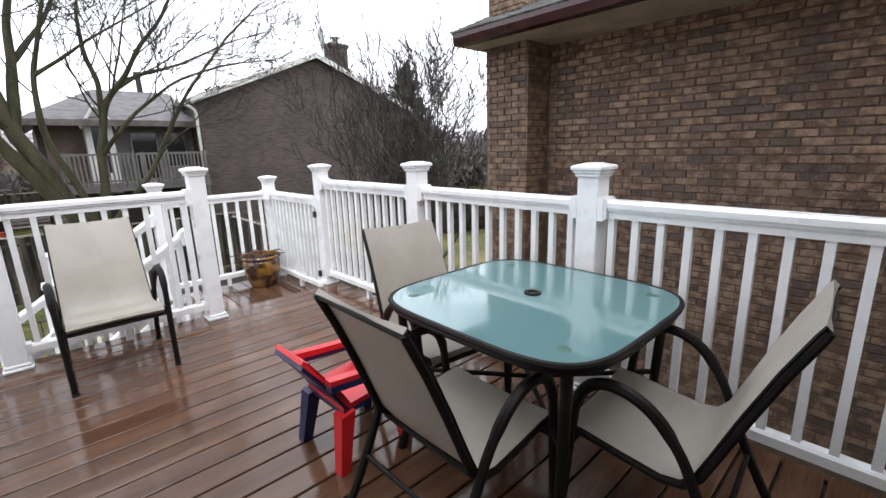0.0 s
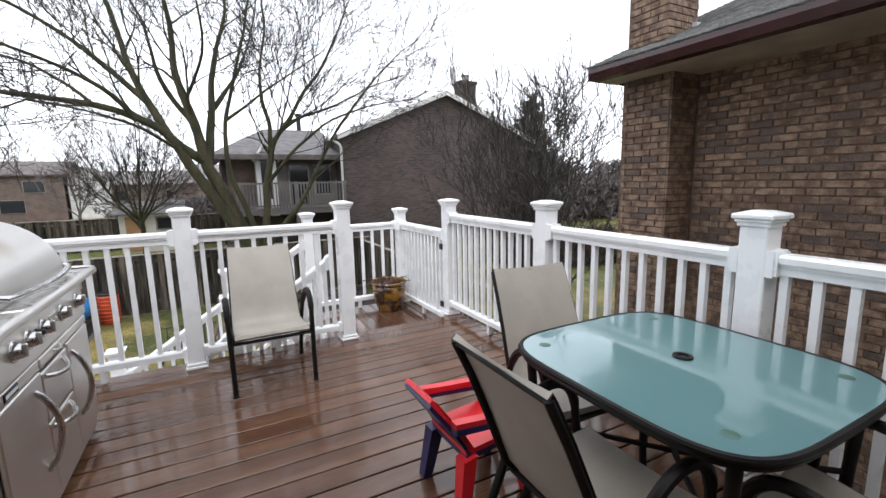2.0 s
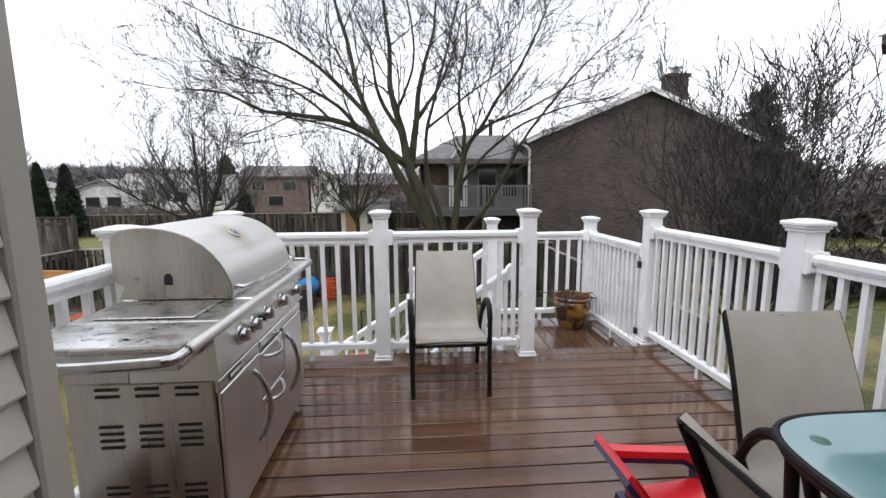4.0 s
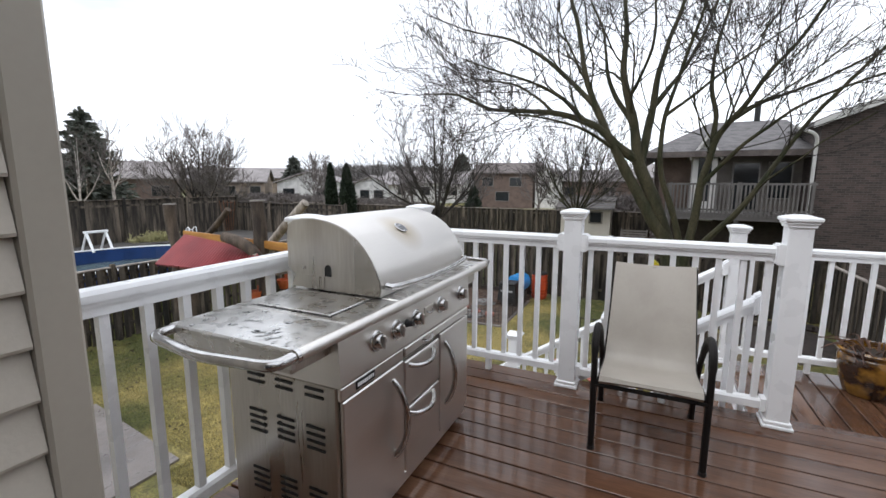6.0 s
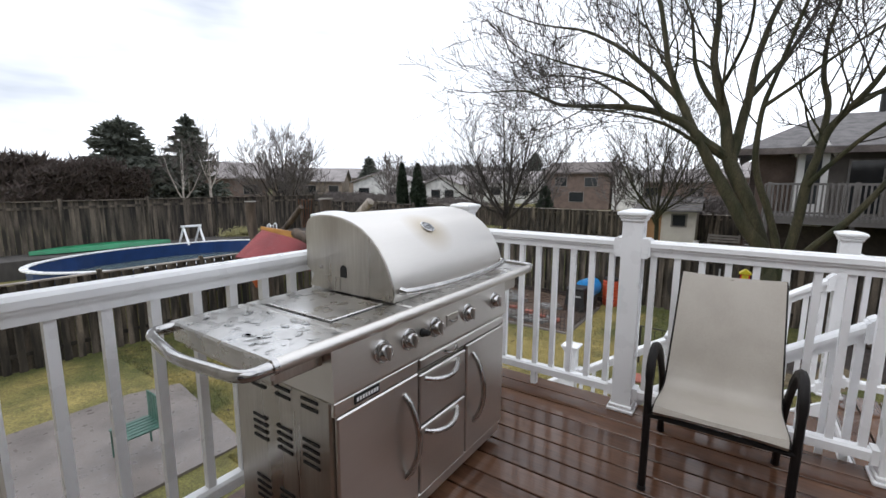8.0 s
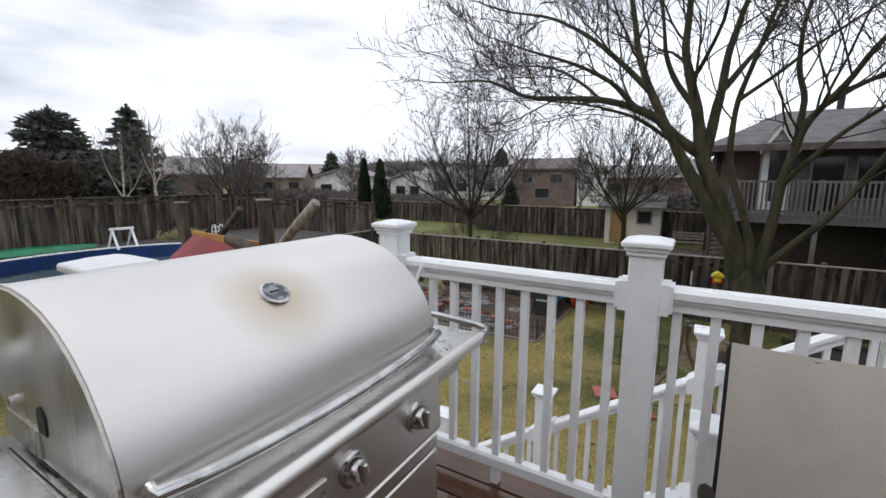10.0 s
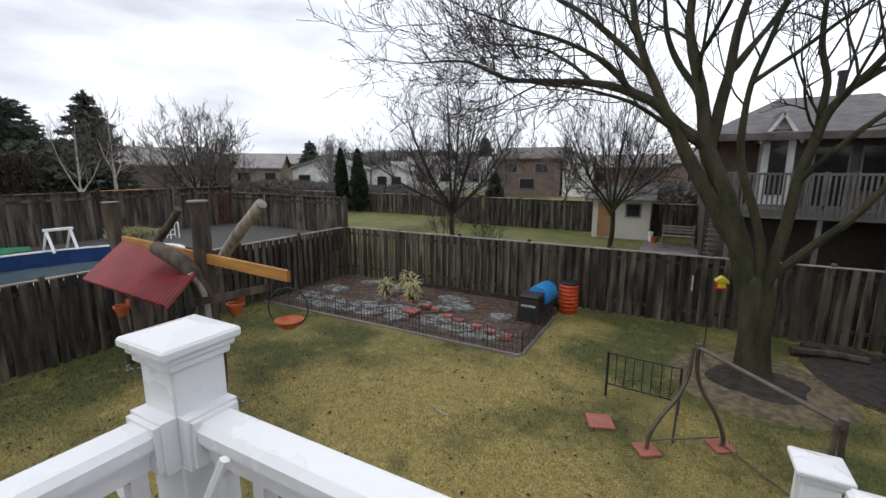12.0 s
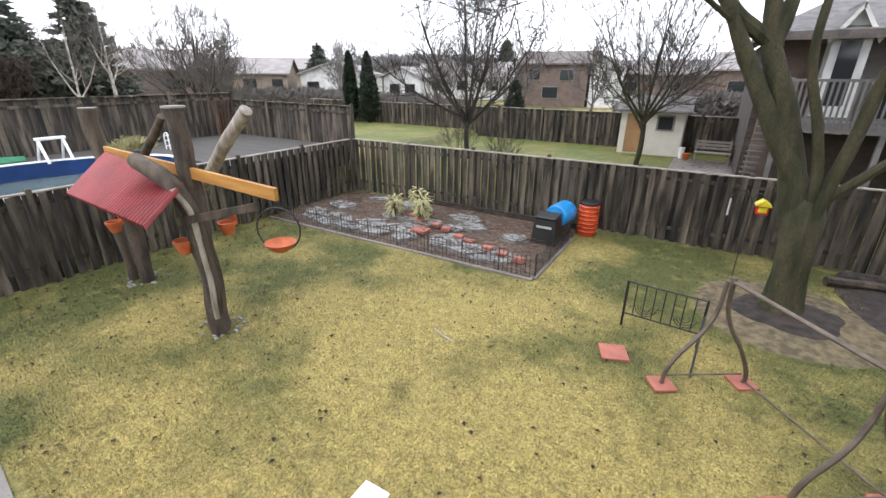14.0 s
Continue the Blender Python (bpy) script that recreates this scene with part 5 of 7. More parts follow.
def bare_tree(x, y, height, spread, seed, label, stems=5, trunk=0.16, fork=0.25, bark="twig", twig="twig", depth=3, base=None, name="bare_tree", thin=0.006, multi=False, per=1.0):
    rr = random.Random(seed)
    z0 = ground_height(x, y) if base is None else base
    wood, twigs = MB(), MB()
    zf = z0 + height * fork
    if not multi:
        limb(wood, [(x, y, z0 - 0.05), (x + rr.uniform(-0.05, 0.05), y, z0 + height * fork * 0.5), (x, y, zf + 0.1)], trunk, trunk * 0.75, 8)
    for k in range(stems):
        a = 6.283 * (k + rr.uniform(-0.2, 0.2)) / stems
        a = 2.4 * k + rr.uniform(-0.3, 0.3)
        q_ = ((k + 0.3) / stems) ** 0.6
        reach = spread * q_ * rr.uniform(0.8, 1.0)
        top = height * (1 - (0.25 if multi else 0.5) * q_ * q_) * rr.uniform(0.9, 1.0)
        if multi:
            s = Vector((x + 0.15 * math.cos(a), y + 0.15 * math.sin(a), z0))
        else:
            s = Vector((x, y, zf - rr.uniform(0, 0.25) * height * fork))
        e = Vector((x + reach * math.cos(a), y + reach * math.sin(a), z0 + top))
        out = Vector((math.cos(a), math.sin(a), 0))
        m1 = s.lerp(e, 0.35) + out * reach * 0.10
        m2 = s.lerp(e, 0.7) + out * reach * 0.08
        fine, radii = limb(wood, [s, m1, m2, e], trunk * 0.55, trunk * 0.1, 6)
        n = len(fine)
        for i in range(3, n):
            for _ in range(2 if rr.random() < 0.5 * per else 1):
                d = (fine[min(i + 1, n - 1)] - fine[i - 1]).normalized()
                side = d.orthogonal().normalized()
                side.rotate(Matrix.Rotation(rr.uniform(0, 6.28), 3, d))
                sprout(wood, twigs, fine[i], d * 0.7 + side * 0.8, height * rr.uniform(0.12, 0.22), max(thin, radii[i] * 0.5), depth - 1, rr, 0.2, thin)
    return finish_tree(name, (x, y, z0), wood, twigs, bark, twig, label)


bare_tree(-10.4, 22.0, 7.9, 4.7, 21, "bare spreading tree on the far lawn", stems=13, trunk=0.14, fork=0.2, thin=0.006, per=1.3)
bare_tree(-3.05, 22.0, 6.8, 3.6, 22, "slender bare tree in front of the white shed", stems=11, trunk=0.11, fork=0.3, bark="bark", thin=0.006, per=1.3)
bare_tree(9.4, 11.6, 6.4, 2.8, 33, "dense bare multi-stemmed shrub between the brick houses", stems=10, trunk=0.07, depth=3, multi=True, name="bare_shrub", thin=0.0085, per=1.2)
bare_tree(7.9, 9.6, 6.6, 3.2, 23, "dense bare multi-stemmed shrub between the brick houses", stems=12, trunk=0.08, depth=3, multi=True, name="bare_shrub", thin=0.008, per=1.3)
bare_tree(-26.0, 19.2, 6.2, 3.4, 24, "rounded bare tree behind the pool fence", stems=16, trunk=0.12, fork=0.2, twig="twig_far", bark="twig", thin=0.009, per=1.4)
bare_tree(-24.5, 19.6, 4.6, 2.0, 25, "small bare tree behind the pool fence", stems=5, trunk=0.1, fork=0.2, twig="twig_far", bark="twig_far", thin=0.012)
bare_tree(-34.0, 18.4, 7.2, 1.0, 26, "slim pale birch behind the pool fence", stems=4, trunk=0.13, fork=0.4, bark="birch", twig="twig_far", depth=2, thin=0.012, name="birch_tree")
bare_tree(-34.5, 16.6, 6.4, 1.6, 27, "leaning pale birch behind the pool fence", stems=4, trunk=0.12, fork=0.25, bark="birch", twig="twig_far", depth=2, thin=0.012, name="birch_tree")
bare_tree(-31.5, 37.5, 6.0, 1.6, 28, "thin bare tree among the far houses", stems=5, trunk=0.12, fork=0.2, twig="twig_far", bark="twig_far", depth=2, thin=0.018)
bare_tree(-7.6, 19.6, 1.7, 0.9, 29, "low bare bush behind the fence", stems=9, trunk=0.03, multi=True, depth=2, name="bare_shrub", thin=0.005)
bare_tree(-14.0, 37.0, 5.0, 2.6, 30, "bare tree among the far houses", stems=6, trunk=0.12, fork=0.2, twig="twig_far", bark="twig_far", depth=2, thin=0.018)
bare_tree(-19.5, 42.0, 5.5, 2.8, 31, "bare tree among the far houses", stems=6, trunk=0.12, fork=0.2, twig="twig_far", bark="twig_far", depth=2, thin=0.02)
bare_tree(-10.2, 20.9, 2.6, 1.6, 32, "reddish bare bush at the foot of a tree", stems=10, trunk=0.03, multi=True, depth=2, name="bare_shrub", thin=0.005, twig="hedge", bark="hedge")


def needles(mb, c, d, size, rr, wide=0.28):
    """A small spray of leaf blades round a point."""
    for _ in range(3):
        v = (d + Vector((rr.uniform(-0.8, 0.8), rr.uniform(-0.8, 0.8), rr.uniform(-0.6, 0.6)))).normalized()
        s = v.orthogonal().normalized() * size * wide
        s.rotate(Matrix.Rotation(rr.uniform(0, 3.1), 3, v))
        mb.add([c - s, c + s, c + v * size], [(0, 1, 2)])


def conifer(x, y, height, radius, seed, label, mat="evergreen", name="cedar_tree", base=None, count=2600, size=0.4):
    """A narrow columnar evergreen of dense upright sprays."""
    rr = random.Random(seed)
    z0 = ground_height(x, y) if base is None else base
    t = thing(name, (x, y, z0), label, "tree")
    part("trunk", MB().tube([(x, y, z0 - 0.05), (x, y, z0 + height * 0.5), (x, y, z0 + height * 0.97)], [radius * 0.08, radius * 0.05, 0.01], 7), "twig", t)
    cr = MB()
    for _ in range(count):
        u = rr.random() ** 0.8
        prof = min(1, u * 6) * (1 - u) ** 0.55 * 1.05
        a = rr.uniform(0, 6.28)
        lump = 0.75 + 0.35 * noise.noise((math.cos(a) * 1.5 + seed, math.sin(a) * 1.5, u * 5))
        r = radius * prof * lump * rr.uniform(0.55, 1.0)
        c = Vector((x + r * math.cos(a), y + r * math.sin(a), z0 + height * (0.06 + 0.94 * u)))
        needles(cr, c, Vector((math.cos(a) * 0.4, math.sin(a) * 0.4, 0.9)), size * (0.6 + 0.5 * (1 - u)), rr)
    part("crown", cr, mat, t)
    return t


def spruce(x, y, height, radius, seed, label, name="spruce_tree", tiers=24, blunt=0.0):
    """Whorls of sagging boughs on a straight stem, with gaps between them."""
    rr = random.Random(seed)
    z0 = ground_height(x, y)
    t = thing(name, (x, y, z0), label, "tree")
    part("trunk", MB().tube([(x, y, z0 - 0.05), (x, y, z0 + height * 0.5), (x, y, z0 + height * 0.99)], [radius * 0.07, radius * 0.05, 0.015], 7), "twig", t)
    cr = MB()
    for k in range(tiers):
        u = (k + rr.uniform(-0.2, 0.2)) / tiers
        z = z0 + height * (0.08 + 0.91 * u)
        for j in range(rr.choice((8, 9, 10, 11))):
            a = rr.uniform(0, 6.283)
            reach = radius * ((1 - u) ** (0.8 - 0.45 * blunt) * rr.uniform(0.55, 1.08) + 0.03)
            d = Vector((math.cos(a), math.sin(a), 0))
            steps = max(3, int(reach / 0.16))
            for i in range(steps + 1):
                f = i / steps
                c = Vector((x, y, z)) + d * reach * f + Vector((0, 0, -0.25 * reach * f + 0.22 * reach * f * f))
                spread = 0.30 * reach * (1 - 0.6 * f) * min(1, f * 3)
                for _ in range(2):
                    q = c + Vector((-d.y, d.x, 0)) * rr.uniform(-spread, spread) + Vector((0, 0, rr.uniform(-0.1, 0.06)))
                    needles(cr, q, d + Vector((0, 0, rr.uniform(-0.5, 0.2))), rr.uniform(0.3, 0.55), rr)
    for _ in range(20):
        needles(cr, Vector((x, y, z0 + height * rr.uniform(0.93, 1.0))), Vector((0, 0, 1)), 0.28, rr)
    part("crown", cr, "conifer", t)
    return t


conifer(-22.2, 28.6 - 1.2, 4.75, 0.75, 41, "narrow dark green cedar by the far fence", "evergreen", "cedar_tree", base=-1.9, count=3000, size=0.24)
conifer(-20.9, 28.9 - 1.2, 4.7, 0.9, 42, "narrow dark green cedar by the far fence", "evergreen", "cedar_tree", base=-1.9, count=3000, size=0.24)
spruce(-40.0, 19.8, 8.3, 3.3, 43, "tall grey-green spruce behind the pool lot")
spruce(-41.0, 15.2, 7.6, 3.4, 44, "dark rounded pine behind the pool lot", "pine_tree", 22, 0.8)
spruce(16.5, 20.5, 8.0, 2.2, 48, "spruce behind the bare shrub between the houses")
spruce(-44.0, 46.0, 6.0, 2.4, 45, "far spruce above the roofs")
spruce(-25.0, 60.0, 6.8, 2.6, 46, "far spruce above the roofs")
conifer(-13.0, 34.0, 3.0, 1.1, 47, "small rounded evergreen behind the far fence", "evergreen", "evergreen_shrub", count=900, size=0.3)


def thicket(x0, y0, x1, y1, height, seed, label, mat="hedge", count=5000, size=0.5, deep=3.0):
    """Tangled bare growth: many short crossed twigs with an uneven upper edge."""
    rr = random.Random(seed)
    mb = MB()
    for _ in range(2 * count):
        u = rr.random()
        x, y = x0 + (x1 - x0) * u + rr.uniform(-deep, deep) * 0.4, y0 + (y1 - y0) * u + rr.uniform(-deep, deep) * 0.4
        top = height * (0.65 + 0.5 * noise.noise((u * 7 + seed, 0.3, 0.1)) + 0.15 * noise.noise((u * 31, seed, 0)))
        z = ground_height(x, y) + max(0.1, top) * rr.random() ** 0.7
        needles(mb, Vector((x, y, z)), Vector((0, 0, 0.7)), size * rr.uniform(0.6, 1.3), rr, 0.11)
    return single("thicket", mb, mat, label, "shrubs", kind="stuff")


thicket(-36, 8.0, -38, 14.5, 4.6, 51, "dark reddish-brown bare thicket behind the pool lot", count=9000, size=0.4)
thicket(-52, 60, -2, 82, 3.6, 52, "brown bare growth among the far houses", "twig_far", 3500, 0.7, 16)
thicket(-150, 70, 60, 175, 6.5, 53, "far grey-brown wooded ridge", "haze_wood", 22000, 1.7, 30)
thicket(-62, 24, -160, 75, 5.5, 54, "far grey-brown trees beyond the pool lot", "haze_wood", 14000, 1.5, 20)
thicket(-50, 10, -56, 26, 4.5, 55, "dark bare hedge beyond the pool lot", "hedge", 5000, 0.8, 4)


thicket(-30, 31, 4, 32, 1.1, 58, "brown bare hedge behind the far fence", "hedge", 4000, 0.35, 4)
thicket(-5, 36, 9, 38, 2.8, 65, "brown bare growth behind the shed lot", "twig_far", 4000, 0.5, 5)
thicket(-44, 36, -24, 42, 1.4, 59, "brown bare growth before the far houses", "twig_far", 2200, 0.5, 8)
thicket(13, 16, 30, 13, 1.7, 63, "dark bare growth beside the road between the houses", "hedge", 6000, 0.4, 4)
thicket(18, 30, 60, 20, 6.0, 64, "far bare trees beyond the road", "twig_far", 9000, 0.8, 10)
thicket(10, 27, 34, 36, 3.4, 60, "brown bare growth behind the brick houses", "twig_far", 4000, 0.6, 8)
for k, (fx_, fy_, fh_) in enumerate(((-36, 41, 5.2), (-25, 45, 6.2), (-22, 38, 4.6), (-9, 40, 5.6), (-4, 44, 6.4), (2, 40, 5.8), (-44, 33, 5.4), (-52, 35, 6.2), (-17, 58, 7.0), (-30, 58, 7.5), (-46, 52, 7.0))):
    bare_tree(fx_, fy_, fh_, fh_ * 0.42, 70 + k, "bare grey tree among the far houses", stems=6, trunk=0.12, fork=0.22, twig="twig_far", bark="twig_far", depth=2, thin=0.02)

# ---- houses beyond ----
def roof_gable(x0, x1, y0, y1, ze, rise, over=0.35, along="x"):
    """A gabled roof slab; along: the way its ridge runs."""
    mb = MB()
    th = 0.14
    if along == "x":
        ym = (y0 + y1) / 2
        for a, b in ((y0 - over, ym), (y1 + over, ym)):
            zl = ze - rise * over / ((y1 - y0) / 2)
            mb.hexa([(x0 - over, a, zl), (x1 + over, a, zl), (x1 + over, b, ze + rise), (x0 - over, b, ze + rise),
                     (x0 - over, a, zl + th), (x1 + over, a, zl + th), (x1 + over, b, ze + rise + th), (x0 - over, b, ze + rise + th)])
    else:
        xm = (x0 + x1) / 2
        for a, b in ((x0 - over, xm), (x1 + over, xm)):
            zl = ze - rise * over / ((x1 - x0) / 2)
            mb.hexa([(a, y0 - over, zl), (a, y1 + over, zl), (b, y1 + over, ze + rise), (b, y0 - over, ze + rise),
                     (a, y0 - over, zl + th), (a, y1 + over, zl + th), (b, y1 + over, ze + rise + th), (b, y0 - over, ze + rise + th)])
    return mb


def far_house(x, y, w, d, ze, rise, wall, roof, label, base=None, turn=0.0, along="x", windows=(), upper=None):
    z0 = ground_height(x, y) - 0.2 if base is None else base
    ze, rise = ze + 0.55, rise * 0.72
    t = thing("house", (0, 0, 0), label, "house", "far houses")
    b = MB().box(-w / 2, -d / 2, 0, w / 2, d / 2, ze - z0)
    if along == "x":
        for sx in (-w / 2, w / 2 - 0.1):
            b.prism([(-d / 2, ze - z0), (d / 2, ze - z0), (0, ze - z0 + rise)], sx, sx + 0.1, "x")
    else:
        for sy in (-d / 2, d / 2 - 0.1):
            b.prism([(-w / 2, ze - z0), (w / 2, ze - z0), (0, ze - z0 + rise)], sy, sy + 0.1, "y")
    part("wall", b, wall, t)
    part("roof", roof_gable(-w / 2, w / 2, -d / 2, d / 2, ze - z0, rise, 0.4, along), roof, t)
    for wx, wz, ww, wh in windows:
        wz += 0.45
        o = part("window", MB().box(wx - ww / 2 - 0.05, -d / 2 - 0.05, wz - wh / 2 - 0.05, wx + ww / 2 + 0.05, -d / 2 - 0.01, wz + wh / 2 + 0.05), "house_pale", t)
        part("pane", MB().box(wx - ww / 2, -d / 2 - 0.07, wz - wh / 2, wx + ww / 2, -d / 2 - 0.052, wz + wh / 2), "glass_dark", o)
    t.matrix_basis = pose(x, y, z0, 0, 0, turn)
    return t


far_house(-27.0, 56, 9, 8, 0.85, 2.0, "house_white", "roof_far", "white gabled house with dark windows", turn=8, windows=((-4.0, 1.2, 1.4, 1.0), (-0.5, 1.2, 1.3, 1.0), (3.2, 1.2, 1.4, 1.0)), along="x")
far_house(-31.6, 47.5, 4.6, 3, 0.7, 1.3, "house_white", "roof_far", "white gabled house front", turn=8, along="y", windows=((-0.9, 1.1, 1.2, 1.0), (1.0, 1.1, 1.2, 1.0)))
far_house(-15.3, 52, 6.8, 8, 2.0, 1.6, "house_brown", "shingle_b", "brown two-storey house with a white side wall", turn=4, windows=((-1.7, 2.5, 1.2, 0.9), (1.5, 2.5, 1.3, 0.9), (0, 0.9, 1.5, 1.0)))
far_house(-10.6, 52.5, 2.2, 7.6, 1.9, 0.9, "house_white", "roof_far", "narrow white end wall of a house", turn=4, along="y")
far_house(-41, 47, 8, 7, 0.9, 1.8, "house_white", "roof_far", "white bungalow with a grey roof", turn=24, along="y", windows=((-2.5, 1.1, 1.4, 1.0), (1.8, 1.1, 1.4, 1.0)))
far_house(-50, 41, 9, 8, 1.0, 2.2, "house_tan", "roof_far", "tan brick bungalow with a hipped roof", turn=40, windows=((-3, 1.1, 1.4, 1.0), (0.4, 1.1, 1.4, 1.0), (3.4, 1.1, 1.2, 1.0)))
far_house(-50, 29.5, 7, 8, 1.3, 2.3, "house_brown", "roof_far", "grey-roofed house behind the pool fence", turn=55, windows=((-2, 1.2, 1.5, 1.0), (2, 1.2, 1.5, 1.0)))
far_house(-20, 66, 10, 8, 1.4, 1.9, "house_tan", "roof_far", "tan house far behind the gardens", turn=6, windows=((-2.4, 1.5, 1.4, 1.0), (2, 1.5, 1.4, 1.0)))
far_house(-6.5, 66, 11, 9, 1.2, 2.0, "house_brown", "roof_far", "brown-roofed house far behind the gardens", turn=-4, windows=((-3, 1.2, 1.4, 1.0), (2, 1.2, 1.4, 1.0)))
far_house(-34, 64, 10, 8, 1.3, 1.9, "house_tan", "roof_far", "tan house far behind the gardens", turn=15, windows=((-2.4, 1.3, 1.4, 1.0), (2, 1.3, 1.4, 1.0)))
far_house(-58, 52, 11, 8, 1.6, 2.0, "house_tan", "roof_far", "brown-roofed house far beyond the pool lot", turn=40, windows=((-2.4, 1.3, 1.4, 1.0), (2, 1.3, 1.4, 1.0)))
far_house(4, 60, 11, 9, 1.6, 2.2, "house_brown", "roof_far", "brown house far behind the shed", turn=-6, windows=((-3, 1.4, 1.4, 1.0), (2, 1.4, 1.4, 1.0)))

# the dark brick house with a balcony
DH = thing("balcony_house", (10.2, 19.5, GROUND), "dark brown brick house with a gable and a rear balcony", "house")
w = MB()
w.box(5.1, 19.5, GROUND, 15.4, 31, 3.45)
w.prism([(5.1, 3.45), (15.4, 3.45), (10.25, 5.55)], 19.5, 19.8, "y")
part("wall", w, "far_brick", DH, "dark brown brickwork")
part("roof", roof_gable(5.1, 15.4, 19.5, 31, 3.45, 2.1, 0.3, "y"), "shingle", DH)
for sx in (-1, 1):
    f = MB()
    zl = 3.45 - 2.1 * 0.3 / 5.15
    xa, xm = 10.25 + sx * 5.45, 10.25
    f.hexa([(xa, 19.16, zl - 0.08), (xm, 19.16, 5.47), (xm, 19.19, 5.47), (xa, 19.19, zl - 0.08), (xa, 19.16, zl + 0.16), (xm, 19.16, 5.71), (xm, 19.19, 5.71), (xa, 19.19, zl + 0.16)])
    part("bargeboard", f, "house_white", DH)
c_ = part("chimney", MB().box(11.15, 19.42, 2.0, 12.05, 20.1, 6.3, 0.01).box(11.08, 19.36, 6.12, 12.12, 20.16, 6.28, 0.01), "far_brick", DH)
part("flue", MB().lathe(11.6, 19.75, [(0.16, 6.3), (0.15, 6.55), (0.26, 6.56), (0.26, 6.6)], 10), "grey_bin", c_)
dc, dn = Vector((10.72, 19.5, 6.45)), Vector((0.95, -0.28, 0.12)).normalized()
part("satellite_dish", MB().tube([dc, dc + dn * 0.05, dc + dn * 0.09], [0.44, 0.40, 0.2], 20), "grey_bin", DH, "grey satellite dish")
part("dish_arm", MB().tube([(10.78, 19.5, 6.4), (11.16, 19.6, 6.0)], 0.03, 6), "grey_bin", DH)
part("downspout", MB().tube(rounded([(4.3, 19.3, 3.35), (4.95, 19.3, 3.05), (4.98, 19.42, 2.6), (4.98, 19.42, GROUND)], 4, 0.2), 0.055, 6), "house_white", DH, "white downspout")
w = MB()
w.box(1.75, 21.0, GROUND, 5.095, 31, 2.6)
part("rear_wall", w, "rear_clad", DH, "grey-brown clad rear wall")
part("brown_wall", MB().box(0.4, 21.3, GROUND, 1.748, 31, 2.6), "house_brown", DH, "brown brick wall")
part("side_wall", MB().box(0.2, 22.0, GROUND, 0.398, 31, 2.6), "far_brick", DH)
r = MB()
r.hexa([(-0.2, 19.9, 2.5), (5.3, 19.9, 2.5), (5.3, 25, 4.1), (2.4, 25, 4.1), (-0.2, 19.9, 2.64), (5.3, 19.9, 2.64), (5.3, 25, 4.24), (2.4, 25, 4.24)])
r.hexa([(-0.2, 19.9, 2.5), (2.4, 25, 4.1), (2.4, 31, 4.1), (-0.2, 31, 2.5), (-0.2, 19.9, 2.64), (2.4, 25, 4.24), (2.4, 31, 4.24), (-0.2, 31, 2.64)])
part("rear_roof", r, "shingle", DH, "grey shingle roof over the balcony")
part("eave_board", MB().box(-0.2, 19.86, 2.42, 5.1, 19.93, 2.62).box(-0.25, 19.94, 2.42, -0.205, 31, 2.62), "shingle_b", DH)
bay = part("bay", MB().box(1.5, 20.25, 0.1, 2.3, 20.995, 2.62).prism([(1.5, 2.62), (2.3, 2.62), (1.9, 3.2)], 20.25, 20.9, "y"), "house_white", DH, "white clad narrow bay")
for sx in (-1, 1):
    xo, xi = 1.9 + sx * 0.56, 1.9 - sx * 0.02
    part("bay_roof", MB().hexa([(xo, 20.05, 2.42), (xo - sx * 0.04, 20.05, 2.37), (xi, 20.05, 3.19), (xi, 20.05, 3.29), (xo, 23.2, 2.42), (xo - sx * 0.04, 23.2, 2.37), (xi, 23.2, 3.19), (xi, 23.2, 3.29)]), "shingle", bay)
    part("bay_bargeboard", MB().hexa([(xo, 20.02, 2.40), (xo - sx * 0.06, 20.02, 2.30), (xi, 20.02, 3.14), (xi, 20.02, 3.30), (xo, 20.048, 2.40), (xo - sx * 0.06, 20.048, 2.30), (xi, 20.048, 3.14), (xi, 20.048, 3.30)]), "house_white", bay)
for i in range(18):
    part("clapboard", MB().box(1.49, 20.232, 0.0 + i * 0.15, 2.31, 20.249, 0.135 + i * 0.15), "house_white", bay)
part("bay_window", MB().box(1.68, 20.21, 0.75, 2.12, 20.231, 2.4), "glass_dark", bay, "dark narrow window")
for x0, x1, z0, z1 in ((2.95, 3.75, 0.3, 2.2), (4.1, 4.75, 0.9, 2.2)):
    o = part("window", MB().box(x0 - 0.06, 20.93, z0 - 0.05, x1 + 0.06, 20.99, z1 + 0.06), "house_pale", DH)
    part("pane", MB().box(x0, 20.90, z0, x1, 20.929, z1), "glass_dark", o)
part("flue_pipe", MB().tube([(4.2, 25, 4.0), (4.2, 25, 5.0)], 0.12, 8).tube([(4.2, 25, 4.95), (4.2, 25, 5.1)], 0.17, 8), "black", DH)
bz = 0.38
part("balcony_floor", MB().box(0.7, 19.0, bz - 0.25, 5.05, 21.0, bz), "grey_deck", DH)
for x in (0.75, 2.9, 4.95):
    part("balcony_post", MB().box(x - 0.06, 19.05, ground_height(x, 19), x + 0.06, 19.17, bz - 0.25), "grey_deck", DH)
    part("rail_post", MB().box(x - 0.05, 19.0, bz, x + 0.05, 19.1, bz + 1.1), "grey_deck", DH)
part("balcony_rail", MB().box(0.7, 18.99, bz + 1.0, 5.05, 19.09, bz + 1.07), "grey_deck", DH)
part("balcony_rail", MB().box(0.7, 19.0, bz + 0.08, 5.05, 19.06, bz + 0.15), "grey_deck", DH)
part("balcony_rail", MB().box(0.68, 19.0, bz + 1.0, 0.76, 21.0, bz + 1.07), "grey_deck", DH)
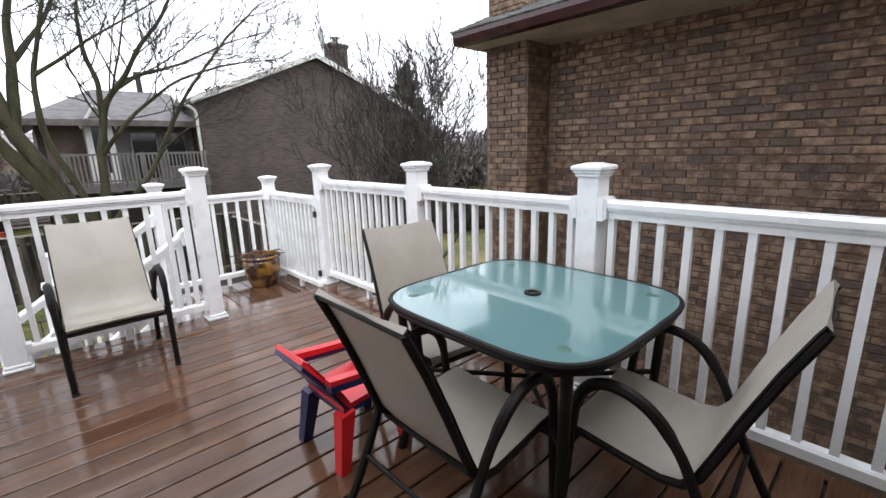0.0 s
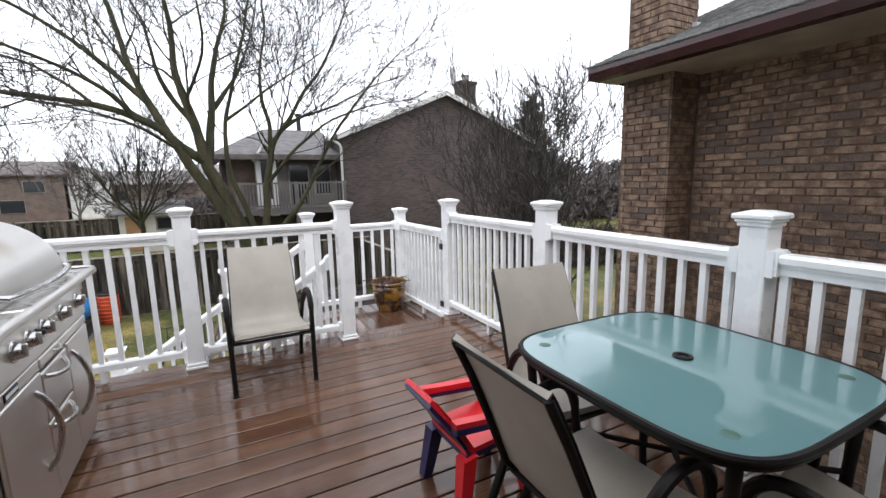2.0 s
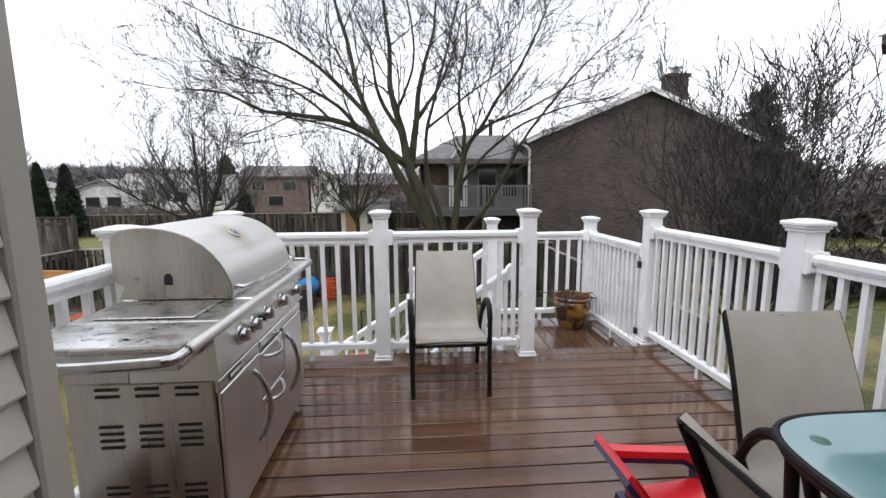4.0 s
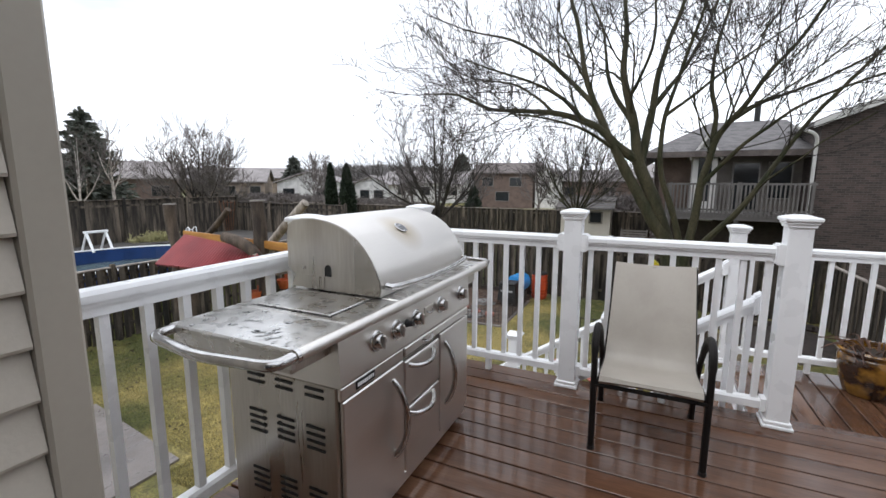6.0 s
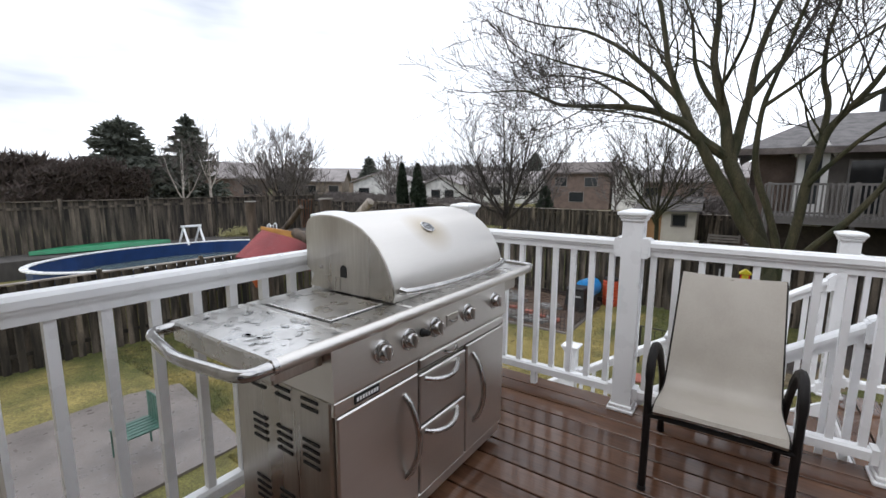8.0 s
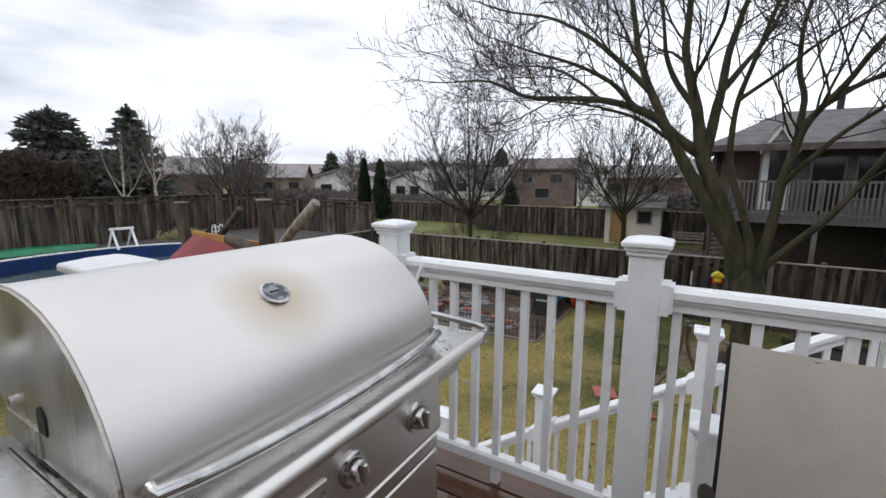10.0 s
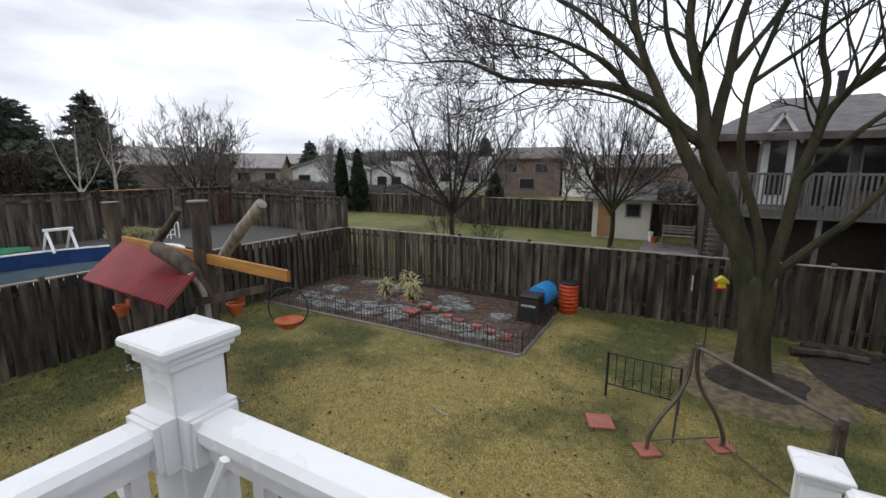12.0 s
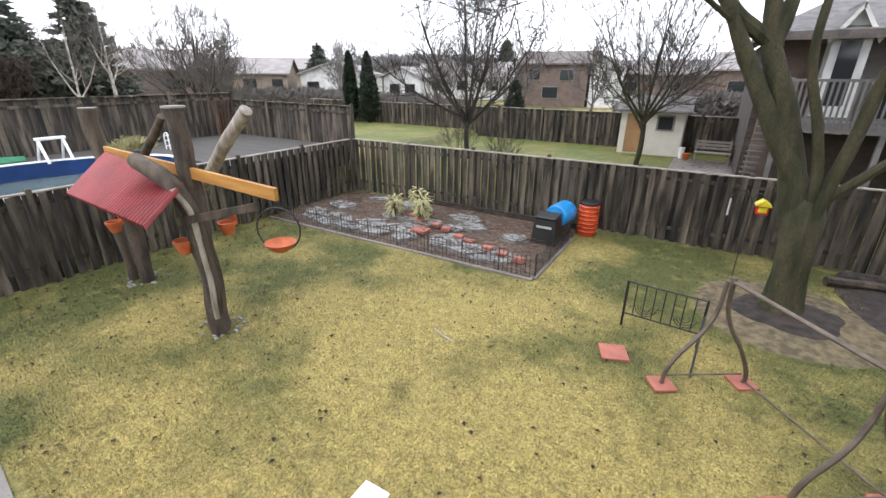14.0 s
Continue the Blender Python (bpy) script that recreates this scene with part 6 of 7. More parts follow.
for i in range(34):
    x = 0.85 + i * 0.124
    part("picket", MB().box(x - 0.025, 18.965, bz - 0.12, x + 0.025, 18.988, bz + 1.02), "grey_deck", DH)
for i in range(12):
    part("picket", MB().box(0.655, 19.15 + i * 0.15, bz - 0.12, 0.678, 19.2 + i * 0.15, bz + 1.02), "grey_deck", DH)
for i in range(9):
    part("stair_tread", MB().box(0.25 - 0.0 * i, 19.3 + 0.22 * i, bz - 0.2 * (i + 1) - 0.04, 0.64, 19.55 + 0.22 * i, bz - 0.2 * (i + 1)), "grey_deck", DH)
# dark sheet added below the balcony floor to stand for the deep shade there
dark = MB().box(0.9, 20.9, GROUND, 5.0, 20.98, bz - 0.3)
part("underside_wall", dark, "under", DH)

fl = MB()
lx, ly = np.arange(-24, 5.01, 1.0), np.arange(16.8, 28.21, 0.6)
fl.add([(x, y, ground_height(x, y) + 0.012) for y in ly for x in lx], [(j * len(lx) + i, j * len(lx) + i + 1, (j + 1) * len(lx) + i + 1, (j + 1) * len(lx) + i) for j in range(len(ly) - 1) for i in range(len(lx) - 1)])
fl.smooth = True
single("far_lawn", fl, "far_lawn", "greener lawn of the lot behind the fence", "lawn", kind="structure")

# ---- the shed lot ----
SZ = -1.95
shed = thing("garden_shed", (-3.2, 27.2, SZ), "small white garden shed with a tan door", "shed")
part("wall", MB().box(-4.55, 26.5, SZ, -1.85, 28.0, 0.10).prism([(26.5, 0.10), (28.0, 0.10), (27.25, 0.55)], -4.55, -1.85, "x"), "shed", shed)
r = MB()
for a, b in ((26.15, 27.3), (28.35, 27.2)):
    r.hexa([(-4.75, a, -0.02), (-1.62, a, -0.02), (-1.62, b, 0.66), (-4.75, b, 0.66), (-4.75, a, 0.05), (-1.62, a, 0.05), (-1.62, b, 0.73), (-4.75, b, 0.73)])
shed_roof = part("roof", r, "shingle", shed, "grey shingled roof")
for i in range(5):
    part("shingle_course", MB().box(-4.76, 26.18 + i * 0.22, 0.052 + i * 0.131, -1.61, 26.24 + i * 0.22, 0.10 + i * 0.131), "wood_grey", shed_roof)
part("door", MB().box(-4.28, 26.46, SZ + 0.08, -3.45, 26.495, -0.12, 0.01), "wood_door", shed)
o = part("window", MB().box(-3.0, 26.45, -0.83, -2.25, 26.495, -0.14, 0.01), "wood_grey", shed)
part("pane", MB().box(-2.92, 26.44, -0.76, -2.33, 26.449, -0.21), "glass_dark", o)
bn = thing("garden_bench", (-0.55, 25.6, SZ), "silvered wooden garden bench on the far patio", "bench")
part("seat", MB().box(-1.25, 25.4, SZ + 0.42, 0.1, 25.85, SZ + 0.46), "wood_grey", bn)
for i in range(3):
    part("back_slat", MB().box(-1.25, 25.86 + i * 0.03, SZ + 0.55 + i * 0.13, 0.1, 25.89 + i * 0.03, SZ + 0.64 + i * 0.13), "wood_grey", bn)
for x in (-1.2, 0.05):
    for y in (25.42, 25.86):
        part("leg", MB().box(x - 0.03, y - 0.03, SZ, x + 0.03, y + 0.03, SZ + (0.42 if y < 25.5 else 0.95)), "wood_grey", bn)
single("far_patio", MB().box(-2.0, 21.5, SZ - 0.05, 1.6, 26.3, SZ + 0.02), "concrete", "wet concrete patio beside the shed", "patio", kind="structure")
for x, y, rr_, h in ((-1.55, 26.0, 0.16, 0.28), (-1.75, 26.2, 0.13, 0.5), (0.6, 25.6, 0.2, 0.3)):
    single("flower_pot", MB().lathe(x, y, [(rr_ * 0.7, SZ + 0.02), (rr_, SZ + h), (rr_ * 0.9, SZ + h)], 12), "terra" if h < 0.4 else "vinyl", "pot beside the far shed", "pot")
thicket(0.3, 25.9, 1.5, 26.2, 0.9, 56, "low garden growth beside the bench", "dead", 500, 0.2, 0.8)

# ---- pool lot ----
pool = thing("swimming_pool", (-15.6, 8.5, -1.5), "blue-lined round-ended pool with a pale rim", "pool")
def oval(rx, ry, n=40, cx=-15.3, cy=7.6):
    return [(cx + rx * math.cos(6.2832 * i / n), cy + ry * math.sin(6.2832 * i / n)) for i in range(n)]
def ring(inner, outer, z0, z1):
    mb = MB()
    n = len(inner)
    v = [(x, y, z) for z in (z0, z1) for o in (inner, outer) for x, y in o]
    f = []
    for i in range(n):
        j = (i + 1) % n
        f += [(i, j, n + j, n + i), (2 * n + i, 3 * n + i, 3 * n + j, 2 * n + j), (i, 2 * n + i, 2 * n + j, j), (n + i, n + j, 3 * n + j, 3 * n + i)]
    return mb.add(v, f)
part("liner", ring(oval(2.30, 3.7), oval(2.34, 3.74), -1.9, -0.98), "pool_blue", pool, "blue liner")
part("rim", ring(oval(2.28, 3.68), oval(2.46, 3.86), -0.979, -0.945), "vinyl", pool, "pale rim")
part("water", MB().prism(oval(2.3, 3.7), -1.5, -1.42, "z"), "pool_water", pool)
single("pool_deck", MB().box(-19.2, 3.0, -1.7, -17.7, 16.3, -1.02).box(-17.7, 11.5, -1.7, -12.45, 16.3, -1.02), "pool_board", "grey weathered deck round the pool", "deck", kind="structure")
kx = MB()
kp = [(-18.6, 4.6), (-18.55, 5.4), (-18.5, 6.6), (-18.45, 7.8), (-18.4, 8.7)]
for (x, y), hw in zip(kp, (0.05, 0.3, 0.4, 0.3, 0.05)):
    for u, zz in ((-1, 0.05), (-0.6, 0.2), (0, 0.28), (0.6, 0.2), (1, 0.05), (0, 0.0)):
        kx.v.append((x + hw * u, y, -1.02 + zz * (0.5 + hw)))
for i in range(4):
    for j in range(6):
        a, b = i * 6 + j, i * 6 + (j + 1) % 6
        kx.f.append((a, b, b + 6, a + 6))
kx.f += [tuple(range(6)), tuple(range(24, 30))]
kx.smooth = True
single("kayak", kx, "green", "green upturned kayak on the pool deck", "kayak")
fr = thing("step_frame", (-18.2, 9.4, -1.02), "white frame standing on the pool deck", "frame")
for y in (8.9, 9.5):
    part("upright", MB().tube([(-17.3, y, -1.02), (-17.65, y, -0.35)], 0.045, 6), "vinyl", fr)
    part("strut", MB().tube([(-18.05, y, -1.02), (-17.65, y, -0.38)], 0.04, 6), "vinyl", fr)
part("top_bar", MB().box(-17.72, 8.83, -0.38, -17.58, 9.57, -0.30, 0.01), "vinyl", fr)
ld = thing("pool_ladder", (-17.1, 12.35, -1.02), "white ladder on the pool deck", "ladder")
for y in (12.2, 12.5):
    part("rail", MB().tube(rounded([(-17.2, y, -1.02), (-17.2, y, -0.50), (-16.95, y, -0.40), (-16.95, y, -1.02)], 4, 0.12), 0.022, 6), "vinyl", ld)
for z in (-0.9, -0.72, -0.55):
    part("rung", MB().tube([(-17.2, 12.2, z), (-17.2, 12.5, z)], 0.02, 6), "vinyl", ld)
thicket(-18.7, 11.2, -18.3, 12.2, 1.0, 57, "pale grey-green shrub beside the pool deck", "pale_leaf", 1100, 0.16, 1.0)
tp = thing("trellis", (-19.18, 15.9, -1.02), "weathered red-brown fan trellis against the tall fence", "trellis")
for i in range(5):
    part("lath", MB().tube([(-19.15, 15.6 + i * 0.10, -1.02), (-19.15, 15.35 + i * 0.22, 0.50)], 0.016, 4), "lath", tp)
for z in (-0.4, 0.0, 0.4):
    part("crosspiece", MB().tube([(-19.12, 15.45, z), (-19.12, 16.1, z)], 0.014, 4), "lath", tp)
tst = thing("timber_pile", (-32.5, 18.3, -0.8), "pile of fresh yellow timber beyond the pool fence", "timber")
for i in range(8):
    part("timber", MB().box(-33.0, 17.0, ground_height(-32.5, 18.3) + 0.2 * i, -32.0, 19.6, ground_height(-32.5, 18.3) + 0.2 * i + 0.185, 0.01), "beam", tst)

# ---- garden ----
gp = thing("log_shelter", (-8.5, 7.5, GROUND), "rustic log frame with a yellow beam and red corrugated roof", "garden shelter")
def log_part(pts, r0, r1, name="log"):
    mb = MB()
    limb(mb, pts, r0, r1, 10)
    return part(name, mb, "log", gp)
log_part([(-7.64, 7.56, GROUND), (-7.66, 7.58, -1.9), (-7.70, 7.60, -1.0), (-7.76, 7.62, -0.2), (-7.80, 7.64, 1.0)], 0.185, 0.15)
log_part([(-8.42, 7.24, 0.22), (-7.98, 7.22, 0.13), (-7.62, 7.28, -0.06), (-7.47, 7.36, -0.45), (-7.44, 7.40, -1.1), (-7.45, 7.42, -1.9), (-7.46, 7.46, GROUND)], 0.125, 0.14, "branch")
log_part([(-10.62, 7.88, GROUND), (-10.74, 7.9, -1.25), (-11.22, 7.92, -0.25), (-11.38, 7.92, 0.35), (-11.34, 7.92, 0.83)], 0.135, 0.15)
log_part([(-10.98, 7.75, GROUND), (-11.0, 7.7, -1.3), (-11.1, 7.75, -0.4)], 0.09, 0.07)
log_part([(-10.9, 8.5, -0.14), (-10.2, 8.5, 0.42), (-9.86, 8.5, 0.72)], 0.085, 0.075, "branch")
lean = MB()
limb(lean, [(-8.55, 8.28, -0.42), (-8.11, 8.3, -0.02), (-7.55, 8.3, 0.50), (-7.06, 8.3, 0.96)], 0.105, 0.10, 10)
part("branch", lean, "bare_wood", gp, "pale grey leaning branch")
part("log_end", MB().lathe(-7.80, 7.64, [(0.165, 1.0), (0.165, 1.03), (0.01, 1.035)], 12), "wood_grey", gp)
part("log_end", MB().lathe(-11.34, 7.92, [(0.16, 0.83), (0.16, 0.85), (0.01, 0.855)], 12), "wood_grey", gp)
strip = MB()
limb(strip, [(-7.50, 7.22, -0.10), (-7.37, 7.31, -0.45), (-7.345, 7.345, -1.0), (-7.35, 7.36, -1.5), (-7.33, 7.37, -2.0), (-7.34, 7.40, -2.35)], 0.05, 0.045, 8)
part("bare_strip", strip, "bare_wood", gp, "pale grey debarked strip")
def bar(p, q, w_, h_):
    return MB().beam(p, q, w_, h_)
part("beam", bar((-10.55, 7.72, 0.20), (-5.62, 7.55, 0.085), 0.06, 0.17), "beam", gp, "fresh yellow timber beam")
part("beam", bar((-10.55, 7.95, 0.10), (-6.6, 7.80, 0.0), 0.05, 0.14), "beam", gp, "fresh yellow timber beam")
part("batten", bar((-7.5, 7.2, -0.55), (-6.3, 7.75, -0.25), 0.04, 0.12), "log", gp)
ul, ur, lr, ll = Vector((-10.45, 7.66, 0.10)), Vector((-7.55, 7.42, -0.08)), Vector((-6.86, 6.45, -0.37)), Vector((-10.6, 6.95, -0.55))
sheet = MB()
nc = 272
for k in (0, 1):
    for i in range(nc + 1):
        u = i / nc
        a, b = ul.lerp(ur, u), ll.lerp(lr, u)
        hgt = 0.06 * abs(math.sin(i * math.pi / 8)) + 0.008 * k - 0.03
        sheet.v += [tuple(a + Vector((0, 0, hgt))), tuple(b + Vector((0, 0, hgt)))]
for k in (0, 1):
    for i in range(nc):
        a = k * 2 * (nc + 1) + 2 * i
        sheet.f.append((a, a + 1, a + 3, a + 2))
sheet.smooth = True
part("roof_sheet", sheet, "roofred", gp, "red corrugated roof sheet")


def clay_pot(x, y, z, r=0.14, h=0.21):
    p = thing("hanging_pot", (x, y, z), "terracotta pot fixed to the log shelter", "pot", "terracotta pots")
    part("body", MB().lathe(x, y, [(r * 0.62, z), (r * 0.9, z + h * 0.75), (r * 0.86, z + h * 0.5), (r * 0.5, z + 0.03)], 16), "terra", p)
    part("rim", MB().lathe(x, y, [(r * 0.9, z + h * 0.72), (r * 1.04, z + h * 0.75), (r * 1.06, z + h), (r * 0.9, z + h), (r * 0.86, z + h * 0.7)], 16), "terra", p)
    part("back_plate", MB().box(x - r * 0.6, y + r * 0.86, z + h * 0.6, x + r * 0.6, y + r * 0.98, z + h * 1.45, 0.02), "terra", p)
    part("hook", MB().tube([(x, y + r, z + h), (x - 0.05, y + r + 0.08, z + h + 0.1)], 0.008, 5), "iron", p)


clay_pot(-7.55, 7.22, -1.13)
clay_pot(-7.42, 7.90, -1.00)
clay_pot(-10.5, 7.5, -1.42)
hx_, hy_, hz_ = -5.66, 7.54, -0.80
hb = thing("hanging_dish", (hx_, hy_, hz_), "terracotta dish hung in a black ring", "bird bath")
part("dish", MB().lathe(hx_, hy_, [(0.10, hz_), (0.18, hz_ + 0.07), (0.215, hz_ + 0.125), (0.20, hz_ + 0.13), (0.165, hz_ + 0.08), (0.02, hz_ + 0.04)], 20), "terra", hb)
rp = [(hx_ + 0.31 * math.cos(a) * 0.85, hy_ + 0.31 * math.cos(a) * 0.45, hz_ + 0.31 + 0.31 * math.sin(a)) for a in [6.2832 * i / 28 for i in range(29)]]
part("ring", MB().tube(rp, 0.011, 6, cap=False), "iron", hb)
part("wire", MB().tube([(hx_, hy_, hz_ + 0.62), (hx_, hy_ + 0.02, -0.06)], 0.006, 4), "iron", hb)
for x, y in ((-7.66, 7.55), (-10.72, 7.86)):
    st = MB()
    for i in range(26):
        a, q = rng.uniform(0, 6.28), rng.uniform(0.22, 0.42)
        s_ = rng.uniform(0.02, 0.05)
        cx_, cy_ = x + q * math.cos(a), y + q * math.sin(a)
        st.box(cx_ - s_, cy_ - s_ * 0.7, GROUND - 0.01, cx_ + s_, cy_ + s_ * 0.7, GROUND + s_ * 0.7, s_ * 0.3)
    single("pebbles", st, "flag", "pale pebbles round a log foot", "stones", kind="stuff")

# planting bed with iron edging
BX0, BX1, BY0, BY1 = -12.15, -3.55, 12.32, 16.2
bed = thing("planting_bed", (-7.8, 14.2, GROUND), "planting bed of wet flagstones and leaf litter", "bed", kind="structure")
bm_ = MB()
nx, ny = 60, 30
for j in range(ny + 1):
    for i in range(nx + 1):
        x, y = BX0 + (BX1 - BX0) * i / nx, BY0 + (BY1 - BY0) * j / ny
        edge = min(i, nx - i, j, ny - j)
        bm_.v.append((x, y, GROUND + (0.0 if edge == 0 else 0.05) + 0.035 * noise.noise((x * 1.6, y * 1.6, 2))))
bm_.f = [(j * (nx + 1) + i, j * (nx + 1) + i + 1, (j + 1) * (nx + 1) + i + 1, (j + 1) * (nx + 1) + i) for j in range(ny) for i in range(nx)]
bm_.smooth = True
part("leaf_litter", bm_, "leafbed", bed)
for i in range(34):
    x, y = rng.uniform(BX0 + 0.7, BX1 - 0.7), rng.choice((12.85, 13.0, 13.3, 14.2, 15.2)) + rng.uniform(-0.2, 0.3)
    k = rng.randint(5, 7)
    rad = rng.uniform(0.35, 0.7)
    o = [(x + rad * rng.uniform(0.75, 1.1) * math.cos(6.283 * q / k), y + 0.7 * rad * rng.uniform(0.75, 1.1) * math.sin(6.283 * q / k)) for q in range(k)]
    part("flagstone", MB().prism(o, GROUND + 0.03, GROUND + 0.105 + 0.0015 * i, "z"), "flag", bed)
for i in range(9):
    x, y = -8.2 + i * 0.52 + rng.uniform(-0.1, 0.1), 14.3 - i * 0.19 + rng.uniform(-0.08, 0.08)
    part("paver_brick", MB().box(x - 0.13, y - 0.09, GROUND + 0.09, x + 0.13, y + 0.09, GROUND + 0.20, 0.012), "paver", bed)
part("paver", MB().box(-7.5, 13.2, GROUND + 0.1, -7.05, 13.6, GROUND + 0.17, 0.01), "paver", bed)
part("kerb", MB().box(BX0, BY0 - 0.14, GROUND - 0.02, BX1, BY0 - 0.04, GROUND + 0.045, 0.01), "concrete", bed)
part("kerb", MB().box(BX1 - 0.04, BY0 - 0.03, GROUND - 0.02, BX1 + 0.06, 15.3, GROUND + 0.045, 0.01), "concrete", bed)
part("board_edge", MB().box(BX0 + 3.5, 16.05, GROUND + 0.05, BX1 + 0.4, 16.12, GROUND + 0.2), "mulch", bed)
def iron_edge(p, q):
    p, q = Vector(p), Vector(q)
    t = thing("iron_edging", tuple(p), "low black iron picket edging round the planting bed", "edging", "bed edging")
    d = q - p
    n = int(d.length / 0.105)
    for z, nm in ((0.13, "rail"), (0.42, "rail")):
        part(nm, MB().tube([p + Vector((0, 0, z)), q + Vector((0, 0, z))], 0.008, 5), "iron", t)
    for i in range(n + 1):
        c = p + d * (i / n)
        tall = 0.56 if i % 9 else 0.62
        part("picket", MB().tube([c, c + Vector((0, 0, tall - 0.04)), c + Vector((0, 0, tall))], [0.007 if i % 9 else 0.014, 0.007 if i % 9 else 0.014, 0.002], 5), "iron", t)
iron_edge((BX0 + 0.1, BY0 - 0.02, GROUND), (BX1, BY0 - 0.02, GROUND))
iron_edge((BX1, BY0 + 0.06, GROUND), (BX1, 15.0, GROUND))
br = MB()
for i in range(900):
    x, y = rng.uniform(BX0 + 0.3, BX1 - 0.2), rng.uniform(BY0 + 0.2, BY1 - 0.4)
    a, ln = rng.uniform(0, 6.28), rng.uniform(0.15, 0.5)
    p = Vector((x, y, GROUND + 0.12 + rng.uniform(0, 0.08)))
    br.tube([p, p + Vector((math.cos(a) * ln / 2, math.sin(a) * ln / 2, rng.uniform(0, 0.06))), p + Vector((math.cos(a) * ln, math.sin(a) * ln, rng.uniform(-0.05, 0.05)))], [0.008, 0.006, 0.004], 3)
single("brushwood", br, "dead", "cut dead stems lying on the planting bed", "twigs", kind="stuff")
for x, y, h in ((-8.75, 14.2, 0.75), (-8.15, 14.6, 0.95), (-7.75, 14.25, 0.85)):
    pm = MB()
    rr = random.Random(int(h * 100))
    for i in range(90):
        a, z = rr.uniform(0, 6.28), GROUND + h * rr.uniform(0.35, 1.0)
        c = Vector((x + 0.1 * math.cos(a), y + 0.1 * math.sin(a), z))
        v = Vector((math.cos(a), math.sin(a), rr.uniform(-0.7, 0.6)))
        s = v.cross(Vector((0, 0, 1))).normalized() * 0.035
        m = c + v * 0.14
        pm.add([c, m - s, m + s, c + v * 0.26 + Vector((0, 0, -0.07))], [(0, 1, 2), (1, 3, 2)])
    t = thing("yucca", (x, y, GROUND), "pale yellow-green upright leafy plant", "plant", "bed plants")
    part("leaves", pm, "pale_leaf", t)
    part("stem", MB().tube([(x, y, GROUND), (x, y, GROUND + h * 0.8)], 0.03, 6), "dead", t)

# composter, barrels
cm = thing("composter", (-4.05, 14.65, GROUND), "black plastic composter with a lid", "composter")
part("body", MB().hexa([(-4.38, 14.3, GROUND + 0.04), (-3.72, 14.3, GROUND + 0.04), (-3.72, 14.95, GROUND + 0.04), (-4.38, 14.95, GROUND + 0.04), (-4.32, 14.36, GROUND + 0.72), (-3.78, 14.36, GROUND + 0.72), (-3.78, 14.9, GROUND + 0.72), (-4.32, 14.9, GROUND + 0.72)]), "black", cm)
part("lid", MB().box(-4.34, 14.34, GROUND + 0.722, -3.76, 14.92, GROUND + 0.80, 0.03), "iron", cm)
part("vent", MB().box(-4.25, 14.315, GROUND + 0.5, -3.85, 14.325, GROUND + 0.56), "grey_bin", cm)
bb = thing("blue_barrel", (-3.95, 15.4, GROUND), "bright blue plastic barrel lying on a stand", "barrel")
part("drum", MB().tube([(-4.0, 15.1, GROUND + 0.62), (-3.99, 15.14, GROUND + 0.62), (-3.9, 15.75, GROUND + 0.62), (-3.89, 15.8, GROUND + 0.62)], [0.27, 0.32, 0.32, 0.27], 22), "cyan", bb)
part("stand", MB().box(-4.2, 15.15, GROUND, -3.7, 15.72, GROUND + 0.33, 0.01), "under", bb)
ob_ = thing("orange_barrel", (-3.31, 15.92, GROUND), "orange ribbed plastic barrel with a dark lid", "barrel")
pf = [(0.22, GROUND), (0.255, GROUND + 0.03)]
for i in range(1, 8):
    zz = GROUND + 0.03 + i * 0.115
    pf += [(0.262 + 0.012 * math.sin(i * 0.4), zz - 0.03), (0.278 + 0.012 * math.sin(i * 0.4), zz - 0.012), (0.278 + 0.012 * math.sin(i * 0.4), zz + 0.004), (0.262 + 0.012 * math.sin(i * 0.4), zz + 0.02)]
pf += [(0.25, GROUND + 0.89), (0.20, GROUND + 0.90)]
part("drum", MB().lathe(-3.31, 15.92, pf, 24), "orange", ob_)
part("lid", MB().lathe(-3.31, 15.92, [(0.262, GROUND + 0.885), (0.268, GROUND + 0.93), (0.24, GROUND + 0.96), (0.01, GROUND + 0.965)], 24), "black", ob_)

# mulch round the tree, bed by the side fence
def blob(cx, cy, rx, ry, z, h, seed, n=36):
    mb = MB()
    rings = 7
    mb.v.append((cx, cy, z + h))
    for k in range(1, rings + 1):
        for i in range(n):
            a = 6.2832 * i / n
            wob = 1 + 0.16 * noise.noise((math.cos(a) * 1.5 + seed, math.sin(a) * 1.5, 0)) + 0.05 * noise.noise((math.cos(a) * 6, math.sin(a) * 6, seed))
            u = k / rings
            x, y = cx + rx * u * wob * math.cos(a), cy + ry * u * wob * math.sin(a)
            mb.v.append((x, y, z + h * (1 - u ** 2) + 0.02 * noise.noise((x * 3, y * 3, seed)) * (1 - u) - (0.03 if k == rings else 0)))
    for i in range(n):
        mb.f.append((0, 1 + i, 1 + (i + 1) % n))
        for k in range(rings - 1):
            a, b = 1 + k * n + i, 1 + k * n + (i + 1) % n
            mb.f.append((a, b, b + n, a + n))
    mb.smooth = True
    return mb
single("bare_soil_ring", blob(1.0, 13.3, 1.75, 1.75, GROUND, 0.06, 3), "straw_litter", "pale dry litter round the maple", "litter", kind="structure")
single("mulch_ring", blob(1.05, 13.3, 0.98, 0.95, GROUND + 0.02, 0.10, 5), "mulch", "dark mulch round the foot of the maple", "mulch", kind="structure")
single("side_mulch", blob(3.4, 14.6, 1.5, 1.9, GROUND, 0.08, 8), "mulch", "dark mulch bed by the side fence", "mulch", kind="structure")
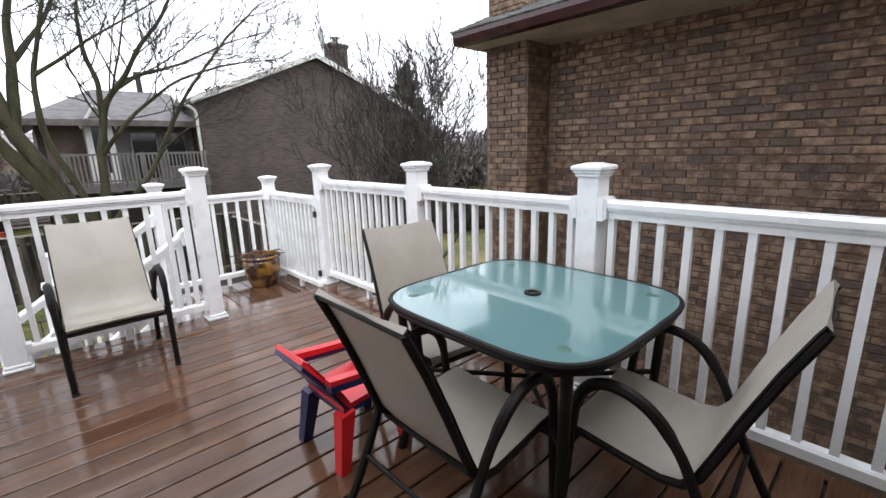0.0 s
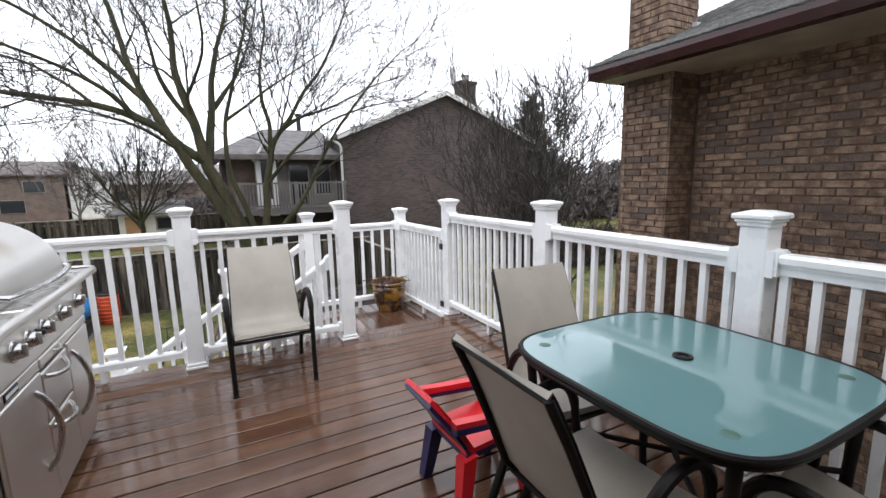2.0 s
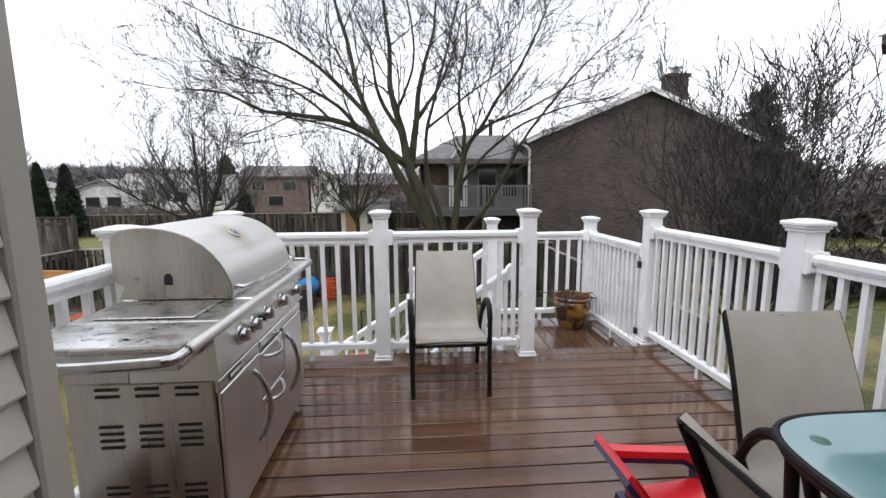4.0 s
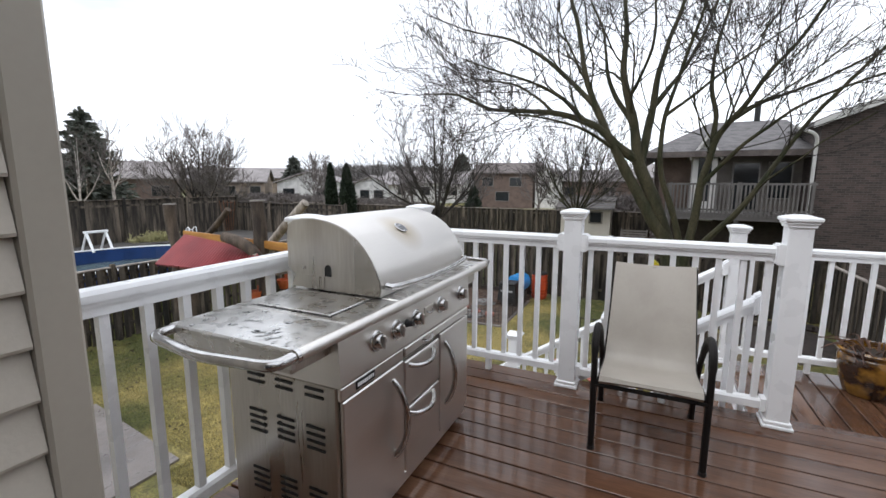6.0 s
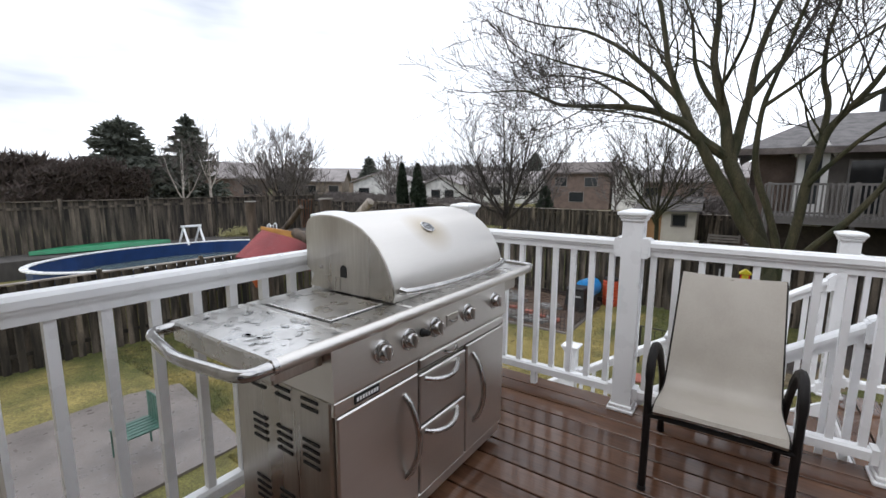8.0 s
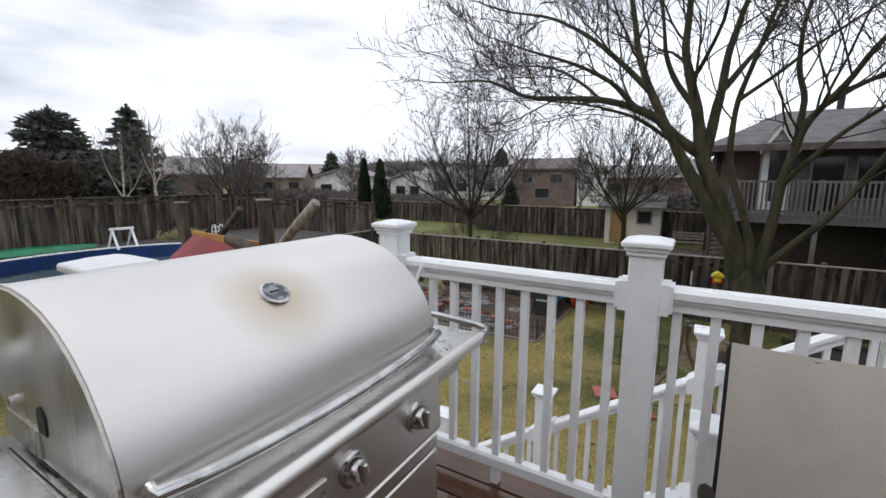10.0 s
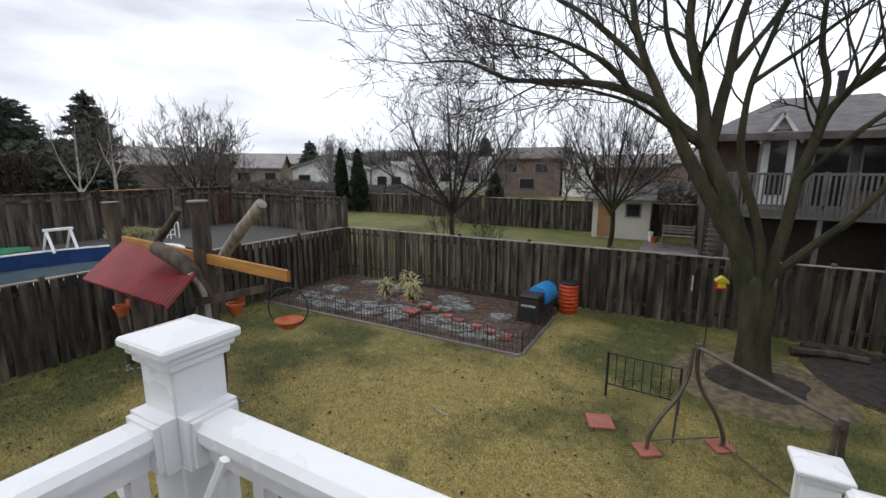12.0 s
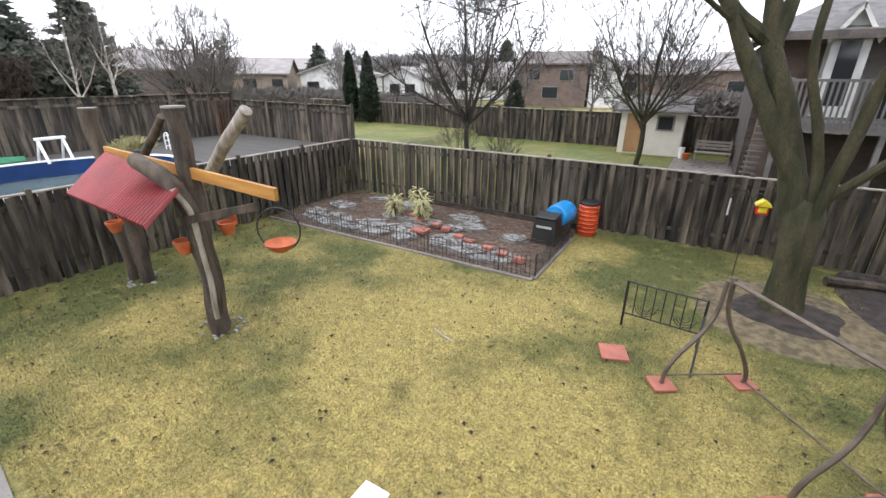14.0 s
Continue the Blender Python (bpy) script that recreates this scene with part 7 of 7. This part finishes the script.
for i in range(12):
    x, y, s_ = 2.3 + 0.2 * i + rng.uniform(-0.1, 0.1), 15.85 + rng.uniform(-0.2, 0.15), rng.uniform(0.14, 0.26)
    rk = MB().lathe(x, y, [(s_ * 0.8, GROUND - 0.02), (s_, GROUND + s_ * 0.4), (s_ * 0.7, GROUND + s_ * 0.9), (s_ * 0.1, GROUND + s_)], 9)
    rk.v = [(px + 0.04 * noise.noise((px * 9, py * 9, pz * 9)), py + 0.04 * noise.noise((py * 9, pz * 9, px * 9)), pz) for px, py, pz in rk.v]
    single("rock", rk, "mulch", "dark rounded garden rock by the fence", "rock", "garden rocks")
lg = MB()
limb(lg, [(1.9, 15.3, GROUND + 0.12), (2.6, 15.45, GROUND + 0.12), (3.3, 15.4, GROUND + 0.13)], 0.11, 0.09, 8)
single("fallen_log", lg, "log", "grey log lying by the fence", "log")

# swing frame
sw = thing("swing_frame", (0.4, 9.5, GROUND), "empty curved metal garden swing frame on red pavers", "swing frame")
T1, T2 = Vector((-0.22, 10.22, -1.0)), Vector((1.03, 8.70, -1.0))
feet = [Vector((-0.76, 9.91, GROUND + 0.05)), Vector((0.25, 10.55, GROUND + 0.05)), Vector((0.53, 8.38, GROUND + 0.05)), Vector((1.53, 9.02, GROUND + 0.05))]
for f_, t_ in zip(feet, (T1, T1, T2, T2)):
    far_ = Vector((f_.x - t_.x, f_.y - t_.y, 0))
    pts = [f_, t_ + far_ * 0.95 + Vector((0, 0, -1.42)), t_ + far_ * 0.70 + Vector((0, 0, -1.1)), t_ + far_ * 0.30 + Vector((0, 0, -0.75)), t_ + far_ * 0.10 + Vector((0, 0, -0.42)), t_ + far_ * 0.07]
    mb = MB()
    limb(mb, pts, 0.032, 0.03, 8)
    part("leg", mb, "bronze", sw)
part("top_bar", MB().tube([T1, T2], 0.03, 8), "bronze", sw)
part("tie_bar", MB().tube([feet[0] + Vector((0.05, 0.03, 0.14)), feet[1] + Vector((-0.05, -0.03, 0.14))], 0.014, 6), "bronze", sw)
part("tie_bar", MB().tube([feet[1] + Vector((0, 0, 0.03)), feet[3] + Vector((0, 0, 0.03))], 0.014, 6), "bronze", sw)
part("tie_bar", MB().tube([feet[2] + Vector((0.05, 0.03, 0.14)), feet[3] + Vector((-0.05, -0.03, 0.14))], 0.014, 6), "bronze", sw)
for T in (T1, T2):
    part("joint", MB().tube([T + Vector((0, 0, -0.05)), T + Vector((0, 0, 0.06))], 0.045, 8), "bronze", sw)
def red_slab(x, y, s_, a):
    o = new("paver_slab", MB().box(-s_, -s_, 0, s_, s_, 0.045, 0.006).mesh("paver_slab", "paver"))
    o.matrix_basis = pose(x, y, GROUND + 0.003, 0, 0, a)
    tagged(o, "red concrete paver lying on the lawn", "paver", "red pavers")
for f_ in feet:
    red_slab(f_.x, f_.y, 0.16, 32)
red_slab(-1.51, 10.36, 0.21, 20)

# railing panel with baskets, propped on the lawn
pn = thing("garden_railing", (-1.0, 11.3, GROUND), "black iron railing with two round ornaments standing on the lawn", "railing")
A, Bp = Vector((-1.56, 11.35, GROUND)), Vector((-0.355, 11.25, GROUND))
up = Vector((0, 0, 1))
for c in (A, Bp):
    part("post", MB().box(c.x - 0.02, c.y - 0.02, c.z, c.x + 0.02, c.y + 0.02, c.z + 0.89), "iron", pn)
part("prop", MB().tube([Bp + up * 0.62, Vector((-0.41, 10.32, GROUND))], 0.018, 6), "iron", pn)
for z in (0.26, 0.87):
    part("rail", MB().tube([A + up * z, Bp + up * z], 0.014, 6), "iron", pn)
for i in range(1, 8):
    c = A.lerp(Bp, i / 8)
    part("bar", MB().tube([c + up * 0.26, c + up * 0.87], 0.009, 5), "iron", pn)
dirn = (Bp - A).normalized()
for u in (0.28, 0.78):
    c = A.lerp(Bp, u) + up * 0.42
    for k in range(3):
        rad = 0.17 - k * 0.045
        pts = [c + dirn * rad * math.cos(3.1416 + 3.1416 * i / 12) + up * (0.06 + rad * math.sin(3.1416 + 3.1416 * i / 12)) - Vector((0, 0.03, 0)) for i in range(13)]
        part("ornament", MB().tube(pts, 0.007, 5), "iron", pn)

# birdhouse on its hook
bh = thing("birdhouse", (0.17, 14.0, GROUND), "small red and yellow birdhouse on a thin shepherd's hook", "birdhouse")
part("pole", MB().tube(rounded([(0.12, 14.0, GROUND), (0.12, 14.0, -0.75), (-0.02, 14.0, -0.55), (-0.2, 14.0, -0.62), (-0.24, 14.0, -0.75)], 5, 0.15), 0.010, 6), "iron", bh)
part("hook", MB().tube(rounded([(0.12, 14.0, -1.0), (0.12, 14.0, -0.65), (0.22, 14.0, -0.58), (0.30, 14.0, -0.70)], 5, 0.1), 0.009, 6), "iron", bh)
part("box", MB().box(0.20, 13.90, -0.98, 0.40, 14.10, -0.82, 0.006), "red", bh)
part("roof", MB().prism([(0.17, -0.82), (0.43, -0.82), (0.43, -0.80), (0.30, -0.70), (0.17, -0.80)], 13.87, 14.13, "y"), "yellow", bh)
part("front", MB().box(0.23, 13.885, -0.94, 0.37, 13.899, -0.84), "yellow", bh)
part("feeder", MB().tube([(-0.24, 14.0, -0.76), (-0.24, 14.0, -1.1)], 0.02, 6), "grey_bin", bh)

# patio slab, chair and litter on the lawn
single("patio_slab", MB().prism([(-9.3, -1.0), (-6.0, -1.0), (-6.0, 4.33), (-8.95, 4.70), (-9.25, 3.9)], GROUND - 0.03, GROUND + 0.035, "z"), "concrete", "wet concrete patio slab beside the house", "patio", kind="structure")
gc = thing("garden_chair", (-6.9, 3.3, GROUND + 0.035), "green metal patio chair on the slab", "chair")
z0 = GROUND + 0.035
for x in (-7.2, -6.7):
    for y in (3.0, 3.5):
        part("leg", MB().tube([(x, y, z0), (x * 0.98 - 0.14, y * 0.98 + 0.06, z0 + 0.42)], 0.016, 6), "patina", gc)
for i in range(6):
    part("seat_slat", MB().box(-7.22 + i * 0.09, 2.98, z0 + 0.42, -7.15 + i * 0.09, 3.52, z0 + 0.44), "patina", gc)
    part("back_slat", MB().box(-7.22 + i * 0.09, 3.5, z0 + 0.44, -7.15 + i * 0.09, 3.52, z0 + 0.85), "patina", gc)
single("stick", MB().tube([(-4.35, 9.45, GROUND + 0.03), (-4.1, 9.32, GROUND + 0.035), (-3.85, 9.28, GROUND + 0.02)], [0.014, 0.012, 0.008], 5), "birch", "pale stick lying on the lawn", "stick")

# grass blades, fallen leaves and worm casts
gr = random.Random(5)
blades = MB()
while len(blades.f) < 210000:
    x, y = gr.uniform(-12.0, 4.6), 4.0 + 12.2 * gr.random() ** 1.5
    if (x < BX1 + 0.1 and y > BY0 - 0.2) or (x - 1.0) ** 2 + (y - 13.3) ** 2 < 2.6 or (x < -5.9 and y < 4.5):
        continue
    z = ground_height(x, y) - 0.004
    a, lean, h = gr.uniform(0, 6.28), gr.uniform(0.01, 0.06), gr.uniform(0.02, 0.065)
    wd = gr.uniform(0.003, 0.006)
    c_, s_ = math.cos(a), math.sin(a)
    k = len(blades.v)
    blades.v += [(x - s_ * wd, y + c_ * wd, z), (x + s_ * wd, y - c_ * wd, z), (x + c_ * lean, y + s_ * lean, z + h)]
    blades.f.append((k, k + 1, k + 2))
grass = new("grass", bpy.data.meshes.new("grass"))
grass.data.from_pydata(blades.v, [], blades.f)
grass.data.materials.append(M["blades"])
tagged(grass, "short matted winter grass of the lawn", "grass", kind="stuff")
litter = MB()
for i in range(900):
    x, y = gr.uniform(-12, 4.2), 4.0 + 12 * gr.random()
    if gr.random() < 0.5:
        x = -12 + abs(gr.gauss(0, 2.2))
    if (x < BX1 and y > BY0) or (x < -5.9 and y < 4.5):
        continue
    z, s_, a = ground_height(x, y) + 0.022, gr.uniform(0.02, 0.05), gr.uniform(0, 6.28)
    c_, d_ = math.cos(a) * s_, math.sin(a) * s_
    litter.add([(x - c_, y - d_, z), (x + d_ * 0.6, y - c_ * 0.6, z + 0.015), (x + c_, y + d_, z), (x - d_ * 0.6, y + c_ * 0.6, z + 0.02)], [(0, 1, 2, 3)])
single("fallen_leaf_litter", litter, "soil", "dark fallen leaves scattered on the lawn", "leaves", kind="stuff")


# ---- deck boards and landing boards ----
BOARD, GAP = 0.133, 0.011
board_mesh = MB().box(0, 0, -0.026, DX1 - DX0, BOARD, 0.0, 0.003).mesh("deck_board", "deck")
y = DY1 - BOARD
while y > DY0 - 0.05:
    piece("deck_board", board_mesh, deck, (DX0, y, 0))
    y -= BOARD + GAP
land_mesh = MB().box(0, 0, -0.026, BOARD, 5.24 - DY1 - 0.022, 0.0, 0.003).mesh("deck_board", "deck_across")
x = 0.80
while x < DX1 - 0.05:
    piece("deck_board", land_mesh, deck, (x, DY1 + 0.022, LAND))
    x += BOARD + GAP
